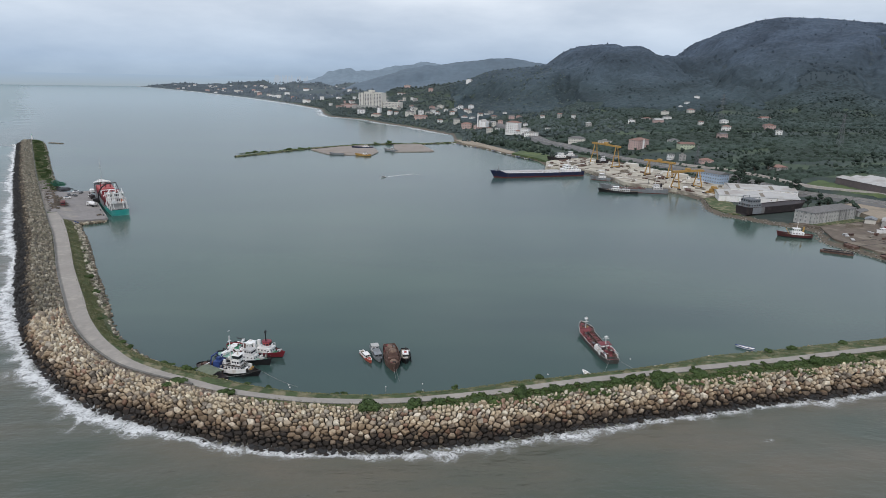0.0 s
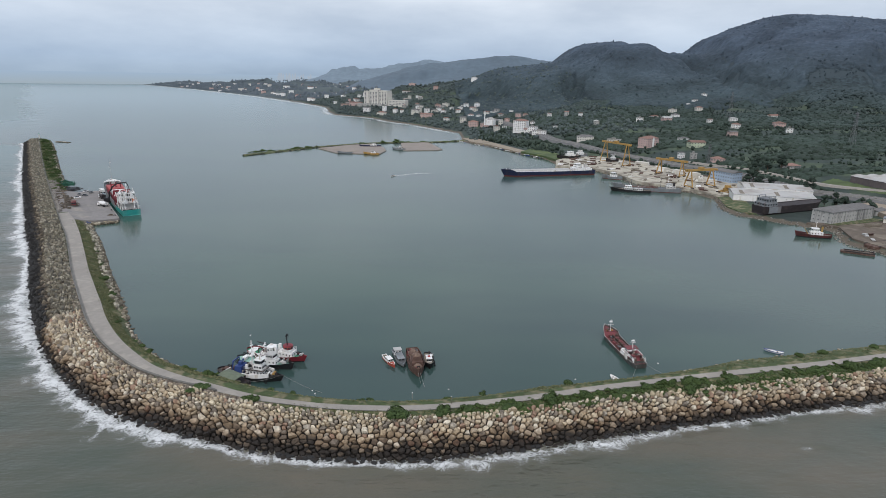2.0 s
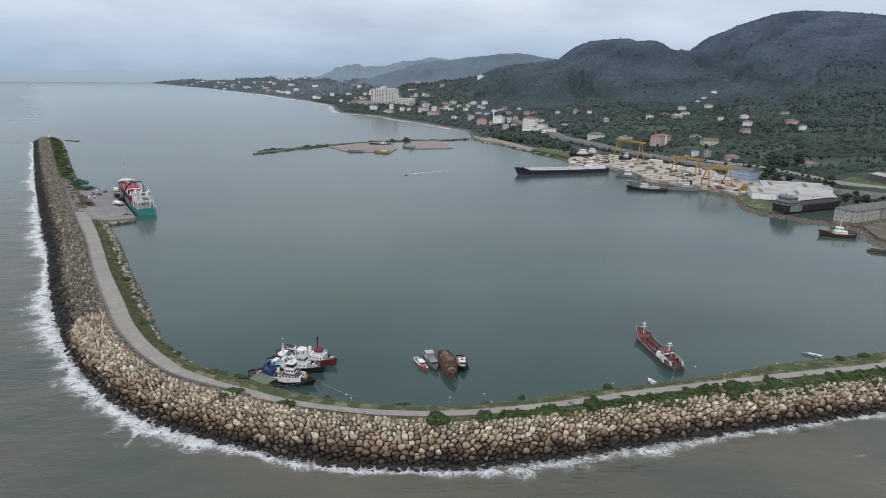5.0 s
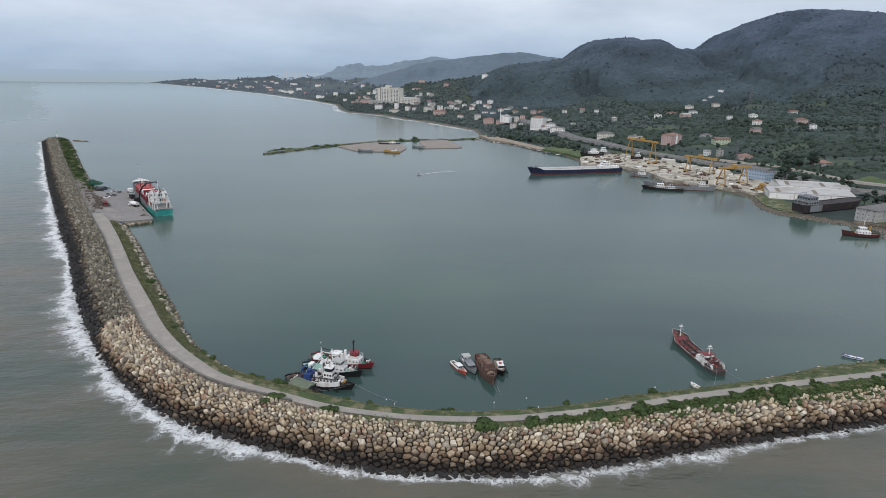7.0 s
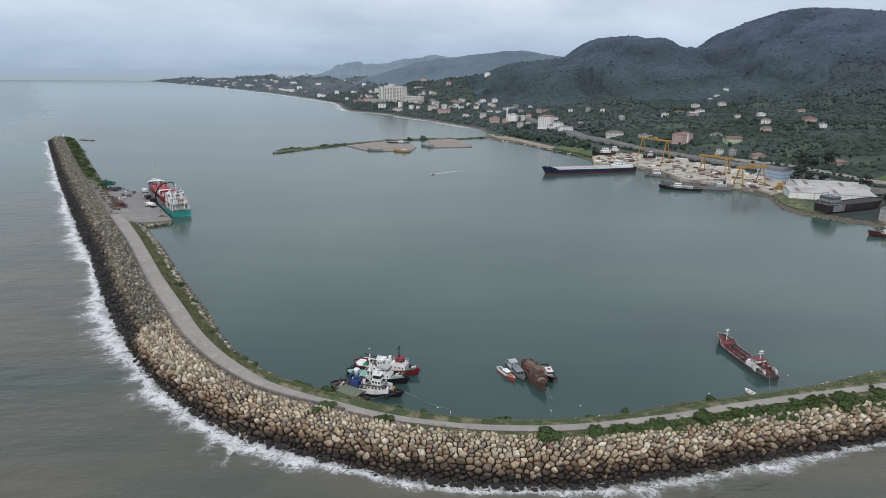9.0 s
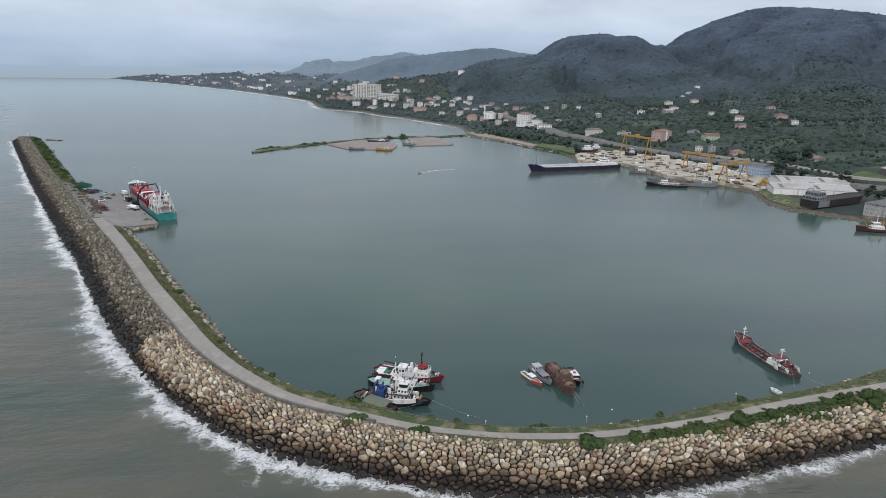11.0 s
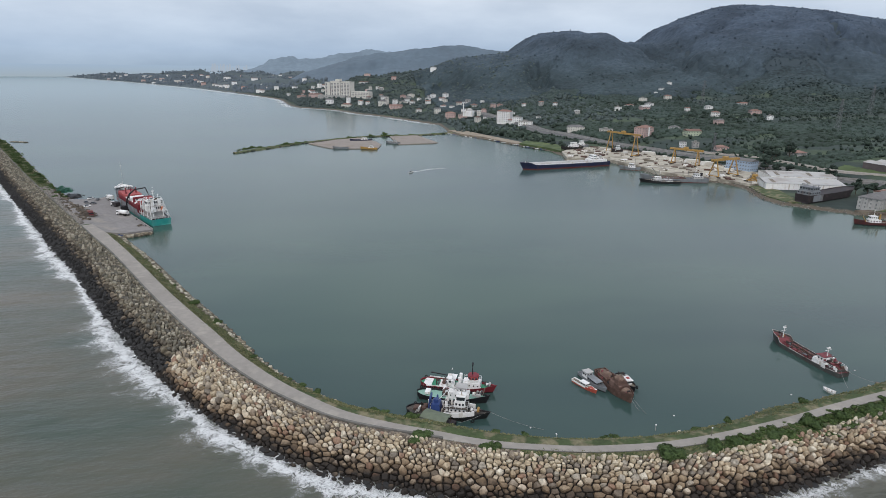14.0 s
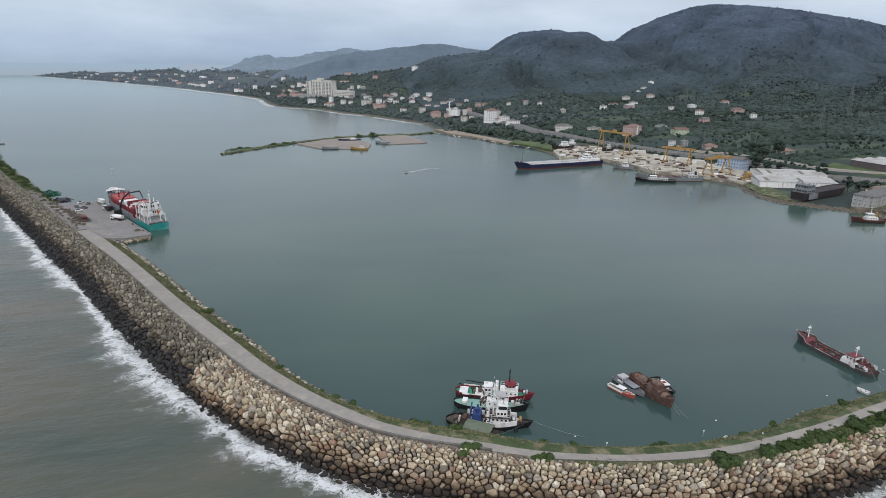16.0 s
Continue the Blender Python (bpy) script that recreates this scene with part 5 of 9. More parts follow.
for x, y, z, h in [(-44.6, 145.8, 3.6, 2.0), (-18.0, 148.2, 3.0, 1.6)]:
    b = thing("marker_post", pose(x, y, z - 0.3), "thin pale marker pole at the harbour edge", "post")
    part("post", Shape().tube((0, 0, 0), (0, 0, h), 0.07, 0.05), SHEET, b)
    part("cap", Shape().box(-0.14, 0.14, -0.14, 0.14, h, h + 0.24), WHITE, b)
# scrub along the inner shore beyond the quay
for k in range(110):
    i = int(np.interp(k, [0, 109], [8, Q0 - 2])) + int(r.integers(-2, 3))
    i = max(2, min(i, Q0 - 1))
    p = BW[i] + OUT[i] * r.uniform(-W_IN[i] + 3.0, 1.2)
    bush(p[0], p[1], r.uniform(0.9, 1.7), k, "green scrub on the inner shore of the breakwater", k % 3 > 0)
# grass tufts
P, S, W = [], [], []
blade = np.array([(-0.12, 0, 0), (0.12, 0, 0), (0.05, 0.12, 0.55), (0, -0.12, 0), (0.02, 0.14, 0), (-0.2, 0.02, 0.48), (0.1, 0.1, 0), (-0.05, -0.1, 0), (0.24, -0.1, 0.42)])
TUFT = [(blade, np.arange(9).reshape(3, 3)), (blade * np.array([-1, 1.2, 0.8]), np.arange(9).reshape(3, 3))]
for i in range(30, s_at(200, 188)):
    left = i < S_WALL_END
    for _ in range(22 if left else 26):
        inner_side = left or r.random() < 0.4
        if inner_side and Q0 - 4 < i < Q1 + 2:
            continue
        o = -r.uniform(2.7 if i > Q1 else -2.2, W_IN[i] - (1.4 if not left else 3.0)) if inner_side else r.uniform(1.6 if i > S_WALL_END + 20 else 2.9, ROCK_FROM[i] + 0.5)
        a = i + r.uniform(-0.5, 0.5)
        j = int(np.clip(a, 0, NS - 1))
        p = BW[j] + OUT[j] * o + TAN[j] * (a - j)
        P.append((p[0], p[1], bw_height(j, o) - 0.04))
        k = r.uniform(0.6, 1.5)
        S.append((k * 1.5, k * 1.5, k * 0.5))
        W.append(r.uniform(0, 6.3))
v, f = scatter(TUFT, np.array(P), np.array(S), np.array(W))
tagged(new("grass", array_mesh("grass", v, f, GRASS)), "rough green and straw grass on the verges", "grass", kind="stuff")


# ---------- vessels ----------
WINDOWS = {}


def pane(w, h, t=0.06):
    """A shared window slab: width w along x, thickness t along y, height h."""
    key = (round(w, 2), round(h, 2))
    if key not in WINDOWS:
        WINDOWS[key] = Shape().box(-w / 2, w / 2, -t, t, -h / 2, h / 2).mesh("window", GLASS)
    return WINDOWS[key]


# pane colour greyed to put the haze of distance on the houses
HOUSE_GLASS = mat("hazed_window", (0.15, 0.155, 0.16), 0.3, var=0.3, scale=0.3, spec=0.5)
HOUSE_PANES = {}


def house_pane(w, h):
    """A shared window of a house: sill and pane."""
    if (w, h) not in HOUSE_PANES:
        HOUSE_PANES[(w, h)] = Shape().box(-w / 2, w / 2, -0.06, 0.06, -h / 2, h / 2).mesh("window", HOUSE_GLASS)
    return HOUSE_PANES[(w, h)]


def add_window(parent, x, y, z, w, h, turn=0.0):
    return part("window", pane(w, h), None, parent, at=pose(x, y, z, 0, 0, turn))


def hull(vessel, L, B, zd, bul, paint, deck_paint, boot_paint=BOOT, rise=(1.0, 0.3), draft=1.2, transom=0.8, bow=0.35, rake=0.05, cap=None, boot=0.35, fore=0.0, fore_len=0.16, sections=(), band=None):
    """Outer plating with bulwark, underwater body and deck. x forward; fore: raised forecastle. Returns the deck's height at u."""
    n_ = 30
    us = [(0.5 - 0.5 * math.cos(math.pi * i / n_)) for i in range(n_ + 1)]

    def sheer(u):
        lift = fore if u > 1 - fore_len else (fore * max(0, 1 - (1 - fore_len - u) / 0.03) if u > 0.97 - fore_len else 0)
        return zd + rise[0] * max(0, (u - 0.45) / 0.55) ** 2 + rise[1] * max(0, (0.35 - u) / 0.35) ** 2 + lift

    def beam_at(u, fine):
        aft = transom + (1 - transom) * min(1, u / 0.22) ** 0.7
        if transom < 0.7:         # rounded stern
            aft *= max(0.10, math.sqrt(max(0.0, 1 - (1 - min(1, u / 0.13)) ** 2)))
        t_ = max(0, (u - (1 - bow)) / bow)
        return B / 2 * aft * max(0.0, 1 - t_ ** (2.0 if fine < 0.5 else 1.5)) + 0.02

    def point(u, z, inset=0.0, side=1):
        top = sheer(u) + bul
        k_ = z / top if z > 0 else 0
        b_ = beam_at(u, 0) * k_ + beam_at(u, 1) * (1 - k_) * 0.94 if z > 0 else beam_at(u, 1) * 0.94 * (1 - 0.45 * (-z / draft))
        x_ = -L / 2 + L * u * (1 - rake) + rake * L * max(0, k_) * u ** 5 + (0.25 * z * (1 - u) ** 6 * -0.4)
        return (x_ - inset * (u > 0.97), side * max(0.02, b_ - inset), z)

    def loft(levels, lo=0, hi=n_, closed=True):
        sh_ = Shape()
        for side in (1, -1):
            base = len(sh_.v)
            for u in us:
                for lv in levels:
                    sh_.v.append(point(u, lv(u), side=side))
            k_ = len(levels)
            for i in range(lo, hi):
                for j in range(k_ - 1):
                    q = (base + i * k_ + j, base + (i + 1) * k_ + j, base + (i + 1) * k_ + j + 1, base + i * k_ + j + 1)
                    sh_.f.append(q if side == -1 else q[::-1])
            if side == 1:
                first = base
        k_ = len(levels)
        m_ = (n_ + 1) * k_
        for j in range(k_ - 1 if closed else 0):   # transom
            sh_.f.append((first + j, first + j + 1, first + m_ + j + 1, first + m_ + j))
        return sh_

    part("lower_hull", loft([lambda u: -draft, lambda u: -draft * 0.5, lambda u: 0.0, lambda u: boot]), boot_paint, vessel, "antifouling paint at the waterline", smooth=True)
    plates = [lambda u: boot, lambda u: (boot + sheer(u) + bul) * 0.5, lambda u: sheer(u) + bul]
    cut0, cut1 = 0, n_
    for u0, u1, paint_, label_ in sections:       # end plating in another paint
        i0, i1 = int(np.argmin([abs(u - u0) for u in us])), int(np.argmin([abs(u - u1) for u in us]))
        part("end_plating", loft(plates, i0, i1, i0 == 0), paint_, vessel, label_)
        cut0, cut1 = (i1, cut1) if i0 == 0 else (cut0, i0)
    if band:                                      # raised bulwark round the bow, seen from both sides
        u0, hb, paint_, u1 = (*band, 1.0)[:4]
        i0, i1 = (int(np.argmin([abs(u - w_) for u in us])) for w_ in (u0, u1))
        wing = Shape()
        for side in (1, -1):
            for i in range(i0, i1):
                q = []
                for u, inset in ((us[i], 0.0), (us[i + 1], 0.0), (us[i + 1], 0.25), (us[i], 0.25)):
                    x_, y_, z_ = point(u, sheer(u) + bul, inset, side)
                    q += [(x_, y_, z_ - 0.05), (x_, y_, z_ + hb)]
                fs_ = [(0, 2, 3, 1), (4, 6, 7, 5), (1, 3, 5, 7), (6, 4, 2, 0)]
                wing.add(q, fs_ if side == -1 else [f_[::-1] for f_ in fs_])
        part("bow_bulwark", wing, paint_, vessel, "raised white bulwark")
    h_ = loft(plates, cut0, cut1, cut0 == 0)
    for side in (1, -1):          # inside of the bulwark
        base = len(h_.v)
        for u in us:
            h_.v += [point(u, sheer(u) + bul, 0.0, side), point(u, sheer(u) + bul, 0.14, side), point(u, sheer(u) - 0.02, 0.14, side)]
        for i in range(n_):
            for j in range(2):
                q = (base + i * 3 + j, base + i * 3 + 3 + j, base + i * 3 + 4 + j, base + i * 3 + 1 + j)
                h_.f.append(q if side == -1 else q[::-1])
    part("hull", h_, paint, vessel)
    d_ = Shape()
    for u in us:
        a_, b_ = point(u, sheer(u), 0.1, 1), point(u, sheer(u), 0.1, -1)
        d_.v += [a_, b_]
    d_.f = [(2 * i, 2 * i + 1, 2 * i + 3, 2 * i + 2) for i in range(n_)]
    part("deck", d_, deck_paint, vessel)
    if cap:
        c_ = Shape()
        for side in (1, -1):
            for u0, u1 in zip(us[:-1], us[1:]):
                a_, b_ = point(u0, sheer(u0) + bul, 0, side), point(u1, sheer(u1) + bul, 0, side)
                if (Vector(a_) - Vector(b_)).length > 0.02:
                    c_.beam((a_[0], a_[1], a_[2] + 0.05), (b_[0], b_[1], b_[2] + 0.05), 0.16, 0.16)
        part("gunwale", c_, cap, vessel)
    return sheer


def deckhouse(vessel, x0, x1, w, z0, z1, paint, side=3, front=3, size=(0.6, 0.6), name="deckhouse", roof=None, taper=0.08, level=0.62, back=0):
    """A house on deck with its windows, and an overhanging roof slab where given."""
    sh_ = Shape().box(x0, x1, -w / 2, w / 2, z0, z1, taper, taper)
    h_ = part(name, sh_, paint, vessel)
    zc = z0 + (z1 - z0) * level
    for s_ in (-1, 1):
        for i in range(side):
            add_window(h_, x0 + (x1 - x0) * (i + 0.7) / (side + 0.4), s_ * (w / 2 - taper * level), zc, *size)
    for i in range(front):
        add_window(h_, x1 - taper * level, -w / 2 + w * (i + 0.5) / front, zc, size[0], size[1], 90)
    for i in range(back):
        add_window(h_, x0 + taper * level, -w / 2 + w * (i + 0.5) / back, zc, size[0], size[1], 90)
    if roof:
        part("roof", Shape().box(x0 - 0.2, x1 + 0.25, -w / 2 - 0.2, w / 2 + 0.2, z1, z1 + 0.14), roof, h_)
    return h_


def mast(vessel, x, y, z0, z1, paint, r=0.12, arms=2, name="mast"):
    sh_ = Shape().tube((x, y, z0), (x, y, z1), r, r * 0.5)
    for i in range(arms):
        z = z0 + (z1 - z0) * (0.62 + 0.28 * i)
        sh_.beam((x, y - (1.1 - 0.35 * i), z), (x, y + (1.1 - 0.35 * i), z), 0.1)
    sh_.box(x - 0.25, x + 0.25, y - 0.6, y + 0.6, z0 + (z1 - z0) * 0.8, z0 + (z1 - z0) * 0.8 + 0.2)
    return part(name, sh_, paint, vessel)


def railing(vessel, pts, z, h=1.0, paint=WHITE, gap=1.5):
    sh_ = Shape()
    for (ax, ay), (bx, by) in zip(pts[:-1], pts[1:]):
        for k_ in (0.5, 1.0):
            sh_.beam((ax, ay, z + h * k_), (bx, by, z + h * k_), 0.06)
        m_ = max(1, int(math.hypot(bx - ax, by - ay) / gap))
        for i in range(m_ + 1):
            t_ = i / m_
            sh_.beam((ax + (bx - ax) * t_, ay + (by - ay) * t_, z), (ax + (bx - ax) * t_, ay + (by - ay) * t_, z + h), 0.06)
    return part("railing", sh_, paint, vessel)


def tyres(vessel, L, B, z, n_, x_from=-0.4, x_to=0.3, sides=(1, -1)):
    for s_ in sides:
        for i in range(n_):
            x_ = L * (x_from + (x_to - x_from) * i / max(1, n_ - 1))
            sh_ = Shape()
            for a_ in range(10):          # a ring of five-sided section
                t0 = a_ * math.pi / 5
                for b_ in range(5):
                    t1 = b_ * math.pi * 0.4
                    q_ = 0.42 + 0.14 * math.cos(t1)
                    sh_.v.append((x_ + q_ * math.cos(t0), s_ * (B / 2 + 0.1) + 0.14 * math.sin(t1), z + q_ * math.sin(t0)))
            sh_.f = [(5 * a_ + b_, 5 * ((a_ + 1) % 10) + b_, 5 * ((a_ + 1) % 10) + (b_ + 1) % 5, 5 * a_ + (b_ + 1) % 5) for a_ in range(10) for b_ in range(5)]
            part("tyre_fender", sh_, RUBBER, vessel)


TANKER_RIM = mat("tanker_rim", (0.36, 0.34, 0.32), 0.6, var=0.25, scale=0.8, second=(0.16, 0.10, 0.085), amount=0.45, second_scale=0.5)
TANKER_GREY = mat("tanker_grey", (0.075, 0.078, 0.073), 0.6, var=0.2, scale=0.4, second=(0.06, 0.045, 0.04), amount=0.35, second_scale=0.4, streak=True)


def deck_gear(vessel, x0, x1, w, z, n_, seed, rusty=False):
    """Lockers, winch drums, vents and coils scattered over a deck, each a part."""
    r_ = np.random.default_rng(seed)
    tones = [RUST, RUST_DARK, DECK_RED, RUST, STEEL] if rusty else [SHEET, WHITE, STEEL, RUST, DECK_DARK, BLACK, RUST_DARK, SHEET]
    for i in range(n_):
        x_, y_ = r_.uniform(x0, x1), r_.uniform(-w / 2, w / 2)
        k_ = r_.uniform(0.3, 0.75)
        kind_ = int(r_.integers(0, 4))
        sh_ = Shape()
        if kind_ == 0:
            sh_.box(x_ - k_, x_ + k_, y_ - k_ * 0.6, y_ + k_ * 0.6, z, z + k_ * 0.9, 0.05, 0.05)
        elif kind_ == 1:
            sh_.tube((x_, y_ - k_, z + k_ * 0.6), (x_, y_ + k_, z + k_ * 0.6), k_ * 0.55, n=8).box(x_ - 0.2, x_ + 0.2, y_ - k_ - 0.1, y_ + k_ + 0.1, z, z + k_ * 0.5)
        elif kind_ == 2:
            sh_.tube((x_, y_, z), (x_, y_, z + k_ * 2.4), 0.12, n=6).tube((x_, y_, z + k_ * 2.2), (x_ + 0.35, y_, z + k_ * 2.4), 0.22, 0.28, 7)
        else:
            sh_.tube((x_, y_, z), (x_, y_, z + k_ * 0.4), k_ * 0.9, k_ * 0.8, 9)
        part(("locker", "winch_drum", "vent", "rope_coil")[kind_], sh_, tones[int(r_.integers(0, len(tones)))], vessel)


def between(a, b):
    """Pose on the water for a vessel with its stern at a and bow at b, and its length."""
    (ax, ay), (bx, by) = a, b
    return pose((ax + bx) / 2, (ay + by) / 2, 0, 0, 0, math.degrees(math.atan2(by - ay, bx - ax))), math.hypot(bx - ax, by - ay)


# harbour tug with a white bulwark and a blue winch house
m, L = between((-78.8, 168.6), (-57.0, 162.2))
v = thing("tugboat", m, "black-hulled tugboat with white upperworks and blue winch house", "tugboat", "moored tugs")
hull(v, L, 5.9, 0.6, 0.45, BLACK, DECK_DARK, BLACK, rise=(1.1, 0.2), transom=0.62, bow=0.42, band=(0.27, 1.25, WHITE, 0.83))
for x_ in (-3.6, -0.2):
    part("freeing_port", Shape().box(x_ - 0.35, x_ + 0.35, -2.98, 2.98, 1.15, 1.9), BLACK, v)
part("winch_house", Shape().box(-4.6, -2.0, -1.9, 1.9, 0.9, 3.6, 0.2, 0.3).box(-3.9, -2.7, -0.6, 0.6, 3.6, 4.6).tube((-3.2, 1.3, 3.5), (-3.2, 1.3, 4.9), 0.28), BLUE, v, "blue painted winch house")
deckhouse(v, 0.2, 5.0, 2.6, 0.9, 3.0, WHITE, 4, 3, (0.5, 0.5))
deckhouse(v, 1.6, 4.6, 2.2, 3.0, 4.6, WHITE, 3, 3, (0.55, 0.6), "upper_house")
deckhouse(v, 2.2, 4.4, 2.2, 4.6, 6.3, WHITE, 3, 3, (0.66, 0.9), "wheelhouse", roof=WHITE, back=3)
part("mast_stays", Shape().tube((0.9, 0, 9.0), (3.4, 1.0, 6.4), 0.1).tube((0.9, 0, 9.0), (3.4, -1.0, 6.4), 0.1).tube((0.9, 0, 9.0), (-2.4, 0, 4.6), 0.08), WHITE, v)
part("boat_deck", Shape().box(-1.2, 5.4, -1.8, 1.8, 3.0, 3.1), DECK_DARK, v)
railing(v, [(-1.1, -1.7), (5.3, -1.7), (5.3, 1.7), (-1.1, 1.7)], 3.1, 0.9)
part("funnel", Shape().box(-0.9, 0.0, -1.5, -0.9, 0.9, 4.6, 0.1, 0.1).box(-0.9, 0.0, 0.9, 1.5, 0.9, 4.6, 0.1, 0.1), WHITE, v)
part("towing_frame", Shape().beam((-5.2, -2.2, 0.9), (-4.8, -1.6, 5.2), 0.3).beam((-5.2, 2.2, 0.9), (-4.8, 1.6, 5.2), 0.3).beam((-4.8, -1.6, 5.2), (-4.8, 1.6, 5.2), 0.35), BLUE, v, "blue towing frame")
mast(v, 0.9, 0, 3.3, 12.2, WHITE, 0.26, 3)
part("radar", Shape().box(0.4, 1.4, -0.9, 0.9, 7.2, 7.42).dome(0.9, 0, 7.5, 0.5, 0.5), WHITE, v)
part("fire_monitor", Shape().tube((3.4, 0, 6.4), (3.4, 0, 7.4), 0.14).tube((3.4, 0, 7.4), (4.4, 0, 7.8), 0.12), WHITE, v)
part("windlass", Shape().box(7.7, 8.3, -0.6, 0.6, 2.0, 2.7, 0.1, 0.1).tube((8.0, -0.9, 2.4), (8.0, 0.9, 2.4), 0.32), YELLOW, v, "yellow bow winch")
part("towing_winch", Shape().tube((-6.4, -0.9, 1.6), (-6.4, 0.9, 1.6), 0.55, n=10).box(-7.0, -5.8, -1.2, -0.9, 1.0, 2.1).box(-7.0, -5.8, 0.9, 1.2, 1.0, 2.1), RUST, v)
part("hatch", Shape().box(-9.4, -8.0, -1.0, 1.0, 1.1, 1.6), RUST, v)
deck_gear(v, -9.0, -5.0, 3.6, 0.9, 14, 2)
deck_gear(v, -2.0, 1.6, 4.4, 0.9, 14, 52)
deck_gear(v, -1.0, 1.8, 2.6, 3.0, 8, 53)
deck_gear(v, 6.0, 8.6, 2.4, 1.9, 8, 3)
tyres(v, L, 5.8, 0.7, 7, -0.42, 0.3)

# working boat with a mint deck
m, L = between((-75.2, 176.4), (-55.6, 169.7))
v = thing("workboat", m, "dark-hulled workboat with mint green aft deck and white deckhouse", "workboat", "moored tugs")
hull(v, L, 4.9, 0.8, 0.5, BLACK, MINT, BLACK, rise=(1.3, 0.3), transom=0.6, bow=0.45)
deck_gear(v, -3.5, -1.9, 3.4, 0.9, 8, 4)
deck_gear(v, 5.6, 8.2, 2.0, 1.9, 7, 5)
deckhouse(v, -1.4, 4.6, 2.8, 0.9, 2.6, WHITE, 4, 3, (0.4, 0.4))
deckhouse(v, 0.8, 3.6, 2.5, 2.6, 4.4, WHITE, 3, 4, (0.6, 0.6), "wheelhouse", roof=SHEET, back=2)
mast(v, 0.0, 0, 2.6, 8.0, WHITE, 0.14)
deck_gear(v, -3.0, 0.6, 3.4, 2.6, 9, 54)
railing(v, [(-1.3, -1.4), (4.5, -1.4), (4.5, 1.4), (-1.3, 1.4)], 2.6)
part("deck_locker", Shape().box(-8.0, -6.6, -1.1, 1.1, 1.2, 1.9), WHITE, v)
part("bow_post", Shape().tube((8.2, 0, 2.2), (8.8, 0, 4.6), 0.12), WOOD, v)
tyres(v, L, 5.6, 1.0, 6, -0.42, 0.3)

# red tug
m, L = between((-73.6, 182.0), (-52.6, 174.9))
v = thing("tugboat", m, "red tugboat with white deckhouse and red wheelhouse", "tugboat", "moored tugs")
hull(v, L, 5.6, 1.0, 0.55, RED, GREEN_DECK, BLACK, rise=(0.9, 0.2), transom=0.62, bow=0.42)
part("aft_gunwale", Shape().box(-9.0, -2.0, -2.72, -2.5, 1.45, 1.75).box(-9.0, -2.0, 2.5, 2.72, 1.45, 1.75), WHITE, v, "white painted rail")
deck_gear(v, -6.5, -1.2, 3.6, 1.1, 12, 6)
deck_gear(v, 7.2, 9.0, 1.6, 2.0, 5, 7)
part("aft_deck_patch", Shape().box(-10.0, -7.6, -1.9, 1.9, 1.3, 1.42).box(-5.4, -3.2, -2.0, 2.0, 1.3, 1.42), WHITE, v, "white painted deck plates")
deckhouse(v, 1.4, 6.6, 3.4, 1.1, 3.1, WHITE, 4, 3, (0.4, 0.4))
part("wheelhouse_base", Shape().box(2.8, 5.8, -1.35, 1.35, 3.1, 3.9), WHITE, v)
wh = part("wheelhouse", Shape().prism([(4.3 + 1.55 * math.cos(a_ * math.pi / 5), 1.4 * math.sin(a_ * math.pi / 5)) for a_ in range(10)], 3.9, 5.0, 1.05), HATCH_RED, v, "round red wheelhouse")
for a_ in range(10):
    t_ = (a_ + 0.5) * math.pi / 5
    add_window(wh, 4.3 + 1.5 * math.cos(t_), 1.36 * math.sin(t_), 4.35, 0.62, 0.55, math.degrees(t_) + 90)
part("roof", Shape().prism([(4.3 + 1.65 * math.cos(a_ * math.pi / 5), 1.5 * math.sin(a_ * math.pi / 5)) for a_ in range(10)], 5.0, 5.12), RED, wh)
railing(v, [(1.5, -1.6), (6.5, -1.6), (6.5, 1.6), (1.5, 1.6)], 3.1)
mast(v, 4.0, 0, 5.2, 9.0, BLACK, 0.2)
part("funnel", Shape().box(0.0, 1.0, -1.7, -0.8, 1.1, 4.4, 0.1, 0.1).box(0.0, 1.0, 0.8, 1.7, 1.1, 4.4, 0.1, 0.1), WHITE, v)
deckhouse(v, -3.0, -0.8, 2.6, 1.1, 3.7, WHITE, 2, 2, (0.6, 0.6), "control_cabin", roof=WHITE, back=2)
part("boom", Shape().beam((-2, 1.2, 3.2), (-8.5, 1.8, 3.5), 0.24), BLACK, v)
part("towing_winch", Shape().tube((-4.2, -0.8, 1.9), (-4.2, 0.8, 1.9), 0.5, n=10), RUST, v)
tyres(v, L, 5.9, 1.1, 7, -0.46, 0.3)

BOAT_RED = mat("boat_red", (0.36, 0.075, 0.05), 0.5, var=0.15, scale=0.8)
# moored wrecks and small craft in the middle
m, L = between((-19.0, 181.8), (-16.2, 164.4))
v = thing("rusty_ship", m, "rust-brown derelict fishing ship on anchor lines", "ship", "moored derelicts")
hull(v, L, 5.2, 1.3, 0.6, RUST, RUST, RUST, rise=(1.5, 0.3), transom=0.7, bow=0.4)
part("deckhouse", Shape().box(-1.0, 4.4, -1.9, 1.9, 1.4, 3.3, 0.3, 0.2).box(-0.2, 3.2, -1.6, 1.6, 3.3, 4.5, 0.5, 0.4), RUST, v)
part("hold_coaming", Shape().box(-7.6, -2.2, -1.8, -1.5, 1.3, 2.3).box(-7.6, -2.2, 1.5, 1.8, 1.3, 2.3).box(-7.6, -7.3, -1.5, 1.5, 1.3, 2.3).box(-2.5, -2.2, -1.5, 1.5, 1.3, 2.3), RUST, v)
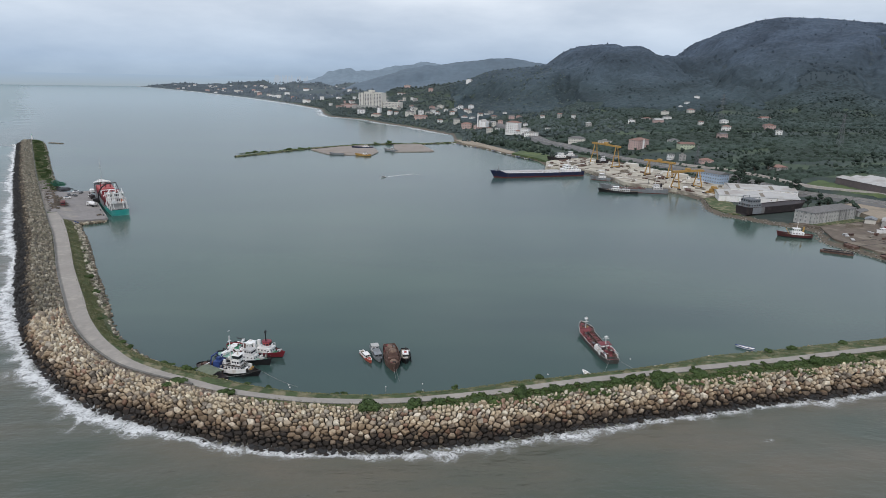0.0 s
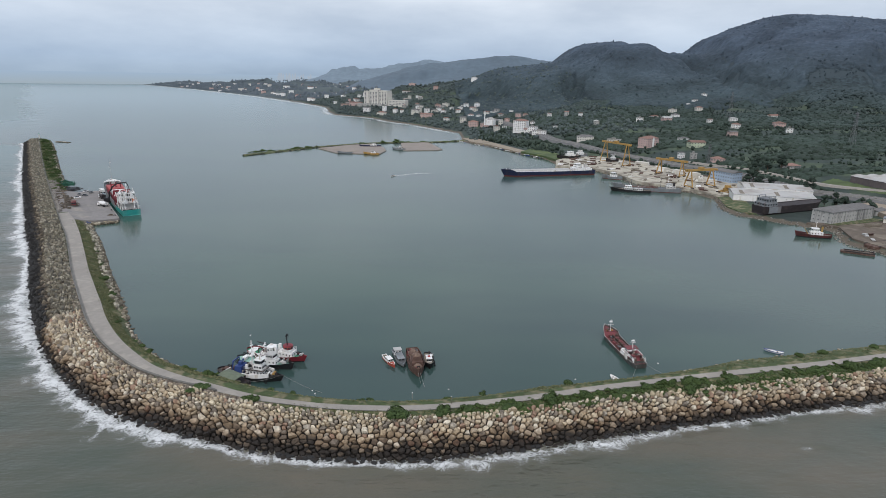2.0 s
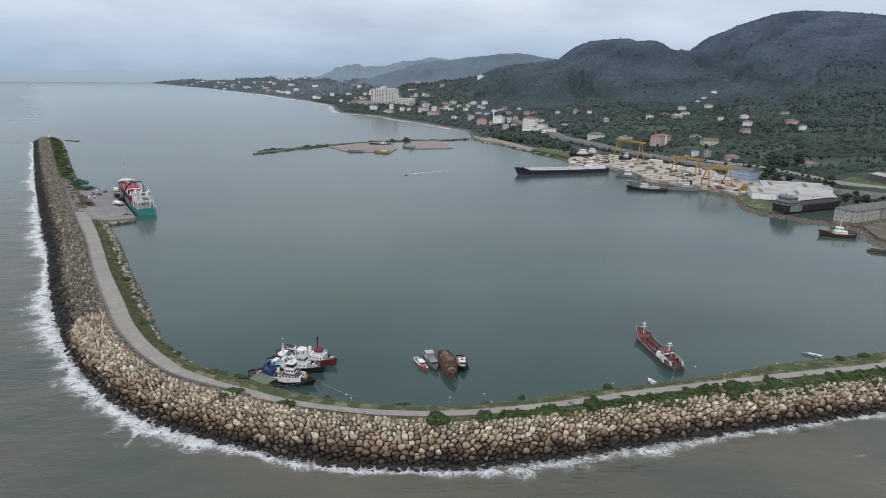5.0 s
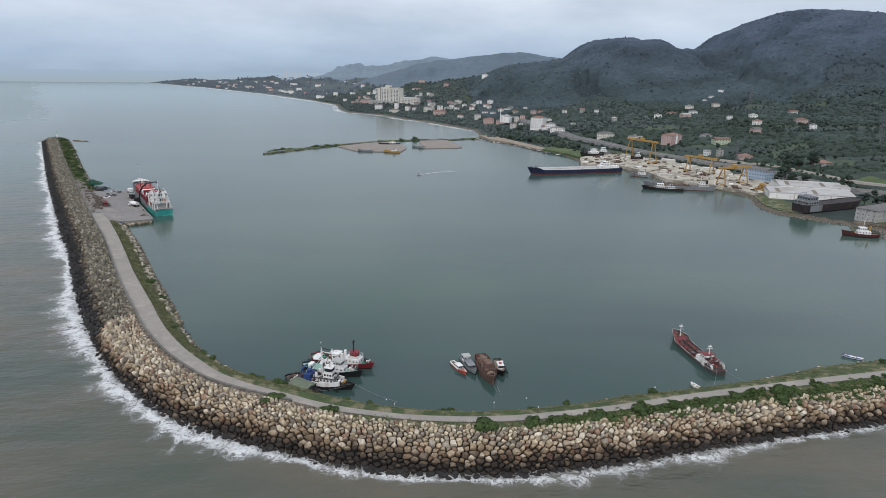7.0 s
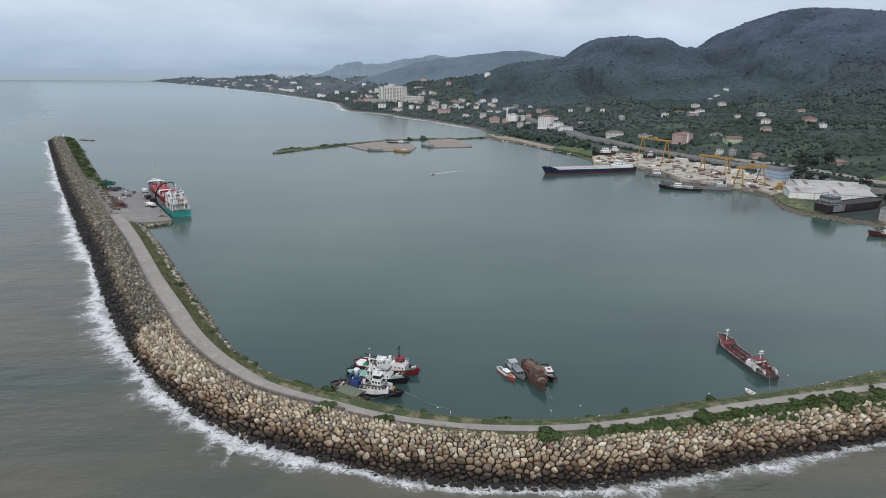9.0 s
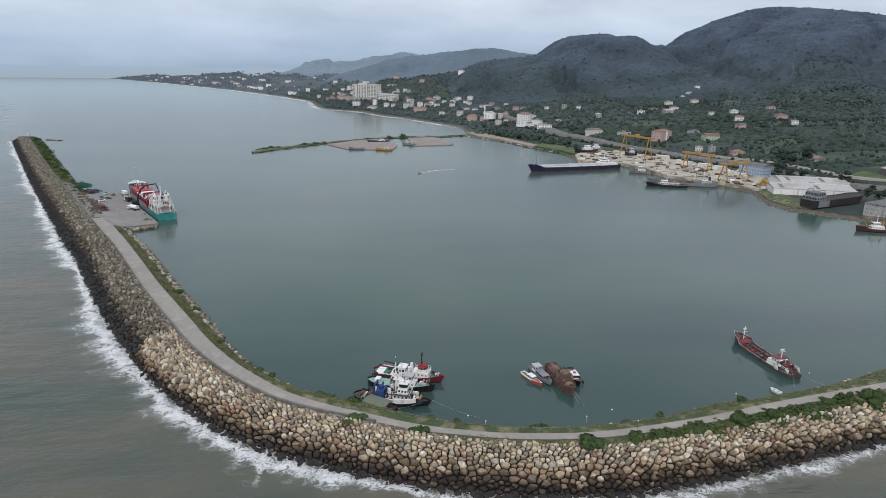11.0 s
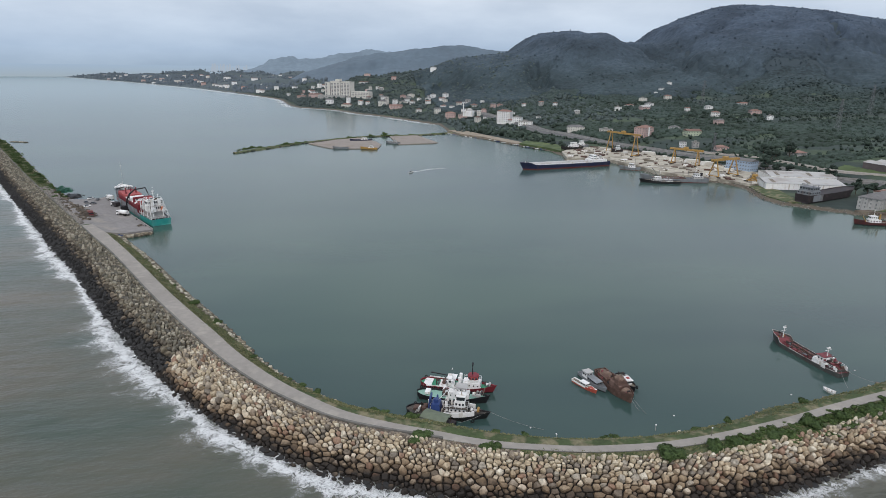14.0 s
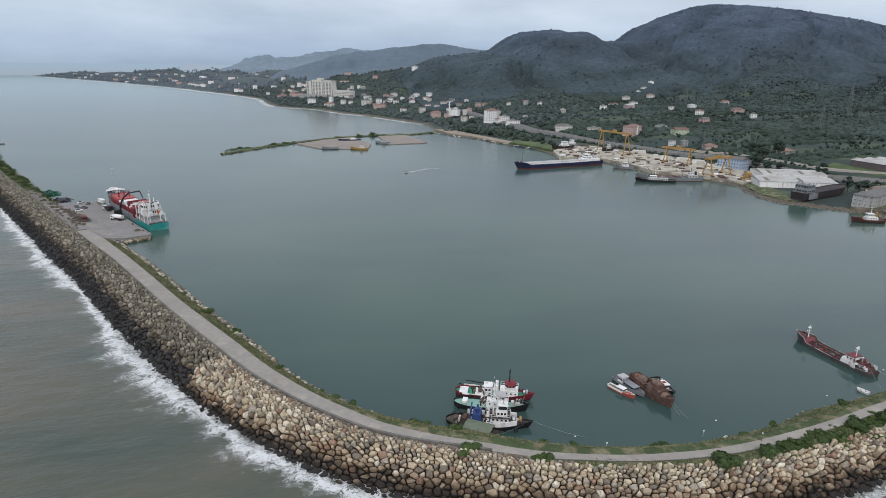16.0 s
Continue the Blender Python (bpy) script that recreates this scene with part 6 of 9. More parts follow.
RUST_PALE = mat("pale_rust", (0.17, 0.115, 0.085), 0.9, var=0.35, scale=1.2, second=(0.09, 0.055, 0.045), amount=0.45, second_scale=0.6, bump=0.05)
part("cargo_heap", Shape().dome(-5.2, 0, 1.4, 2.0, 1.7, 9).dome(-7.4, 0.2, 1.4, 1.5, 1.3, 8), RUST_PALE, v)
part("covered_gear", Shape().dome(5.2, 0, 2.0, 1.5, 1.3, 9).dome(1.4, 0, 4.4, 1.5, 0.7, 8), RUST_PALE, v)
deck_gear(v, -8, 6, 3.6, 1.5, 44, 8, True)
part("anchor_winch", Shape().tube((5.2, -0.8, 2.4), (5.2, 0.8, 2.4), 0.4).box(5.8, 6.4, -0.5, 0.5, 2.2, 3.0).tube((0.6, 0, 4.4), (0.6, 0, 6.2), 0.1), RUST_DARK, v)
m, L = between((-24.6, 182.6), (-21.2, 171.0))
v = thing("launch", m, "grey motor launch with long flat cabin roof", "boat", "moored derelicts")
hull(v, L, 2.9, 0.8, 0.35, GREY_HULL, STEEL, BLACK, rise=(0.6, 0.1), transom=0.85, bow=0.35)
deckhouse(v, -1.8, 2.6, 2.0, 0.85, 1.8, STEEL, 4, 2, (0.6, 0.35), "cabin", roof=GREY_HULL)
deckhouse(v, -4.0, -2.0, 2.2, 0.85, 2.7, WHITE, 2, 2, (0.6, 0.5), "wheelhouse", roof=SHEET)
m, L = between((-28.2, 179.2), (-24.0, 171.0))
v = thing("launch", m, "small white motorboat with orange-red bow", "boat", "moored derelicts")
hull(v, L, 1.8, 0.6, 0.3, WHITE, WOOD, BOAT_RED, rise=(0.5, 0.1), transom=0.8, bow=0.4, boot=0.4, sections=[(0.6, 1.0, BOAT_RED, "orange-red bow")])
part("fore_deck", Shape().prism([(1.6, -0.7), (3.6, -0.35), (4.2, 0), (3.6, 0.35), (1.6, 0.7)], 0.7, 1.02), BOAT_RED, v, "orange-red fore deck")
deckhouse(v, -1.4, 0.8, 1.4, 0.6, 1.6, SHEET, 2, 2, (0.5, 0.35), "cabin", roof=WHITE)
m, L = between((-13.8, 179.8), (-12.9, 170.2))
v = thing("launch", m, "small black launch with white cabin and tyre fenders", "boat", "moored derelicts")
hull(v, L, 3.2, 0.9, 0.4, BLACK, WOOD, BLACK, rise=(0.8, 0.2), transom=0.7, bow=0.4)
deckhouse(v, -1.0, 1.6, 1.6, 0.9, 2.3, WHITE, 3, 3, (0.5, 0.5), "cabin", roof=WHITE)
deck_gear(v, -4.0, -1.2, 1.8, 1.0, 6, 61)
part("roof_box", Shape().box(-0.2, 0.6, -0.4, 0.4, 2.44, 2.7), HATCH_RED, v)
tyres(v, L, 3.2, 0.7, 4, -0.35, 0.3)

# small tanker at anchor
m, L = between((55.1, 172.2), (51.4, 200.8))
v = thing("tanker", Matrix.Translation((0, 0, -0.4)) @ m, "small grey tanker with dark red deck and white bridge", "ship")
sheer = hull(v, L, 5.6, 1.25, 0.45, TANKER_GREY, DECK_RED, BLACK, rise=(0.7, 0.3), transom=0.72, bow=0.22, fore=1.2, fore_len=0.17, cap=TANKER_RIM)
deck_gear(v, -4.5, 8.2, 4.2, 1.3, 26, 9, True)
deck_gear(v, -12.6, -9, 3.6, 2.4, 10, 10)
deck_gear(v, 9.5, 12.2, 2.2, 2.4, 8, 11, True)
part("poop_deck", Shape().box(-13.2, -5.4, -2.3, 2.3, 1.3, 2.3, 0.1, 0.1), TANKER_GREY, v)
part("poop_top", Shape().box(-13.0, -5.5, -2.2, 2.2, 2.3, 2.36), DECK_RED, v)
deckhouse(v, -8.4, -5.9, 3.8, 2.36, 4.3, WHITE, 2, 4, (0.5, 0.5), "bridge", roof=DECK_RED, back=2)
part("bridge_wing", Shape().box(-6.4, -5.3, -2.7, 2.7, 2.36, 3.5, 0.05, 0.05), WHITE, v, "white bridge front")
part("poop_bulwark", Shape().box(-10.2, -5.0, -2.78, -2.62, 1.5, 3.0, 0.3, 0).box(-10.2, -5.0, 2.62, 2.78, 1.5, 3.0, 0.3, 0).box(-13.6, -12.4, -2.1, -1.9, 2.0, 3.1).box(-13.6, -12.4, 1.9, 2.1, 2.0, 3.1), WHITE, v, "white painted bulwark plates")
part("fore_bulkhead", Shape().box(9.2, 9.5, -2.2, 2.2, 1.4, 2.9), DARK_RED, v, "dark red forecastle bulkhead")
part("fore_pump", Shape().box(9.9, 10.5, 0.6, 1.3, 2.4, 3.2, 0.1, 0.1).tube((10.2, -0.9, 2.4), (10.2, -0.9, 3.3), 0.35), YELLOW, v, "yellow pump")
for i in range(9):
    part("deck_rib", Shape().box(-4.6 + i * 1.55, -4.4 + i * 1.55, -2.45, 2.45, 1.28, 1.5), RUST, v)
part("boat_deck", Shape().box(-11.6, -8.3, -1.9, 1.9, 3.5, 3.62), DECK_RED, v)
deck_gear(v, -11.4, -8.6, 3.0, 3.6, 12, 55)
part("engine_casing", Shape().box(-11.4, -9.0, -1.3, 1.3, 2.36, 3.5, 0.1, 0.1).tube((-10.4, 0, 3.4), (-10.4, 0, 4.9), 0.5), DECK_RED, v)
mast(v, -7.8, 0, 4.4, 7.6, WHITE, 0.16)
mast(v, 9.6, 0, 2.2, 7.4, WHITE, 0.16)
sh = Shape().tube((-5.0, 0.3, 1.7), (8.6, 0.3, 1.9), 0.12).tube((-5.0, -0.2, 1.7), (8.6, -0.2, 1.9), 0.1)
part("cargo_pipes", sh, RUST_DARK, v)
for i in range(6):
    part("tank_hatch", Shape().box(-4.2 + i * 2.2, -2.9 + i * 2.2, 0.6, 1.7, 1.3, 1.75).tube((-3.4 + i * 2.2, -1.2, 1.3), (-3.4 + i * 2.2, -1.2, 2.0), 0.4), DECK_RED, v)
part("catwalk", Shape().box(-5.2, 9.0, -0.55, -0.3, 1.3, 2.2).box(-5.2, 9.0, 0.55, 0.8, 1.9, 2.0), RUST, v)
part("windlass", Shape().box(10.6, 11.6, -0.8, 0.8, 2.4, 3.1).tube((11.1, -1.2, 2.8), (11.1, 1.2, 2.8), 0.35), DECK_RED, v)
for y_ in (-1.1, 1.1):
    part("stern_winch", Shape().box(-13.0, -12.2, y_ - 0.5, y_ + 0.5, 2.36, 3.0, 0.1, 0.1), RUST, v, "rusty stern winch")
part("lifeboat", Shape().dome(-9.8, 1.9, 2.7, 0.6, 0.6).dome(-9.8, -1.9, 2.7, 0.6, 0.6), WHITE, v)
railing(v, [(-13.0, -2.2), (-5.6, -2.2)], 2.36)
railing(v, [(-13.0, 2.2), (-5.6, 2.2)], 2.36)

# coaster alongside the quay
m, L = between((-204.5, 378.5), (-248.0, 440.8))
L = 98.3
v = thing("cargo_ship", m @ pose(0, 0, 1.4, 0, -2, 0) @ Matrix.Diagonal((0.773, 0.93, 1.3, 1)), "teal-hulled coaster with white stern house and red hatches at the quay", "ship")
hull(v, L, 13.4, 1.9, 0.8, GREY_HULL, STEEL, TEAL, rise=(2.0, 0.2), draft=3, transom=0.86, bow=0.15, rake=0.05, fore=2.9, fore_len=0.13, boot=0.5,
     sections=[(0.0, 0.24, TEAL, "teal painted stern")], band=(0.9, 0.45, WHITE))
deck_gear(v, -46, -39, 10, 2.0, 26, 12)
deck_gear(v, -27, -23, 9, 5.4, 16, 13)
deck_gear(v, -33, -27, 8, 7.74, 16, 16)
deck_gear(v, -38, -34, 7, 9.94, 10, 17)
deck_gear(v, -18, -4, 9, 6.0, 12, 14)
deck_gear(v, 35, 42, 6, 6.6, 12, 15)
part("side_plating", Shape().box(-20, 28, -6.66, -6.5, 1.4, 4.0).box(-20, 28, 6.5, 6.66, 1.4, 4.0), GREY_HULL, v, "grey faded plating amidships")
part("coaming", Shape().box(-19, 33, -5.4, 5.4, 1.8, 5.4), RED, v, "red hatch coaming")
for i, (a_, b_, p_) in enumerate([(13.5, 32.5, HATCH_RED), (5, 13.2, WHITE), (-3, 4.7, SHEET), (-12, -3.3, WHITE), (-18.6, -12.3, RED)]):
    part("hatch_cover", Shape().box(a_, b_, -5.3, 5.3, 5.4, 6.0 + (0.5 if i == 0 else 0), 0.1, 0.1), p_, v, ["red hatch cover", "white hatch cover", "grey hatch cover", "white hatch cover", "red hatch cover"][i])
part("gantry_lift", Shape().box(-9.4, -7.6, -5.6, -4.4, 5.0, 7.8).box(-9.4, -7.6, 4.4, 5.6, 5.0, 7.8).box(-9.2, -7.8, -5.6, 5.6, 7.4, 8.2), RED, v, "red hatch gantry")
part("aft_house", Shape().box(-42.0, -24.0, -3.6, 3.6, 1.8, 5.2, 0.1, 0.1), SHEET, v)
part("poop_deck", Shape().box(-43.0, -23.5, -5.4, 5.4, 5.2, 5.4), SHEET, v, "pale worn boat deck")
deckhouse(v, -41, -27, 6.4, 5.4, 7.6, WHITE, 6, 5, (0.8, 0.9), back=5)
part("bridge_deck", Shape().box(-41.5, -26.5, -4.6, 4.6, 7.6, 7.74), SHEET, v)
deckhouse(v, -38.5, -33.5, 9.4, 7.74, 9.8, WHITE, 4, 8, (0.95, 1.0), "bridge", roof=WHITE, back=7)
railing(v, [(-41, -4.5), (-26.6, -4.5), (-26.6, 4.5), (-41, 4.5), (-41, -4.5)], 7.74)
part("ladder_frame", Shape().beam((-44.6, -3.0, 3.0), (-41.2, -3.0, 7.6), 0.4).beam((-44.6, 3.0, 3.0), (-41.2, 3.0, 7.6), 0.4).beam((-25, 4, 5.4), (-25, 4, 8.8), 0.25).beam((-25, -4, 5.4), (-25, -4, 8.8), 0.25), WHITE, v)
part("funnel", Shape().box(-41.2, -39.0, -3.0, -1.3, 7.6, 11.0, 0.3, 0.2).box(-41.2, -39.0, 1.3, 3.0, 7.6, 11.0, 0.3, 0.2), WHITE, v)
part("funnel_top", Shape().box(-40.8, -39.4, -2.7, -1.6, 11.0, 11.4).box(-40.8, -39.4, 1.6, 2.7, 11.0, 11.4), STEEL, v)
mast(v, -36, 0, 9.9, 14.6, WHITE, 0.3, 3)
mast(v, 41, 0, 7.0, 20.5, SHEET, 0.11, 1)
part("rescue_boat", Shape().box(-43.6, -40.4, -3.8, -2.2, 6.0, 7.3, 0.5, 0.4), ORANGE, v, "orange free-fall lifeboat")
part("stern_cranes", Shape().tube((-42, 4.4, 5.6), (-42, 4.4, 10.0), 0.3).beam((-42, 4.4, 10.0), (-37.5, 4.4, 11.6), 0.4).tube((-27, -5.0, 5.6), (-27, -5.0, 11), 0.3), WHITE, v)
for y_ in (-6.0, 6.0):
    railing(v, [(-47.0, y_), (-23, y_)], 2.7, 1.3)
railing(v, [(-47.0, -6), (-47.0, 6)], 2.7, 1.3)
railing(v, [(-43.8, -5.2), (-24, -5.2)], 5.6, 1.1)
railing(v, [(-43.8, 5.2), (-24, 5.2)], 5.6, 1.1)
railing(v, [(-38.4, -4.6), (-33.6, -4.6), (-33.6, 4.6), (-38.4, 4.6)], 9.94, 0.8)
for x_, y_, h_ in [(-46, -5, 6.0), (-46, 5, 6.0), (-40, -5.4, 7.5), (-40, 5.4, 7.5), (-31, -5.6, 8.5), (-31, 5.6, 8.5), (-23.5, -5, 8), (-23.5, 5, 8)]:
    part("king_post", Shape().tube((x_, y_, 1.9), (x_, y_, h_), 0.24).beam((x_, y_, h_), (x_ + 2.2, y_ * 0.6, h_ + 0.6), 0.26), WHITE, v)
part("stern_door", Shape().box(-48.6, -47.8, -1.2, 1.2, 1.2, 3.0), BLACK, v)
part("breakwater_plate", Shape().box(33.2, 34.0, -5.4, 5.4, 3.2, 6.6, 0.1, 0.6), RED, v)
part("fore_house", Shape().box(37.0, 39.5, -2.0, 2.0, 5.6, 6.9, 0.2, 0.2), SHEET, v)
part("whaleback", Shape().prism([(40.6, -6.0), (43.6, -5.0), (46.4, -3.2), (48.6, -0.7), (48.6, 0.7), (46.4, 3.2), (43.6, 5.0), (40.6, 6.0), (41.8, 3.0), (42.2, 0.0), (41.8, -3.0)], 7.0, 7.35), WHITE, v, "white turtleback over the bow")
for y_ in (-3.2, 0.0, 3.2):
    part("hold_post", Shape().box(19.6, 20.4, y_ - 0.35, y_ + 0.35, 6.4, 9.2, 0.1, 0.1), RED, v, "dark red upright on the fore hatch")
part("rail_strip", Shape().box(-22, 34, -6.5, -6.2, 2.4, 3.5).box(-22, 34, 6.2, 6.5, 2.4, 3.5), RED, v, "dark red deck rail")
part("panel_stack", Shape().box(-17.5, -13.2, -4.6, 0.4, 6.0, 8.4, 0.1, 0.1).box(-19.2, -17.8, 0.8, 4.8, 6.0, 7.6), HATCH_RED, v, "red folded hatch panels")
for x_, y_ in [(-24.5, 3.2), (-26, -3.4), (-30, 4.8), (-33.4, -4.8), (-38.6, 4.4), (-41.6, -4.4), (-44.2, 3.4), (-44.6, -3.0)]:
    part("davit", Shape().tube((x_, y_, 5.4), (x_, y_, 9.6), 0.2).beam((x_, y_, 9.6), (x_ - 1.8, y_ * 0.7, 10.2), 0.26).box(x_ - 0.6, x_ + 0.6, y_ - 0.6, y_ + 0.6, 5.4, 6.6), WHITE, v)
part("deck_stores", Shape().box(-43.5, -41.2, 1.0, 3.4, 5.4, 7.2).box(-37.0, -34.2, 3.3, 5.2, 5.4, 7.8).box(-37.0, -34.2, -5.2, -3.3, 5.4, 7.8), WHITE, v)

# long blue cargo ship off the yard
m, L = between((148.5, 585.0), (54.6, 561.2))
v = thing("cargo_ship", m, "long navy blue cargo ship with white hatch rim and stern house", "ship")
hull(v, L, 12.6, 3.4, 0.7, NAVY, STEEL, BOOT, rise=(0.6, 0.3), draft=3, transom=0.85, bow=0.16, rake=0.04, fore=2.0, fore_len=0.09, boot=0.9)
part("coaming", Shape().box(-24, 36, -4.9, 4.9, 3.3, 5.0), WHITE, v, "white hatch coaming")
for i in range(6):
    part("hatch_cover", Shape().box(-23.6 + i * 10, -14.1 + i * 10, -4.7, 4.7, 5.0, 5.5, 0.1, 0.1), SHEET, v)
part("aft_house", Shape().box(-45, -27, -5.4, 5.4, 3.6, 6.4, 0.1, 0.1), WHITE, v)
deckhouse(v, -37, -29, 9, 6.4, 8.2, WHITE, 4, 5, (0.8, 0.7))
deckhouse(v, -34.5, -30, 7.4, 8.2, 10.2, WHITE, 3, 5, (0.8, 0.8), "bridge", roof=WHITE)
part("funnel", Shape().box(-41.5, -39.4, -1.2, 1.2, 6.4, 9.6, 0.2, 0.2), SHEET, v)
mast(v, -33, 0, 10.2, 16.5, WHITE, 0.2, 2)
deck_gear(v, -45, -38, 8, 6.4, 12, 71)
deck_gear(v, 37, 44, 6, 5.4, 8, 72)
mast(v, 40, 0, 5.2, 13.5, STEEL, 0.25, 1)

# at the yard quay
m, L = between((197.5, 488.5), (142.5, 500.5))
v = thing("cargo_ship", m, "small grey coaster moored at the shipyard quay", "ship", "ships at the yard")
hull(v, L, 8.5, 2.4, 0.7, GREY_HULL, STEEL, BOOT, rise=(1.4, 0.4), draft=2, transom=0.8, bow=0.22, fore=1.4, fore_len=0.13)
part("coaming", Shape().box(-10, 17, -3.2, 3.2, 2.4, 3.4), RUST, v)
deck_gear(v, -9, 16, 5.5, 3.4, 30, 73, True)
deckhouse(v, -24, -16, 6.0, 3.0, 5.0, SHEET, 3, 4, (0.7, 0.6))
deckhouse(v, -21, -17, 5.0, 5.0, 6.8, WHITE, 2, 4, (0.7, 0.7), "bridge", roof=SHEET)
part("funnel", Shape().box(-23.4, -22.0, -1, 1, 5.0, 7.8), RUST_DARK, v)
mast(v, -12, 0, 3.0, 12.0, STEEL, 0.2)
mast(v, -18, 0, 8, 12, WHITE, 0.2)
part("derrick", Shape().tube((12, 0, 3.6), (18, 0, 11), 0.22).tube((12, 0, 3.6), (12, 0, 9), 0.2), STEEL, v)
m, L = between((170.8, 484.0), (139.5, 494.2))
v = thing("ferry", m, "white and black passenger boat moored outside a grey coaster", "boat", "ships at the yard")
hull(v, L, 6.5, 1.4, 0.5, BLACK, WOOD, BLACK, rise=(1.4, 0.3), transom=0.85, bow=0.32)
deckhouse(v, -10, 5, 4.6, 1.5, 3.1, WHITE, 9, 3, (1.1, 0.7), "saloon", roof=SHEET)
deckhouse(v, -1, 4, 3.6, 3.24, 5.0, WHITE, 3, 4, (1.0, 0.7), "bridge_deck", roof=WHITE)
deck_gear(v, -14, -10, 4, 1.5, 10, 74)
deck_gear(v, -8, -2, 3.6, 3.2, 10, 75)
deck_gear(v, 6, 11, 3, 2.0, 10, 76)
mast(v, 0, 0, 5.9, 9.5, WHITE, 0.14)
m, L = between((168, 551), (150.5, 560.0))
v = thing("fishing_boat", m, "grey-blue fishing boat with masts at the shipyard quay", "boat", "ships at the yard")
hull(v, L, 5.6, 1.6, 0.8, GREY_HULL, WOOD, BOOT, rise=(1.6, 0.4), transom=0.7, bow=0.4)
deckhouse(v, -5, 1.5, 3.8, 1.6, 4.0, WHITE, 3, 3, (0.7, 0.6))
deckhouse(v, -3.5, 0.8, 3.4, 4.0, 6.0, SHEET, 3, 3, (0.7, 0.6), "wheelhouse", roof=WHITE)
mast(v, -4.4, 0, 4, 11, STEEL, 0.16)
mast(v, 4.5, 0, 1.8, 9.5, STEEL, 0.16)
# boats hauled out at the head of the yard
for (a, b, c, lab) in [((160, 686), (131, 674), BLACK, "black fishing boat hauled out in the yard"), ((172, 700), (150, 690), GREY_HULL, "grey fishing boat hauled out in the yard"),
                       ((196, 657), (181, 652), RUST_DARK, "dark small hull on the slip beneath a gantry")]:
    m, L = between(a, b)
    v = thing("fishing_boat", Matrix.Translation((0, 0, 3.2)) @ m, lab, "boat", "boats in the yard")
    hull(v, L, L * 0.26, 1.6, 0.8, c, WOOD, c, rise=(2.2, 0.6), transom=0.7, bow=0.4, draft=1.3)
    deckhouse(v, -L * 0.28, L * 0.08, L * 0.17, 1.6, 4.4, WHITE, 3, 3, (0.7, 0.6), roof=WHITE)
    deckhouse(v, -L * 0.2, L * 0.0, L * 0.14, 4.54, 7.2, WHITE, 3, 3, (0.7, 0.7), "wheelhouse", roof=WHITE)
    deck_gear(v, -L * 0.4, L * 0.35, L * 0.18, 1.7, 16, int(L))
    mast(v, -L * 0.1, 0, 7.2, 12 + L * 0.16, STEEL, 0.2)
    mast(v, L * 0.3, 0, 1.8, 9 + L * 0.2, STEEL, 0.2)
    part("derrick", Shape().tube((L * 0.3, 0, 3.0), (L * 0.02, 0, 9.5), 0.16), STEEL, v)
    part("cradle", Shape().box(-L * 0.3, L * 0.25, -1.4, -0.8, -1.5, 0.0).box(-L * 0.3, L * 0.25, 0.8, 1.4, -1.5, 0.0), WOOD, v)
# large unfinished hull on the slip with its grey bridge towards the water
m, L = between((215.0, 399.0), (274.0, 421.5))
v = thing("ship_hull", Matrix.Translation((0, 0, 2.6)) @ m, "dark primer-red unfinished ship hull with grey bridge on the slipway", "ship")
hull(v, L, 11.5, 4.6, 0.5, RUST_DARK, RUST_DARK, RUST_DARK, rise=(1.0, 0.3), draft=1.6, transom=0.9, bow=0.22, boot=0.5)
for y_ in (-5.85, 5.72):
    part("stern_plating", Shape().box(-L / 2 + 3.5, -L / 2 + 15, y_, y_ + 0.13, 0.6, 5.0), GREY_HULL, v, "grey primed plating")
deckhouse(v, -L / 2 + 1.5, -L / 2 + 12, 10.4, 4.6, 7.6, GREY_HULL, 4, 4, (1.2, 1.0), back=5)
deckhouse(v, -L / 2 + 3, -L / 2 + 11, 9.6, 7.6, 10.2, GREY_HULL, 3, 4, (1.2, 1.0), "bridge", roof=STEEL, back=5)
part("top_frame", Shape().beam((-L / 2 + 4, -4, 10.3), (-L / 2 + 4, -4, 12.0), 0.3).beam((-L / 2 + 4, 4, 10.3), (-L / 2 + 4, 4, 12.0), 0.3).beam((-L / 2 + 10, 4, 10.3), (-L / 2 + 10, 4, 12.0), 0.3)
     .beam((-L / 2 + 10, -4, 10.3), (-L / 2 + 10, -4, 12.0), 0.3).beam((-L / 2 + 4, -4, 12.0), (-L / 2 + 10, -4, 12.0), 0.3).beam((-L / 2 + 4, 4, 12.0), (-L / 2 + 10, 4, 12.0), 0.3), GREY_HULL, v)
for i in range(8):
    part("keel_block", Shape().box(-L / 2 + 2 + i * 7.4, -L / 2 + 3.4 + i * 7.4, -3.4, 3.4, -3.0, -1.4), WOOD, v)
# red tug off the grey block
m, L = between((230.0, 341.8), (210.0, 347.0))
v = thing("tugboat", m, "dark red tugboat with white wheelhouse moored by the shore", "tugboat")
hull(v, L, 5.6, 1.3, 0.7, DARK_RED, WOOD, BLACK, rise=(1.6, 0.4), transom=0.6, bow=0.42, boot=0.6)
deckhouse(v, -5, 2.0, 3.8, 1.4, 3.6, WHITE, 4, 3, (0.6, 0.5))
deckhouse(v, -2.6, 1.2, 3.0, 3.6, 5.6, WHITE, 3, 4, (0.6, 0.6), "wheelhouse", roof=WHITE)
mast(v, -1, 0, 5.7, 10, WHITE, 0.16)
part("derrick", Shape().tube((2.6, 0, 1.6), (5.2, 0, 5.4), 0.2).tube((-4.6, 0, 3.6), (-4.6, 0, 6.8), 0.5), YELLOW, v)
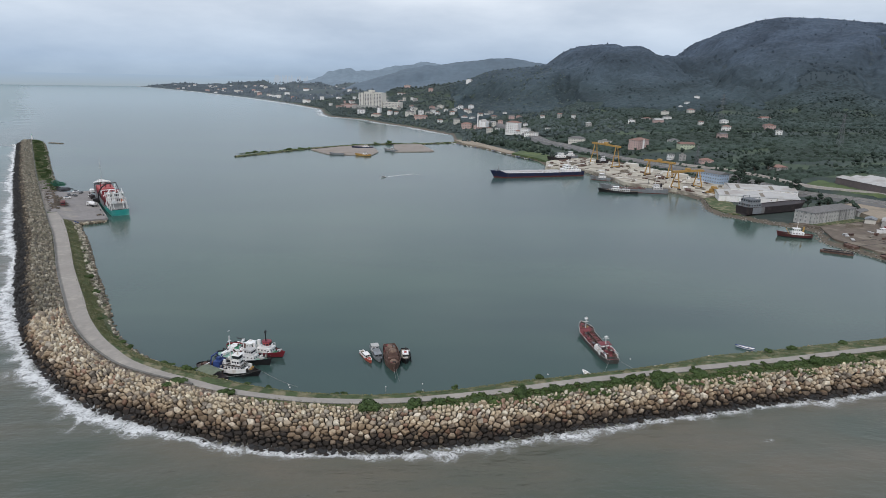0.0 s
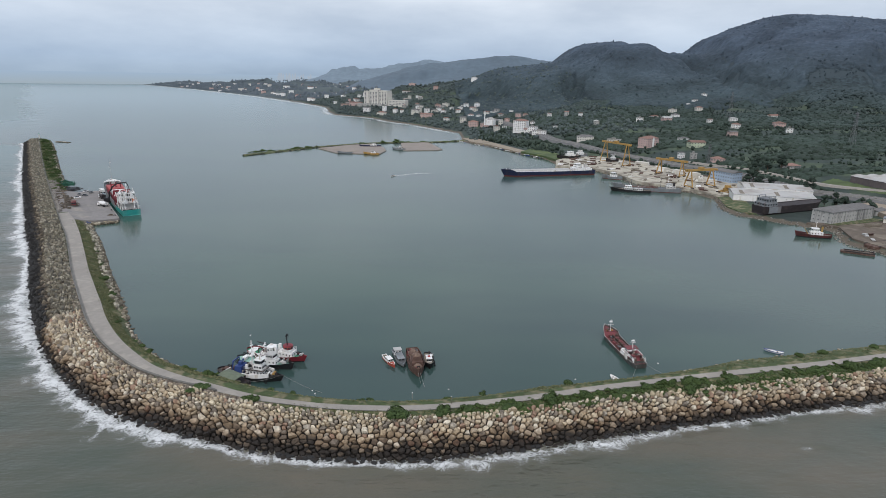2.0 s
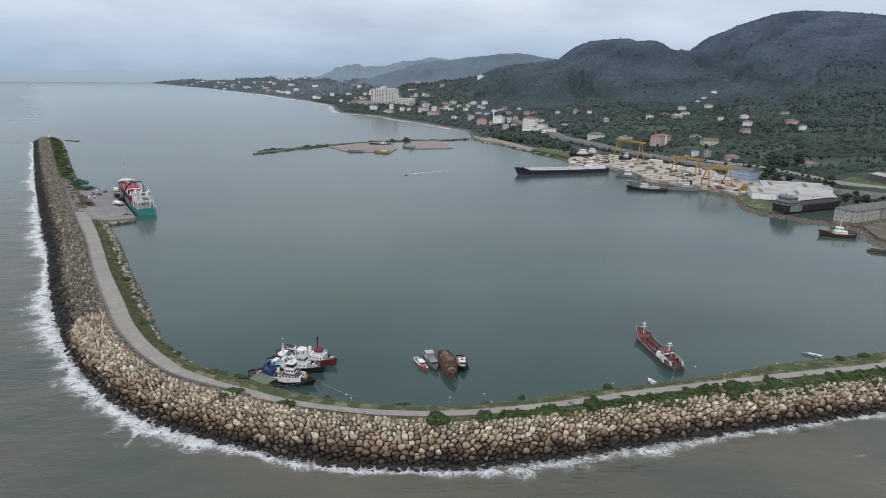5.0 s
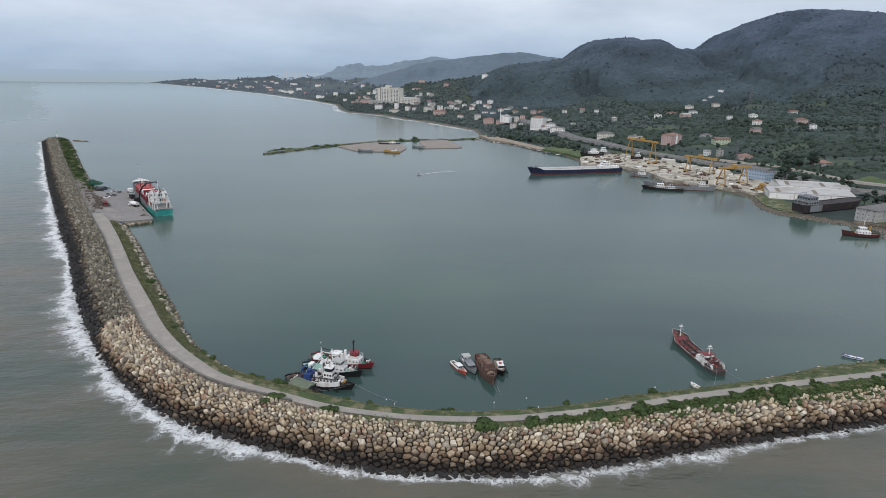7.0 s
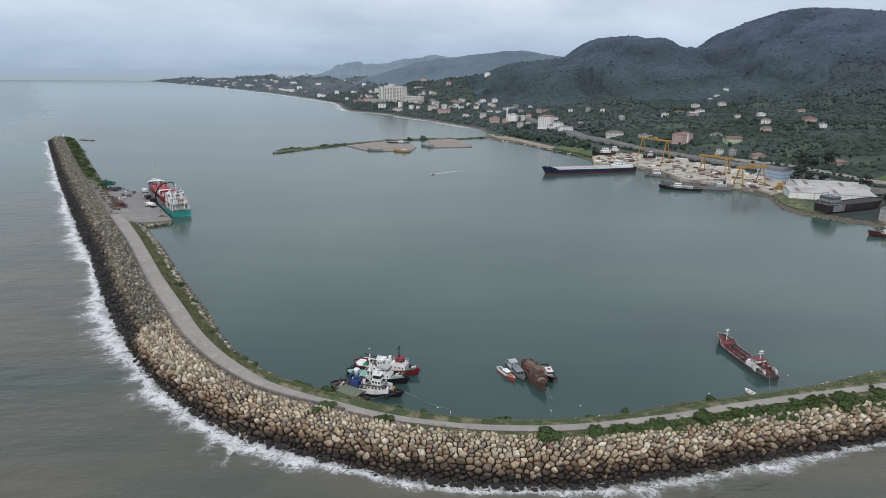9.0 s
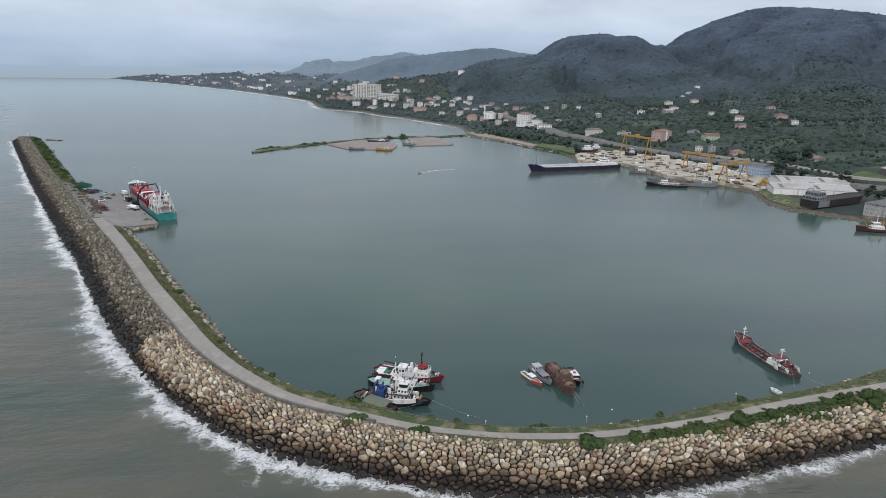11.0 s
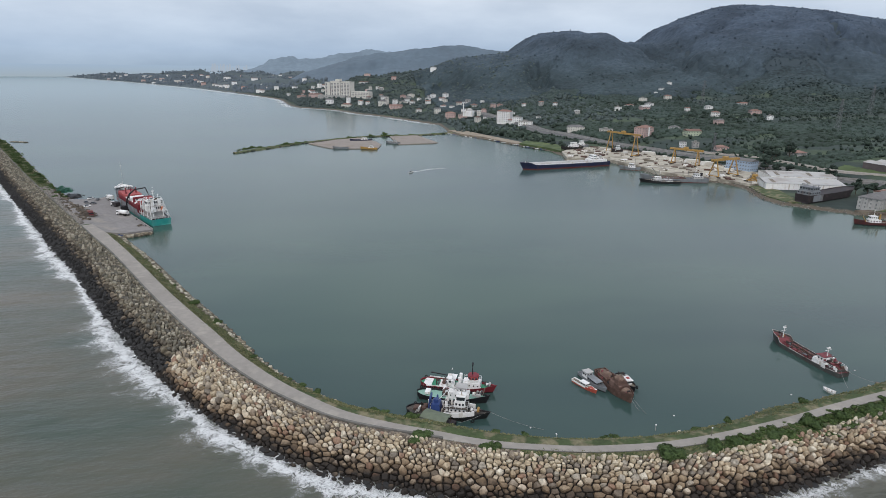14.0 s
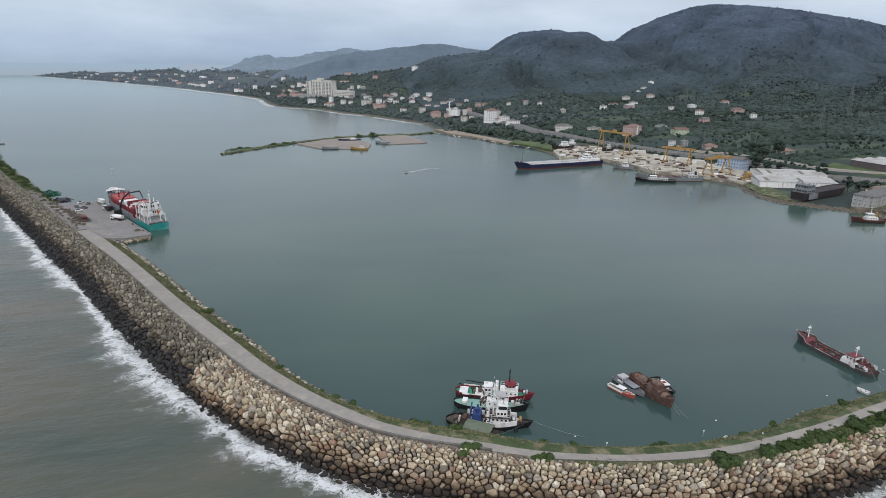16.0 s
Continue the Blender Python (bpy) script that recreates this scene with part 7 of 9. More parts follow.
# rusty barges on the shore
for (a, b, B, d, z, lab) in [((229.8, 305.4), (216.4, 313.2), 4.6, 0.9, 0.0, "rusty flat barge laden with planks"),
                             ((262, 327), (236, 318), 8.5, 1.5, 0.8, "rusty open barge drawn up on the shore"),
                             ((262, 300), (241, 297), 7.5, 1.3, 0.5, "dark rusty barge drawn up on the shore")]:
    m, L = between(a, b)
    v = thing("barge", Matrix.Translation((0, 0, z)) @ m, lab, "barge", "rusty barges")
    sh = Shape()
    poly = [(-L / 2, -B / 2), (L / 2 - 1.5, -B / 2), (L / 2, -B / 3), (L / 2, B / 3), (L / 2 - 1.5, B / 2), (-L / 2, B / 2)]
    sh.prism(poly, -0.8, d, 1.02)
    part("hull", sh, RUST, v)
    part("rail", Shape().box(-L / 2, L / 2 - 1.4, -B / 2 - 0.05, -B / 2 + 0.3, d, d + 0.5).box(-L / 2, L / 2 - 1.4, B / 2 - 0.3, B / 2 + 0.05, d, d + 0.5).box(-L / 2, -L / 2 + 0.3, -B / 2 + 0.3, B / 2 - 0.3, d, d + 0.5), RUST_DARK, v)
    r = np.random.default_rng(int(L * 10))
    for i in range(7):
        x_, y_ = r.uniform(-L * 0.4, L * 0.3), r.uniform(-B * 0.3, B * 0.3)
        part("plank", Shape().beam((x_ - 1.5, y_, d + 0.15), (x_ + 1.6, y_ + r.uniform(-0.6, 0.6), d + 0.2 + 0.1 * i), 0.3, 0.2), WOOD, v)
# boats drawn up by the grey block
for (a, b, B, c, lab) in [((276, 364.5), (263, 361), 3.6, WOOD, "weathered wooden boat drawn up on the shore"), ((283, 349), (272, 345.5), 3.4, WHITE, "white motorboat drawn up on the shore"),
                          ((296, 352), (283, 354), 5.0, RED, "bright red hull drawn up on the shore")]:
    m, L = between(a, b)
    v = thing("boat", Matrix.Translation((0, 0, 2.9)) @ m, lab, "boat", "boats on the shore")
    hull(v, L, B, 1.0, 0.5, c, WOOD, c, rise=(0.9, 0.2), transom=0.75, bow=0.4, draft=0.9)
    if c is not WOOD:
        deckhouse(v, -L * 0.2, L * 0.15, B * 0.6, 1.0, 2.6, WHITE, 3, 2, (0.5, 0.5), "cabin", roof=WHITE)
    part("cradle", Shape().box(-L * 0.3, L * 0.25, -0.8, 0.8, -1.2, -0.4), WOOD, v)
# small open boats
for (a, b, B, c, d, lab) in [((44.9, 163.4), (43.6, 166.4), 1.4, WHITE, WHITE, "small white dinghy tied at the breakwater"),
                             ((108.4, 183.0), (103.2, 186.2), 1.7, BLUE, WHITE, "open blue and white rowing boat afloat")]:
    m, L = between(a, b)
    v = thing("dinghy", m, lab, "boat")
    hull(v, L, B, 0.25, 0.3, d, WHITE, c, rise=(0.25, 0.1), transom=0.75, bow=0.45, draft=0.3, boot=0.2, cap=c)
    for x_ in (-0.2, 0.2):
        part("thwart", Shape().box(L * x_ - 0.15, L * x_ + 0.15, -B * 0.42, B * 0.42, 0.42, 0.48), WOOD, v)
# motorboat under way with its wake
m, L = between((-45.0, 552.0), (-48.5, 547.0))
v = thing("motorboat", m, "small dark motorboat under way in the harbour", "boat")
hull(v, L, 2.2, 0.5, 0.3, WHITE, WOOD, BLACK, rise=(0.4, 0.1), transom=0.85, bow=0.4, draft=0.3, boot=0.2)
part("console", Shape().box(-0.6, 0.4, -0.5, 0.5, 0.5, 1.3, 0.1, 0.1), BLACK, v)
rows_, dn = [], []
for i in range(26):
    t = i / 25
    c = np.array([-45 + 34 * t, 552 + 20 * math.sin(t * 1.7)])
    d_ = np.array([-0.5, 0.85]) * (1.0 + 2.2 * t)
    rows_.append([c + d_ * w for w in (-1, -0.4, 0, 0.4, 1)])
    k_ = 1.0 - 0.75 * t
    dn.append([-0.5, k_ - 0.2, k_, k_ - 0.1, -0.4])
foam_sheet("wake", rows_, dn, "white wake of a motorboat on the harbour water")


# mooring lines, buoys
def line(a, b, sag, r=0.035, label="thin pale mooring rope over the water", name="mooring_rope"):
    sh_ = Shape()
    a, b = Vector(a), Vector(b)
    pts_ = [a.lerp(b, i / 10) - Vector((0, 0, sag * 4 * (i / 10) * (1 - i / 10))) for i in range(11)]
    for p_, q_ in zip(pts_[:-1], pts_[1:]):
        sh_.tube(p_, q_, r, n=5)
    return solid(name, sh_, ROPE, label, "rope", "mooring lines")


line((-57.4, 162.4, 2.0), (-44.5, 155.6, 0.1), 0.5)
line((-58.5, 162.6, 1.6), (-66.5, 157.8, 2.2), 0.3)
line((-16.6, 165.2, 1.8), (-15.8, 161.5, 0.1), 0.2)
line((-16.0, 165.0, 1.8), (-14.6, 159.5, 0.1), 0.2)
line((54.4, 172.8, 2.0), (50.0, 164.6, 1.0), 0.3)
line((56.0, 172.8, 2.0), (60.5, 166.0, 1.2), 0.3)
for k, (x, y) in enumerate([(-47.6, 156.9), (-7.5, 158.0), (32.1, 164.6), (62.2, 175.7)]):
    b = thing("buoy", pose(x, y, 0), "small white mooring buoy", "buoy", "mooring buoys")
    part("float", Shape().dome(0, 0, -0.1, 0.26, 0.34).dome(0, 0, -0.1, 0.26, -0.2), WHITE, b)
    part("ring", Shape().tube((0, 0, 0.22), (0, 0, 0.42), 0.04), STEEL, b)

# covered work raft beside the tugs
v = thing("work_raft", pose(-72.0, 160.3, 0, 0, 0, -33), "old work raft with an olive canopy tied to the shore", "raft")
part("raft_deck", Shape().box(-5.0, 4.6, -3.2, 3.0, -0.3, 1.3), RUST_DARK, v)
part("canopy", Shape().add([(-3.6, -2.2, 3.2), (3.6, -2.2, 3.2), (3.6, 0, 3.6), (-3.6, 0, 3.6), (3.6, 2.2, 3.2), (-3.6, 2.2, 3.2),
                            (-3.6, -2.2, 3.05), (3.6, -2.2, 3.05), (3.6, 0, 3.45), (-3.6, 0, 3.45), (3.6, 2.2, 3.05), (-3.6, 2.2, 3.05)],
                           [(0, 1, 2, 3), (3, 2, 4, 5), (9, 8, 7, 6), (11, 10, 8, 9), (0, 6, 7, 1), (5, 4, 10, 11)]), TARP, v, "olive canopy sheet")
for x_ in (-3.5, 0, 3.5):
    for y_ in (-2.0, 2.0):
        part("post", Shape().beam((x_ * 0.97, y_, 1.2), (x_ * 0.97, y_, 3.15), 0.16), RUST, v)
part("side_sheet", Shape().box(-3.6, 1.5, -2.1, -2.04, 1.6, 3.0), GREY_HULL, v)
for i in range(5):
    part("crate", Shape().box(-3 + i * 1.3, -2.2 + i * 1.3, -1.2 + 0.4 * (i % 2), -0.4 + 0.4 * (i % 2), 1.4, 2.0 + 0.2 * (i % 3)), SCRAP, v)


# ---------- ground surfaces laid over the land ----------
def inside_poly(poly, x, y):
    c = np.zeros(x.shape, bool)
    for (ax, ay), (bx, by) in zip(poly, poly[1:] + poly[:1]):
        c ^= ((ay > y) != (by > y)) & (x < (bx - ax) * (y - ay) / (by - ay + 1e-12) + ax)
    return c


def patch(name, poly, z, material, label, thick=1.2):
    """A level slab of made ground."""
    return solid(name, Shape().prism(poly, z - thick, z), material, label, "ground", kind="structure")


def draped(name, line_pts, width, lift, material, label, step=6.0):
    """A roadway on a low embankment that follows the land."""
    c = resample(line_pts, step)
    t = np.gradient(c, axis=0)
    t /= np.linalg.norm(t, axis=1)[:, None]
    s = np.stack([-t[:, 1], t[:, 0]], 1)
    zs = np.max([ground(c[:, 0] + s[:, 0] * w, c[:, 1] + s[:, 1] * w) for w in np.linspace(-width / 2, width / 2, 5)], 0)
    k = np.ones(9) / 9
    zs = np.maximum(np.convolve(np.pad(zs, 4, "edge"), k, "valid"), 0) + lift
    V_, F_ = [], []
    for i in range(len(c)):
        for o, dz in ((-width / 2 - 2.5, -4), (-width / 2, 0), (width / 2, 0), (width / 2 + 2.5, -4)):
            V_.append((c[i, 0] + s[i, 0] * o, c[i, 1] + s[i, 1] * o, zs[i] + dz))
    F_ = [(4 * i + j, 4 * i + j + 1, 4 * i + j + 5, 4 * i + j + 4) for i in range(len(c) - 1) for j in range(3)]
    tagged(new(name, array_mesh(name, V_, [q[::-1] for q in F_], material)), label, "road", kind="structure")
    return c, s, zs


MUD = mat("trodden_earth", (0.125, 0.10, 0.078), 0.95, var=0.2, scale=0.3, second=(0.20, 0.168, 0.13), amount=0.4, second_scale=0.08)
MEADOW = mat("mown_meadow", (0.075, 0.105, 0.042), 0.95, var=0.2, scale=0.2, second=(0.12, 0.15, 0.055), amount=0.4, second_scale=0.05)
HIGHWAY = mat("highway_asphalt", (0.16, 0.16, 0.16), 0.9, var=0.1, scale=0.2, second=(0.22, 0.21, 0.2), amount=0.3, second_scale=0.05)
YARD_POLY = [(118, 614), (154.5, 605.5), (167, 576), (173, 525), (206.5, 488), (219, 462), (235, 468), (262, 512), (252, 560), (238, 600), (214, 650), (188, 700), (150, 690), (128, 660)]
yard = patch("yard_pavement", YARD_POLY, 3.2, YARD, "pale concrete shipyard apron littered with plates", 4)
patch("shore_pavement", [(233, 372), (247, 361), (236, 332), (243, 304), (262, 272), (300, 262), (322, 330), (312, 378), (285, 386), (262, 372)], 2.7, MUD, "trodden brown earth of a boat yard", 4)
patch("bank", [(215, 458), (205, 424), (206, 406), (214, 397), (222, 418), (230, 444), (225, 462)], 2.15, CORE, "rough grassy bank between the yard and the slipway", 2)
patch("verge", [(248, 364), (276, 374), (291, 380), (288, 386), (262, 377), (243, 369)], 2.95, CORE, "rough grass strip before the derelict block", 1)
patch("gravel_lot", [(296, 378), (322, 352), (345, 392), (318, 430), (300, 424)], 5.4, SAND, "gravel lot beside the highway", 5)
patch("beach", [(36, 902), (47, 851), (68, 818), (97, 739), (112, 742), (92, 800), (74, 850), (58, 905)], 2.3, SAND, "narrow sandy beach at the head of the bay", 3)
patch("grass_flat", [(100, 735), (123, 690), (128, 664), (148, 692), (140, 730), (116, 762)], 3.3, MEADOW, "rough green grass flat behind the beach", 4)
fx, fy = np.meshgrid(np.arange(318, 352, 1.6), np.arange(424, 516, 1.6))
fin = inside_poly([(323, 503), (329, 478), (335, 455), (341, 434), (350, 434), (346, 470), (342.5, 492), (340, 508)], fx, fy)
nf = fx.shape[1]
V = np.stack([fx.ravel(), fy.ravel(), ground(fx, fy).ravel() + 0.3], 1)
F = [(a * nf + b, a * nf + b + 1, (a + 1) * nf + b + 1, (a + 1) * nf + b) for a in range(fx.shape[0] - 1) for b in range(nf - 1) if fin[a, b] and fin[a + 1, b + 1]]
tagged(new("field", array_mesh("field", V, F, MEADOW, True)), "mown green field by the highway", "field", kind="structure")
hw, hs, hz = draped("highway", [(90, 1200), (112, 1110), (127, 1046), (157, 883), (182, 810), (203, 741), (221, 688), (240, 646), (256, 609), (270, 587), (290, 527), (300, 482), (312, 460), (323, 438), (336, 412), (352, 380), (372, 330), (400, 280)],
                    15, 0.6, HIGHWAY, "grey dual carriageway along the shore")
for o in (-7.2, 0.0, 7.2):
    sh = Shape()
    for i in range(len(hw) - 1):
        a, b = hw[i] + hs[i] * o, hw[i + 1] + hs[i + 1] * o
        sh.beam((a[0], a[1], hz[i] + (0.35 if o == 0 else 0.3)), (b[0], b[1], hz[i + 1] + (0.35 if o == 0 else 0.3)), 0.5, 0.6)
    solid("highway_barrier", sh, CONCRETE, "pale concrete barrier along the highway", "barrier", kind="structure")
side_road = draped("side_road", [(262, 640), (290, 585), (312, 540), (322, 500), (338, 468), (356, 436), (380, 400)], 5, 0.4, ASPHALT, "pale side road above the highway")[0]
draped("hill_road", [(410, 1010), (425, 1040), (440, 1075), (448, 1110), (470, 1140)], 5, 0.5, YARD, "pale lane climbing through the hamlet", 5)

# ---------- spit and its sand flats ----------
spine = resample([(-222, 677), (-210, 698), (-194, 720), (-154, 771), (-88, 828), (-10, 852), (45, 884)], 3.0)
t = np.gradient(spine, axis=0)
t /= np.linalg.norm(t, axis=1)[:, None]
s = np.stack([-t[:, 1], t[:, 0]], 1)
V, F = [], []
prof = [(-1.5, -1.5), (-1.0, 0.1), (-0.7, 1.0), (0, 1.4), (0.7, 1.0), (1.0, 0.1), (1.5, -1.5)]
for i, p in enumerate(spine):
    half = np.interp(i, [0, 3, 16, 40, len(spine) - 1], [1.2, 4.5, 6, 4.2, 5])
    for o, z in prof:
        V.append((*(p + s[i] * o * half), z + 0.3 * math.sin(i * 0.9 + o * 3) * (z > 0)))
F = [(7 * i + j, 7 * i + 7 + j, 7 * i + 8 + j, 7 * i + 1 + j) for i in range(len(spine) - 1) for j in range(6)]
spit = tagged(new("spit", array_mesh("spit", V, F, CORE, True)), "low rubble spit across the bay with scrub", "spit", kind="structure")
PAD = mat("rosy_sand", (0.27, 0.235, 0.205), 0.95, var=0.1, scale=0.3, second=(0.24, 0.2, 0.16), amount=0.3, second_scale=0.05)
patch("sand_flat", [(-152, 757), (-124, 714), (-96, 710), (-71, 710), (-66, 745), (-72, 776), (-88, 820), (-120, 797)], 0.9, PAD, "bare sand fill behind a low quay wall", 3)
patch("sand_flat", [(-45, 747), (-2, 757), (4, 764), (-14, 846), (-52, 832)], 0.9, PAD, "bare sand fill behind a low quay wall", 3)
r = np.random.default_rng(3)
P = np.array([[*(spine[i] + s[i] * r.choice([-1, 1]) * r.uniform(3.2, 5.8)), 0.3] for i in r.integers(2, len(spine) - 2, 500)])
k = r.uniform(0.4, 1.1, len(P))
v, f = scatter(STONES, P, np.stack([k * 1.2, k, k * 0.8], 1), r.uniform(0, 6, len(P)))
part("spit_stones", array_mesh("spit_stones", v, f, STONE_GREY), None, spit, "grey stones along the spit")["kind"] = "stuff"
for (a, b, B, c, d, lab) in [((-72, 704.5), (-91, 709.5), 4.2, YELLOW, WHITE, "ochre-hulled workboat moored at the sand flat"), ((-76, 788), (-104, 784), 5.0, NAVY, WHITE, "navy and white boat moored inside the spit"),
                             ((-44, 754), (-60, 764), 6.0, GREY_HULL, SHEET, "grey workboat with a tall deckhouse inside the spit"), ((-104, 712), (-122, 713.5), 3.4, GREY_HULL, WOOD, "low dark pontoon boat at the sand flat")]:
    m, L = between(a, b)
    v = thing("workboat", m, lab, "boat", "boats by the spit")
    hull(v, L, B, 1.4, 0.6, c, WOOD, BLACK, rise=(1.2, 0.3), transom=0.75, bow=0.35)
    if d is not WOOD:
        deckhouse(v, -L * 0.3, L * 0.0, B * 0.6, 1.4, 2.8, d, 4, 3, (0.7, 0.5))
        deckhouse(v, -L * 0.25, -L * 0.08, B * 0.5, 2.8, 4.4, d, 2, 3, (0.7, 0.6), "wheelhouse", roof=SHEET)
        mast(v, -L * 0.15, 0, 4.4, 8.0, STEEL, 0.12)
r = np.random.default_rng(8)
for i in range(34):       # small boats pulled up along the beach
    u = i / 33
    x, y = np.interp(u, [0, 0.35, 1], [30, 84, 118]), np.interp(u, [0, 0.35, 1], [872, 778, 694])
    L = r.uniform(4, 8)
    b = thing("rowing_boat", pose(x - 2 + r.uniform(-2, 3), y - 2 + r.uniform(-3, 3), 0.5, 0, 0, r.uniform(0, 360)),
              "small open boat pulled up on the beach", "boat", "boats on the beach")
    sh = Shape().add([(-L / 2, -0.8, 0.7), (L / 4, -0.85, 0.75), (L / 2, 0, 1.0), (L / 4, 0.85, 0.75), (-L / 2, 0.8, 0.7), (-L / 2, -0.4, 0), (L / 4, -0.4, 0), (L / 2 - 0.5, 0, 0.1), (L / 4, 0.4, 0), (-L / 2, 0.4, 0)],
                     [(0, 5, 6, 1), (1, 6, 7, 2), (2, 7, 8, 3), (3, 8, 9, 4), (4, 9, 5, 0), (5, 9, 8, 7, 6)])
    part("hull", sh, (WHITE, WHITE, BLUE, GREY_HULL, WOOD)[i % 5], b)
    part("thwart", Shape().box(-0.3, 0.3, -0.7, 0.7, 0.5, 0.6), WOOD, b)


# ---------- buildings ----------
def on_land(x, y):
    return float(ground(np.array(x), np.array(y)))


def building(name, x, y, z, w, d, storeys, wall_mat, roof_mat, turn, label, category="house", group="", roof="hip", glazed=True, step=3.0, hgt=2.9, band=None, sides=(-1, 1), win=(1.15, 1.2)):
    """A house: walls with windows of their own on all sides, and its roof."""
    b = thing(name, pose(x, y, z, 0, 0, turn), label, category, group)
    h = storeys * hgt
    wl_ = part("wall", Shape().box(-w / 2, w / 2, -d / 2, d / 2, -3, h), wall_mat, b)
    if band:
        part("stair_tower", Shape().box(-1.6, 1.6, -d / 2 - 0.25, -d / 2 + 0.1, 0, h + 0.8), band, b, "pale vertical wall band")
    if glazed:
        for fl in range(storeys):
            zc = fl * hgt + 1.6
            nw, nd = max(2, int(w / step)), max(2, int(d / step))
            for i in range(nw):
                for s_ in sides:
                    if not (band and s_ == -1 and abs(-w / 2 + w * (i + 0.5) / nw) < 2.2):
                        part("window", house_pane(*win), None, wl_, at=pose(-w / 2 + w * (i + 0.5) / nw, s_ * d / 2, zc))
            for i in range(nd):
                part("window", house_pane(*win), None, wl_, at=pose(-w / 2, -d / 2 + d * (i + 0.5) / nd, zc, 0, 0, 90))
    e = 0.5
    if roof == "hip":
        rh, rl = min(w, d) * 0.2, max(0.0, w - d) / 2 if w > d else 0.0
        ry = max(0.0, d - w) / 2 if d > w else 0.0
        X_, Y_ = w / 2 + e, d / 2 + e
        vs = [(-X_, -Y_, h), (X_, -Y_, h), (X_, Y_, h), (-X_, Y_, h), (-rl, -ry, h + rh), (rl, ry, h + rh)]
        fs = [(0, 1, 5, 4), (2, 3, 4, 5), (3, 0, 4), (1, 2, 5), (3, 2, 1, 0)] if w >= d else [(0, 1, 4), (1, 2, 5, 4), (2, 3, 5), (3, 0, 4, 5), (3, 2, 1, 0)]
        part("roof", Shape().add(vs, fs), roof_mat, b)
    elif roof == "gable":
        rh, X_, Y_ = d * 0.18, w / 2 + e, d / 2 + e
        part("roof", Shape().add([(-X_, -Y_, h), (X_, -Y_, h), (X_, Y_, h), (-X_, Y_, h), (-X_, 0, h + rh), (X_, 0, h + rh)],
                                 [(0, 1, 5, 4), (2, 3, 4, 5), (3, 0, 4), (1, 2, 5), (3, 2, 1, 0)]), roof_mat, b)
    else:
        part("roof", Shape().box(-w / 2 - 0.3, w / 2 + 0.3, -d / 2 - 0.3, d / 2 + 0.3, h, h + 0.4).box(-w * 0.2, w * 0.1, -d * 0.2, d * 0.2, h + 0.4, h + 2.2), roof_mat, b)
    return b


TONES = {"w": (WHITE, "white-plastered"), "c": (CREAM, "cream-plastered"), "r": (ROSE, "rose-plastered"), "g": (GREY_WALL, "raw grey concrete"), "p": (PALE_GREEN, "pale green")}


def hamlet(rows, group, storeys, glazed=True, roofs=(TILE, TILE, FIBRE)):
    for i, (x, y, w, c) in enumerate(rows):
        wm, word = TONES[c]
        st, w = storeys[i % len(storeys)], w * 0.86
        rf = roofs[i % len(roofs)]
        kind_ = ("hip", "gable", "hip", "flat")[i % 4] if w < 24 else "gable"
        building("house", x, y, on_land(x, y) - 0.3, w, min(w * 0.85, 12), st, wm, rf if kind_ != "flat" else CONCRETE, (i * 37) % 50 - 30,
                 f"{word} house among trees" + (" with a tiled roof" if kind_ != "flat" and rf is TILE else ""), "house", group, kind_, glazed, sides=(-1,))


hamlet([(185, 947, 8, "w"), (266, 1119, 8, "w"), (257, 976, 10, "g"), (331, 987, 13, "w"), (376, 1043, 17, "w"), (368, 969, 16, "r"), (410, 1039, 15, "w"), (441, 1130, 17, "c"), (490, 1180, 15, "c"), (505, 1187, 10, "w"),
        (487, 1124, 15, "c"), (538, 1221, 12, "w"), (311, 762, 13, "w"), (301, 701, 20, "p"), (460, 937, 13, "w")], "hillside houses", (1, 2, 2, 2), roofs=(FIBRE, TILE, SHEET))
hamlet([(430, 867, 14, "w"), (382, 779, 12, "r"), (290, 621, 14, "r"), (275, 646, 8, "g"), (266, 656, 7, "w"), (552, 989, 17, "w"), (494, 869, 17, "r"), (465, 793, 9, "w"), (332, 560, 15, "g"), (420, 930, 8, "w"), (201, 823, 26, "c"), (231, 790, 20, "c")],
       "hillside houses", (2, 2, 1), roofs=(TILE, FIBRE, TILE))
hamlet([(-89, 1384, 11, "w"), (-74, 1376, 10, "w"), (-43, 1334, 21, "c"), (-18, 1270, 30, "r"), (21, 1194, 11, "w"), (51, 1149, 13, "c"), (69, 1200, 13, "w"), (84, 1284, 12, "c"), (118, 1241, 12, "w"), (48, 1282, 12, "w"), (66, 1084, 21, "r"), (86, 1066, 17, "r"),
        (98, 996, 10, "c"), (138, 930, 12, "w"), (112, 1004, 8, "w"), (-196, 1542, 38, "r"), (-245, 1705, 28, "r"), (-158, 1430, 20, "w"), (-119, 1375, 24, "c"), (-210, 1748, 12, "w")], "town houses", (3, 2, 3, 2, 2))
hamlet([(-78, 1819, 32, "w"), (-36, 1640, 15, "c"), (69, 1422, 15, "w"), (27, 1440, 17, "c"), (7, 1430, 13, "r"), (154, 1140, 11, "r"), (170, 1154, 12, "r"), (152, 900, 24, "w"), (-32, 1423, 11, "c"), (100, 1202, 12, "c"), (127, 1090, 10, "r"), (161, 1017, 8, "w"),
        (212, 1138, 8, "w"), (242, 1128, 9, "g"), (0, 1319, 17, "c"), (38, 1363, 10, "w"), (-191, 1760, 10, "w"), (-296, 1861, 11, "w")], "town houses", (2, 3, 2, 2))
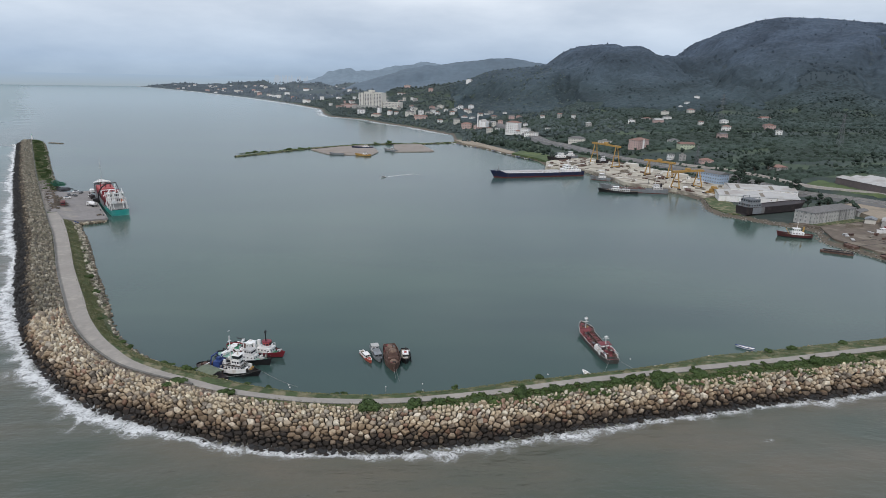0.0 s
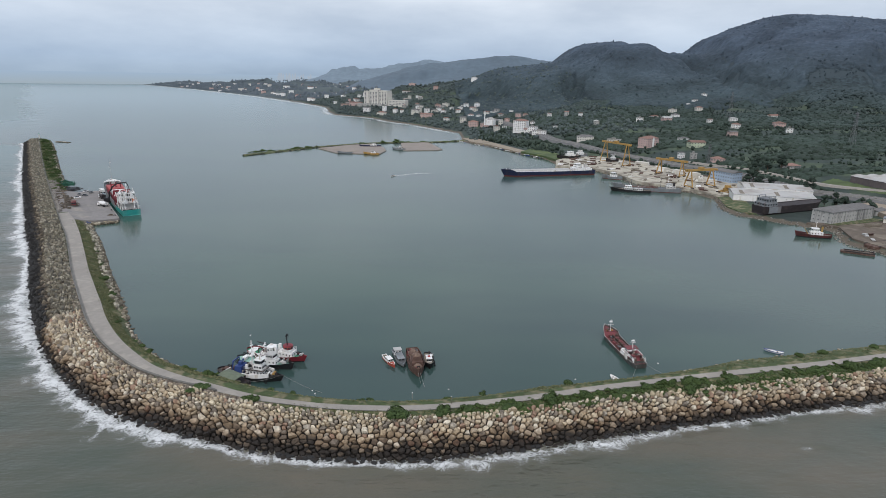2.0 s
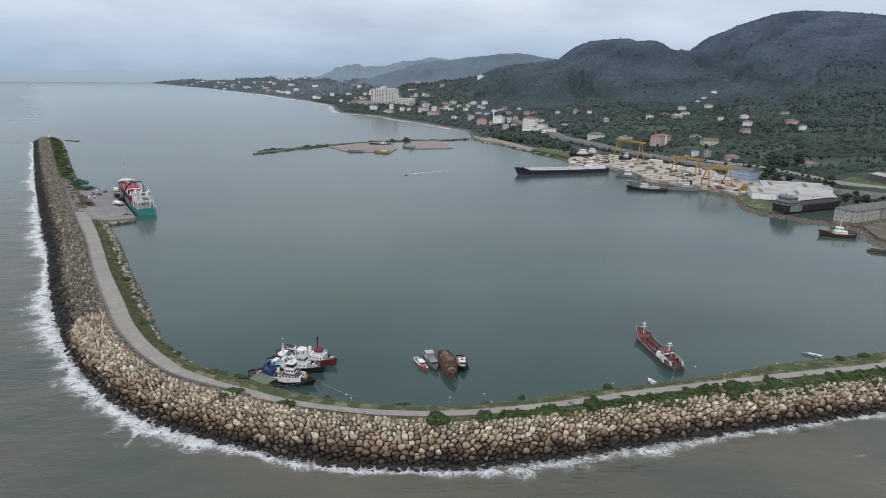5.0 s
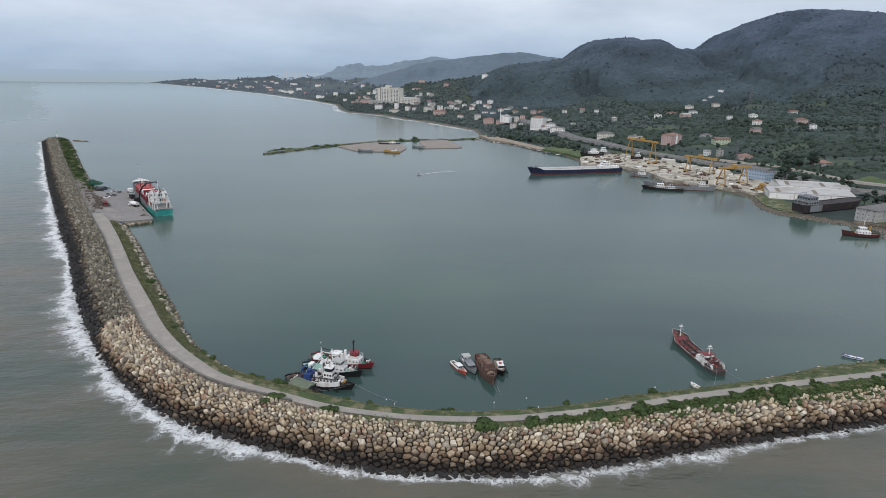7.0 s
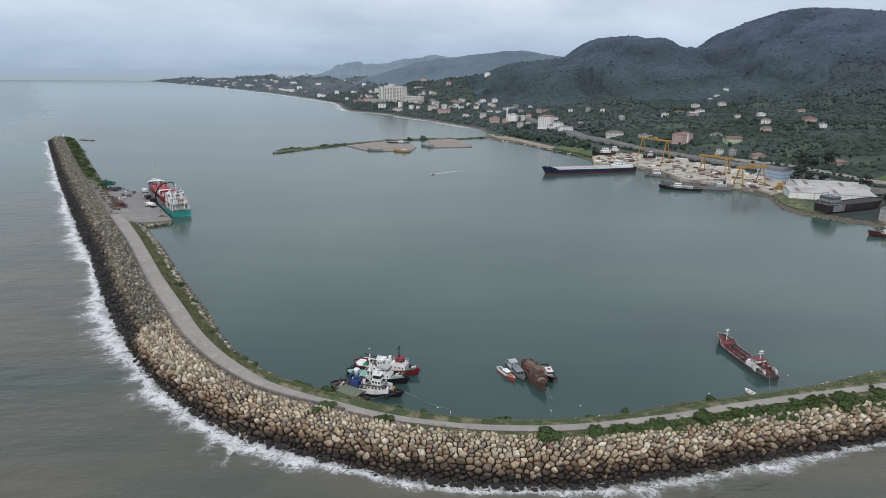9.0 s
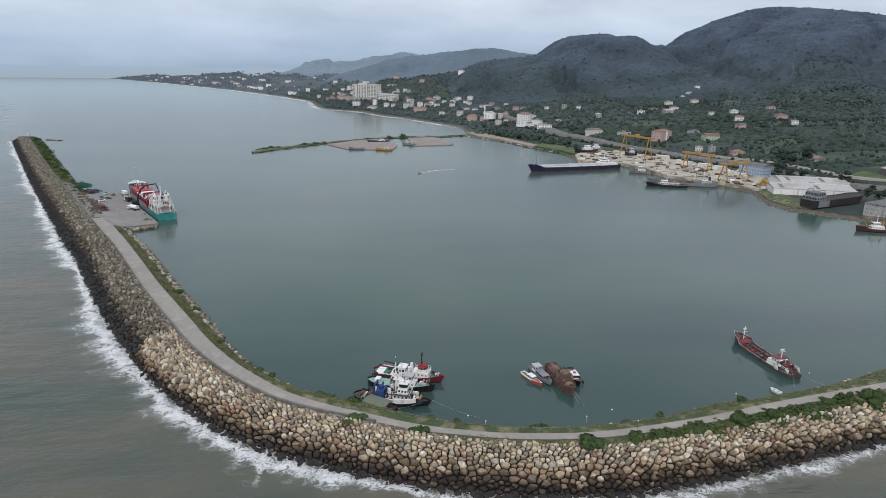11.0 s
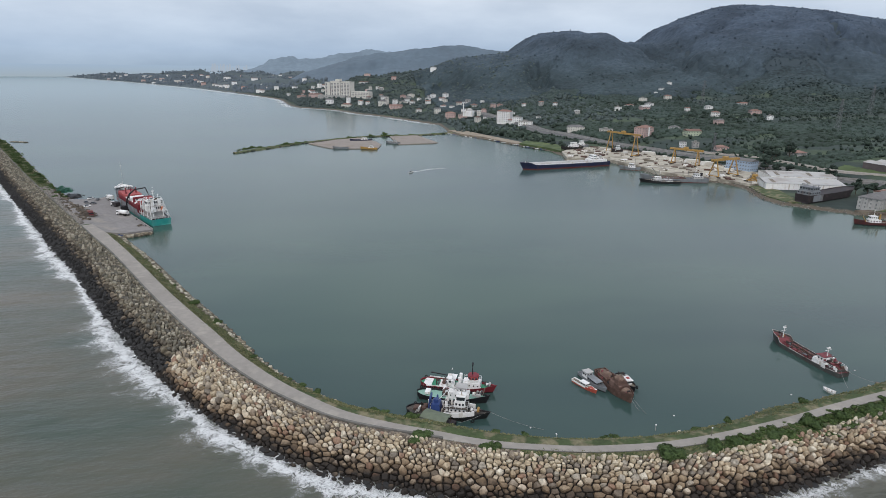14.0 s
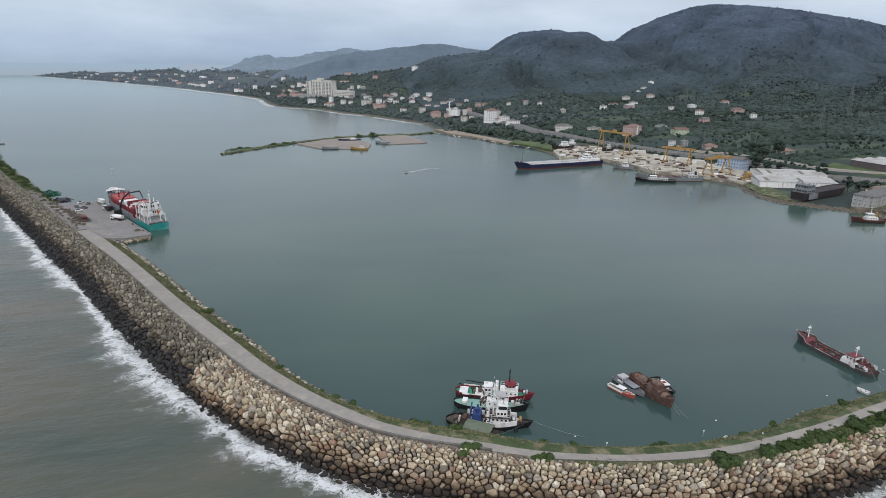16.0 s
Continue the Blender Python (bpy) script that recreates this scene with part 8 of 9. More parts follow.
hamlet([(-297, 2052, 16, "w"), (-360, 2094, 16, "w"), (-505, 2610, 42, "w"), (-667, 2853, 33, "w"), (-909, 2966, 32, "c"), (-884, 2953, 18, "w"), (-758, 2781, 14, "w"), (-614, 2470, 15, "w"), (-497, 2288, 22, "r"), (-410, 2187, 17, "w")],
       "far town houses", (2, 3, 2), False, (FIBRE, SHEET, TILE))
r = np.random.default_rng(15)
rows_ = []
while len(rows_) < 95:
    y = r.uniform(1750, 4100)
    x = r.uniform(-1950, 250)
    d_ = float(inland(np.array(x), np.array(y)))
    if 25 < d_ < 900 and r.random() < 0.25 + 0.75 * math.exp(-d_ / 250):
        rows_.append((x, y, r.uniform(12, 24), "wwcrw"[int(r.integers(0, 5))]))
town = []
while len(town) < 46:      # scattered houses through the town
    x, y = r.uniform(-330, 190), r.uniform(1000, 1950)
    if 60 < float(inland(np.array(x), np.array(y))) < 420 and on_land(x, y) < 34:
        town.append((x, y, r.uniform(8, 15), "wwcrwg"[int(r.integers(0, 6))]))
hamlet(town, "town houses", (2, 3, 2, 4), True, (FIBRE, TILE, SHEET))
hamlet(rows_, "far town houses", (2, 3, 4, 2), False, (FIBRE, TILE, SHEET))

# hotel: a tall slab with stepped top and a low wing
b = thing("hotel", pose(-137, 1489, 23, 0, 0, -36), "tall pale hotel slab with stepped roof and vertical bands", "hotel")
for (x0, x1, h) in [(-36, -22, 30), (-19, 8, 33), (10, 36, 32)]:
    w_ = part("wall", Shape().box(x0, x1, -9, 9, -4, h), CREAM, b)
    for fl in range(9):
        for i in range(int((x1 - x0) / 8.0)):
            part("window", house_pane(4.2, 2.0), None, w_, at=pose(x0 + 4.4 + i * 8.4, -9, 3 + fl * 3.1))
part("core", Shape().box(-22, -19, -8, 8, -4, 31).box(8, 10, -8, 8, -4, 34), FIBRE, b, "dark recessed bands")
part("roof", Shape().box(-36.5, -22, -9.5, 9.5, 30, 30.8).box(-19.5, 8.2, -9.5, 9.5, 33, 33.8).box(9.8, 36.5, -9.5, 9.5, 32, 32.8).box(-8, 4, -5, 5, 33.8, 38), CREAM, b)
w_ = part("low_wing", Shape().box(38, 88, -7, 7, -6, 12), CREAM, b)
for fl in range(3):
    for i in range(11):
        part("window", house_pane(2.6, 1.5), None, w_, at=pose(41 + i * 4.4, -7, 1.8 + fl * 3.4))
part("podium", Shape().box(-50, 30, -18, -9, -8, 2), GREY_WALL, b)
# mosque with its minaret
b = thing("mosque", pose(93, 1045, 13.2, 0, 0, -25), "small white mosque with dome and slender minaret", "mosque")
part("hall", Shape().box(-7, 7, -7, 7, -2, 7), WHITE, b)
part("dome", Shape().dome(0, 0, 7, 5.6, 4.6, 14, 5), SHEET, b, smooth=True)
part("minaret", Shape().tube((-9, -6, -2), (-9, -6, 21), 1.0, 0.85, 10).tube((-9, -6, 15), (-9, -6, 16), 1.6, 1.6, 10), WHITE, b)
part("minaret_cap", Shape().tube((-9, -6, 21), (-9, -6, 25), 0.95, 0.05, 10), FIBRE, b)
# apartment blocks
building("apartment_block", 130, 943, 10.5, 21, 13, 6, WHITE, TILE, -32, "white six-storey apartment block with tiled roof", "apartments", roof="hip", step=3.2, hgt=2.7)
building("apartment_block", 146, 926, 10.5, 13, 11, 3, WHITE, CONCRETE, -32, "low white annex beside an apartment block", "apartments", roof="flat")
building("apartment_block", 256, 733, 11.8, 21, 14, 4, ROSE, TILE, 33, "rose-pink four-storey apartment block with white stair band", "apartments", roof="hip", band=WHITE, hgt=2.65)
building("office_block", 257, 533, 3.2, 24, 12, 3, PALE_BLUE, FIBRE, 113, "pale blue three-storey yard office", "office", roof="gable", step=2.6)
building("barrack_block", 263.5, 382.5, 2.6, 46, 13, 3, GREY_WALL, FIBRE, 24.5, "derelict grey concrete block with rows of windows", "block", roof="hip", step=2.9, hgt=2.6, win=(0.85, 0.95))
# two-bay yard shed
b = thing("yard_shed", pose(222, 448, 2.6, 0, 0, -17), "large white sheet-metal shed with a pale roof", "shed")
for (x0, x1, y0, y1, h, rise) in [(0, 57, 0, 30, 4.3, 1.8), (13, 63, 30.1, 60, 5.4, 2.0)]:
    part("wall", Shape().box(x0, x1, y0, y1, -2, h), WHITE, b, "white sheet wall")
    ym = (y0 + y1) / 2
    part("roof", Shape().add([(x0 - 0.4, y0 - 0.4, h), (x1 + 0.4, y0 - 0.4, h), (x1 + 0.4, y1, h), (x0 - 0.4, y1, h), (x0 - 0.4, ym, h + rise), (x1 + 0.4, ym, h + rise)],
                             [(0, 1, 5, 4), (2, 3, 4, 5), (3, 0, 4), (1, 2, 5), (3, 2, 1, 0)]), SHEET, b)
    for i in range(6):
        xa = x0 + 5 + i * 8.4
        part("roof_light", Shape().add([(xa, y0 + 2, h + rise * 0.17), (xa + 3, y0 + 2, h + rise * 0.17), (xa + 3, ym - 3, h + rise * 0.83), (xa, ym - 3, h + rise * 0.83)], [(0, 1, 2, 3)]), SHEET if i % 3 else WOOD, b)
# brown warehouse above the highway
b = thing("warehouse", pose(343, 492, 9.6, 0, 0, -82), "long brown warehouse with a pale shallow roof", "warehouse")
BROWN = mat("brown_cladding", (0.12, 0.098, 0.095), 0.7, var=0.15, scale=0.4)
part("wall", Shape().box(0, 84, 0, 41, -6, 6.0), BROWN, b)
for i in range(3):
    part("roof", Shape().add([(-0.5, i * 13.8 - 0.4, 6.0), (84.5, i * 13.8 - 0.4, 6.0), (84.5, i * 13.8 + 13.4, 6.0), (-0.5, i * 13.8 + 13.4, 6.0), (-0.5, i * 13.8 + 6.5, 7.7), (84.5, i * 13.8 + 6.5, 7.7)],
                             [(0, 1, 5, 4), (2, 3, 4, 5), (3, 0, 4), (1, 2, 5)]), SHEET, b)
# low sheds and stacks
for k, (x, y, w, d, h, c, a) in enumerate([(279, 404, 12, 7, 4, SHEET, 20), (292, 412, 16, 8, 4, TILE, 20), (300, 400, 12, 6, 3.5, FIBRE, 30), (262, 441, 10, 6, 3, RUST, 10), (296, 366, 14, 8, 4.5, SHEET, 50), (290, 375, 8, 6, 3.5, GREY_HULL, 50), (270, 470, 8, 6, 3, TILE, 60)]):
    b = thing("lean_to_shed", pose(x, y, on_land(x, y) - 0.2, 0, 0, a), "low workshop shed with sheet roof", "shed", "low sheds")
    part("wall", Shape().box(-w / 2, w / 2, -d / 2, d / 2, -2, h), CREAM if k % 2 else GREY_WALL, b)
    part("roof", Shape().add([(-w / 2 - 0.4, -d / 2 - 0.4, h), (w / 2 + 0.4, -d / 2 - 0.4, h), (w / 2 + 0.4, d / 2 + 0.4, h), (-w / 2 - 0.4, d / 2 + 0.4, h), (-w / 2 - 0.4, 0, h + 1.3), (w / 2 + 0.4, 0, h + 1.3)],
                             [(0, 1, 5, 4), (2, 3, 4, 5), (3, 0, 4), (1, 2, 5), (3, 2, 1, 0)]), c, b)
    part("door", Shape().box(-1, 1, -d / 2 - 0.06, -d / 2 + 0.02, 0, 2.4), STEEL, b)


# ---------- gantry cranes ----------
def gantry(a, b_, h, over=4.0):
    ax, ay = a
    bx, by = b_
    L_ = math.hypot(bx - ax, by - ay)
    g_ = thing("gantry_crane", pose((ax + bx) / 2, (ay + by) / 2, 3.2, 0, 0, math.degrees(math.atan2(by - ay, bx - ax))), "yellow rail-mounted shipyard gantry crane", "crane", "yard gantries")
    part("girder", Shape().box(-L_ / 2 - over, L_ / 2 + over, -1.4, -0.7, h - 1.6, h).box(-L_ / 2 - over, L_ / 2 + over, 0.7, 1.4, h - 1.6, h).box(-L_ / 2 - over, -L_ / 2 - over + 0.8, -1.5, 1.5, h - 1.8, h - 0.2)
         .box(L_ / 2 + over - 0.8, L_ / 2 + over, -1.5, 1.5, h - 1.8, h - 0.2), YELLOW, g_)
    for sx in (-1, 1):
        for sy in (-1, 1):
            part("leg", Shape().beam((sx * L_ / 2, sy * 5.2, 0.6), (sx * L_ / 2 * 0.94, sy * 1.1, h - 1.6), 0.75, 0.75), YELLOW, g_)
            part("bogie", Shape().box(sx * L_ / 2 - 0.6, sx * L_ / 2 + 0.6, sy * 5.2 - 1.6, sy * 5.2 + 1.6, 0, 1.0), RUST_DARK, g_)
        part("sill_beam", Shape().beam((sx * L_ / 2, -5.2, 1.3), (sx * L_ / 2, 5.2, 1.3), 0.7), YELLOW, g_)
        part("tie_beam", Shape().beam((sx * L_ / 2 * 0.97, -3.0, h * 0.52), (sx * L_ / 2 * 0.97, 3.0, h * 0.52), 0.5), YELLOW, g_)
    part("trolley", Shape().box(-2.2, 1.4, -1.9, 1.9, h, h + 1.7, 0.2, 0.2), YELLOW, g_)
    part("hook_block", Shape().tube((0, 0, h - 2), (0, 0, h * 0.6), 0.08).box(-0.5, 0.5, -0.3, 0.3, h * 0.6 - 1.0, h * 0.6), STEEL, g_)


gantry((179, 652), (193, 618), 23)
gantry((209, 569), (224, 551), 15.5)
gantry((206, 494), (229, 502), 15.5)
gantry((226, 470), (233, 476), 4.5, 0.5)

# yard clutter: plates, blocks and stacks on the apron
r = np.random.default_rng(12)
NAMES = [("steel_stack", RUST, "stack of rusty steel plate on the apron"), ("timber_stack", WOOD, "stack of grey timber on the apron"), ("hull_block", CREAM, "pale painted hull section on the apron"),
         ("container", WHITE, "white site container on the yard apron"), ("scrap_heap", SCRAP, "heap of scrap on the yard apron")]
n_made = 0
while n_made < 150:
    x, y = r.uniform(120, 260), r.uniform(465, 695)
    if not inside_poly(YARD_POLY, np.array(x), np.array(y)) or float(inland(np.array(x), np.array(y))) < 5:
        continue
    nm, mt, lab = NAMES[int(r.choice(5, p=[0.3, 0.25, 0.2, 0.05, 0.2]))]
    L_, w_, h_ = r.uniform(2, 10), r.uniform(1.0, 4.0), r.uniform(0.3, 1.5)
    at_ = pose(x, y, 3.2, 0, 0, r.choice([35, 125, 60, -20]) + r.uniform(-8, 8))
    sh = Shape()
    if nm == "scrap_heap":
        v = thing(nm, at_, lab, "scrap heap", "yard clutter")
        for _ in range(7):
            a_ = Vector((r.uniform(-2, 2), r.uniform(-1.5, 1.5), r.uniform(0.1, 0.9)))
            part("beam", Shape().beam(a_, a_ + Vector((r.uniform(-2, 2), r.uniform(-2, 2), r.uniform(-0.1, 0.5))), r.uniform(0.2, 0.8), r.uniform(0.1, 0.5)), mt, v)
    else:
        v = thing(nm, at_, lab, nm.replace("_", " "), "yard clutter")
        for j in range(3):
            o_ = r.uniform(-0.3, 0.3)
            part({"timber_stack": "plank", "steel_stack": "plate"}.get(nm, "panel"), Shape().box(-L_ / 2 + o_, L_ / 2 + o_, -w_ / 2 + o_, w_ / 2 - abs(o_), h_ * j / 3, h_ * (j + 1) / 3 - 0.01), mt, v)
    n_made += 1
n_made = 0
while n_made < 46:        # the boat yard by the grey block
    x, y = r.uniform(240, 312), r.uniform(268, 350)
    if not inside_poly([(240, 345), (247, 306), (264, 276), (298, 266), (318, 330), (308, 352)], np.array(x), np.array(y)):
        continue
    nm, mt, lab = [("timber_stack", WOOD, "stack of grey timber on the trodden earth"), ("steel_stack", RUST, "rusty steel plates lying in the boat yard"), ("container", SHEET, "pale hut in the boat yard")
                   ][int(r.choice(3, p=[0.45, 0.4, 0.15]))]
    L_, w_, h_ = r.uniform(2.5, 7), r.uniform(1, 3), r.uniform(0.4, 1.6)
    v = thing(nm, pose(x, y, 2.7, 0, 0, r.uniform(0, 180)), lab, nm.replace("_", " "), "boat yard clutter")
    for j in range(4):
        o_ = r.uniform(-0.5, 0.5)
        part({"timber_stack": "plank", "steel_stack": "plate"}.get(nm, "panel"), Shape().box(-L_ / 2 + o_, L_ / 2 + o_, -w_ / 2 + o_, w_ / 2 - abs(o_), h_ * j / 4, h_ * (j + 1) / 4 - 0.01, 0.05, 0.05), mt, v)
    n_made += 1
for k, (x, y, w) in enumerate([(214, 632, 16), (232, 575, 14), (239, 560, 12), (222, 590, 10)]):
    solid("hull_block", Shape().add([(-w / 2, -3, 0), (w / 2, -3, 0), (w / 2, 3, 0), (-w / 2, 3, 0), (-w / 2 + 1, -3.6, 3), (w / 2 - 2, -3.6, 3.4), (w / 2 - 2, 3.6, 3.4), (-w / 2 + 1, 3.6, 3)],
                                    [(3, 2, 1, 0), (4, 5, 6, 7), (0, 1, 5, 4), (1, 2, 6, 5), (2, 3, 7, 6), (3, 0, 4, 7)]), CREAM, "cream painted ship block under construction", "ship block", "yard clutter", m=pose(x, y, 3.2, 0, 0, 150 + k * 20))

# rubble along the yard's and the boat yard's shore
P = []
for p in resample([(154, 604), (166, 575), (172, 524), (206, 486), (213, 460), (200, 421), (202, 402), (212, 392), (220, 381), (230, 372), (243, 360), (230, 331), (238, 302), (246, 285), (280, 246)], 0.55):
    P.append((p[0] + r.uniform(-2.2, 3.2), p[1] + r.uniform(-2.2, 2.2), 0.0))
P = np.array(P)
P[:, 2] = np.maximum(ground(P[:, 0], P[:, 1]), -0.2) + 0.15
k = r.uniform(0.2, 0.62, len(P))
v, f = scatter(STONES, P, np.stack([k * 1.3, k, k * 0.7], 1), r.uniform(0, 6, len(P)))
tagged(new("shore_rubble", array_mesh("shore_rubble", v, f, STONE_CREST)), "broken stones along the shipyard shore", "rubble", kind="stuff")

# ---------- power pylons ----------
for k, (x, y, h) in enumerate([(484, 998, 42), (467, 673, 38), (640, 820, 40), (276, 612, 22)]):
    z = on_land(x, y) - 0.5
    b = thing("pylon", pose(x, y, z, 0, 0, 20), "grey lattice power pylon on the slope", "pylon", "power pylons")
    sh = Shape()
    for sx in (-1, 1):
        for sy in (-1, 1):
            sh.beam((sx * h * 0.07, sy * h * 0.07, 0), (sx * 0.4, sy * 0.4, h), 0.28)
    for j in range(7):
        a_, c_ = h * j / 7, h * (j + 1) / 7
        wa, wc = h * 0.07 * (1 - j / 7) + 0.4 * j / 7, h * 0.07 * (1 - (j + 1) / 7) + 0.4 * (j + 1) / 7
        for sy in (-1, 1):
            sh.beam((-wa, sy * wa, a_), (wc, sy * wc, c_), 0.16)
            sh.beam((sy * wa, -wa, a_), (sy * wc, wc, c_), 0.16)
    part("lattice", sh, STEEL, b)
    for zz_ in (0.72, 0.84, 0.95):
        part("cross_arm", Shape().beam((-h * 0.12, 0, h * zz_), (h * 0.12, 0, h * zz_), 0.4), STEEL, b)

# ---------- beacon at the tip ----------
b = thing("beacon", pose(-507, 776, 5.0), "small white harbour beacon at the breakwater tip", "beacon")
part("tower", Shape().tube((0, 0, 0), (0, 0, 5.0), 0.7, 0.5, 10), WHITE, b)
part("gallery", Shape().tube((0, 0, 5.0), (0, 0, 5.2), 0.8, 0.8, 10), WHITE, b)
part("lantern", Shape().tube((0, 0, 5.2), (0, 0, 6.1), 0.35, 0.35, 8).dome(0, 0, 6.1, 0.42, 0.35), GREEN_DECK, b)
part("footing", Shape().box(-2.2, 2.2, -2.2, 2.2, -1.5, 0.3), CONCRETE, b)


# ---------- quay: vehicles, loader, heaps ----------
def truck(x, y, turn, body, cab, label, z, tank=False, L_=7.5):
    v_ = thing("truck", pose(x, y, z, 0, 0, turn), label, "truck", "lorries on the quay")
    if tank:
        part("body", Shape().tube((-L_ / 2 + 0.2, 0, 2.1), (L_ / 2 - 2.4, 0, 2.1), 1.2, 1.2, 12), body, v_, smooth=False)
    else:
        part("body", Shape().box(-L_ / 2, L_ / 2 - 2.3, -1.25, 1.25, 1.0, 2.9, 0.0, -0.08), body, v_)
    part("chassis", Shape().box(-L_ / 2, L_ / 2 - 0.2, -0.5, 0.5, 0.6, 1.0), RUST_DARK, v_)
    c_ = part("cab", Shape().box(L_ / 2 - 2.1, L_ / 2, -1.2, 1.2, 0.6, 2.7, 0.15, 0.1), cab, v_)
    add_window(c_, L_ / 2 - 0.02, 0, 2.1, 2.0, 0.8, 90)
    for s_ in (-1, 1):
        add_window(c_, L_ / 2 - 1.1, s_ * 1.16, 2.1, 1.1, 0.7)
        for x_ in (-L_ / 2 + 1.0, -L_ / 2 + 2.2, L_ / 2 - 1.1):
            part("wheel", Shape().tube((x_, s_ * 0.9, 0.5), (x_, s_ * 1.25, 0.5), 0.5, 0.5, 10), RUBBER, v_)


def quay_z(x, y):
    i = s_at(x, y)
    o = float((np.array([x, y]) - BW[i]) @ OUT[i])
    return float(np.interp(-o, [2.5, 9, 15, 27.8], [4.98, 3.4, 2.35, 2.2]))


RUST_RED = mat("worn_red_paint", (0.20, 0.06, 0.045), 0.6, var=0.2, scale=0.8, second=(0.10, 0.045, 0.035), amount=0.4, second_scale=0.6)
truck(-255.8, 442, 130, WHITE, WHITE, "white tipper lorry parked on the quay", quay_z(-255.8, 442))
truck(-245, 421, 135, RUST_DARK, WHITE, "dark tipper lorry with white cab on the quay", quay_z(-245, 421))
truck(-231.4, 395.5, 150, WHITE, WHITE, "white tank lorry parked on the quay", quay_z(-231, 395), True, 8.5)
truck(-246.5, 389.0, -62, RUST_RED, RED, "red tipper lorry standing on the quay", quay_z(-246.5, 389.0), False, 6.5)
for k, (x, y, c) in enumerate([(-260, 417, WHITE), (-269, 444, WHITE), (-263, 440, STEEL), (-266, 430, STEEL), (-261, 428, STEEL)]):
    v = thing("car", pose(x, y, quay_z(x, y), 0, 0, 40 + 30 * k), "small " + ("white" if c is WHITE else "grey") + " car parked on the quay", "car", "cars on the quay")
    part("body", Shape().box(-2.1, 2.1, -0.85, 0.85, 0.3, 0.95, 0.08, 0.05), c, v)
    part("cabin", Shape().box(-1.3, 1.0, -0.78, 0.78, 0.95, 1.5, 0.4, 0.12), GLASS, v)
    for x_ in (-1.3, 1.3):
        for s_ in (-1, 1):
            part("wheel", Shape().tube((x_, s_ * 0.65, 0.32), (x_, s_ * 0.87, 0.32), 0.32, 0.32, 10), RUBBER, v)
v = thing("material_handler", pose(-234.5, 408.5, 2.25, 0, 0, 25), "black material handler with raised boom beside the ship", "crane")
part("tracks", Shape().box(-2.6, 2.6, -2.2, -1.3, 0, 1.0).box(-2.6, 2.6, 1.3, 2.2, 0, 1.0), RUBBER, v)
part("turret", Shape().box(-2.6, 1.8, -1.5, 1.5, 1.1, 3.0, 0.1, 0.1), BLACK, v)
c = part("cab", Shape().box(0.6, 2.2, 0.2, 1.5, 3.0, 5.0, 0.1, 0.05), BLACK, v)
add_window(c, 2.2, 0.85, 4.1, 1.0, 1.2, 90)
part("boom", Shape().beam((0.8, -0.3, 2.8), (1.6, -0.3, 7.0), 0.9).beam((1.6, -0.3, 6.9), (3.6, -0.3, 10.4), 0.85).beam((3.5, -0.3, 10.3), (6.6, -0.3, 12.6), 0.8), BLACK, v)
part("stick", Shape().beam((6.4, -0.3, 12.5), (12.6, -0.3, 13.2), 0.65).beam((12.4, -0.3, 13.2), (13.6, -0.3, 9.4), 0.5), BLACK, v)
part("grab", Shape().tube((13.6, -0.3, 9.4), (13.7, -0.3, 8.2), 0.15).dome(13.7, -0.3, 7.4, 0.9, 0.9), BLACK, v)
part("ram", Shape().tube((1.6, -0.3, 3.0), (3.2, -0.3, 8.5), 0.2), STEEL, v)
r = np.random.default_rng(66)


def heap(x, y, z, rad, hgt, n_, mt, label, name="scrap_heap", long=1.0):
    sh_ = Shape()
    for _ in range(n_):
        a_, q_ = r.uniform(0, 6.3), rad * math.sqrt(r.random())
        h_ = hgt * (1 - q_ / rad) + 0.15
        p_ = Vector((q_ * math.cos(a_), q_ * math.sin(a_), h_ * r.uniform(0.3, 1)))
        d_ = Vector((r.normal(), r.normal(), r.normal() * 0.4)).normalized() * r.uniform(0.5, 1.8) * long
        sh_.beam(p_ - d_ / 2, p_ + d_ / 2, r.uniform(0.15, 0.7), r.uniform(0.12, 0.5))
    sh_.dome(0, 0, -0.2, rad * 0.8, hgt * (0.6 if long == 1 else 0.3), 11, 4)
    return solid(name, sh_, mt, label, "heap", "heaps on the quay", "stuff", m=pose(x, y, z))


heap(-248.5, 388, quay_z(-248.5, 388) - 0.2, 5.4, 3.4, 110, SCRAP, "dark heap of scrap metal on the quay")
heap(-255, 398, quay_z(-255, 398) - 0.2, 4.6, 2.8, 70, SCRAP, "heap of scrap beside the parapet")
heap(-263, 409, quay_z(-263, 409) - 0.2, 4.6, 2.2, 60, SCRAP, "spread of rubble along the parapet")
heap(-284, 452, 2.2, 7.5, 3.2, 90, BLACK, "black heap of tyres and nets by the shore")
heap(-296, 466, 3.4, 7.0, 4.6, 80, NET_GREEN, "heap of green netting and frames by the shore", "netting_heap", 2.6)
heap(-213, 369, 2.2, 1.6, 0.8, 14, SCRAP, "small heap of ropes at the quay edge")
heap(-218, 350, 1.4, 2.4, 1.4, 16, BLUE, "heap of blue drums and nets at the shore", "drum_heap")
for k, (x, y) in enumerate([(-276, 420), (-270, 410), (-281, 436), (-292, 450), (-262, 396), (-300, 462), (-255, 388), (-249, 381), (-266, 404), (-258, 400), (-273, 421), (-279, 430), (-286, 437), (-244, 376), (-290, 443), (-268, 415), (-252, 392)]):
    heap(x, y, (quay_z(x, y) - 0.2 if Q0 < s_at(x, y) < Q1 else bw_height(s_at(x, y), 0) - 0.3), 2.8, 1.4, 30, SCRAP, "low spread of rubble on the crest", "rubble_pile")
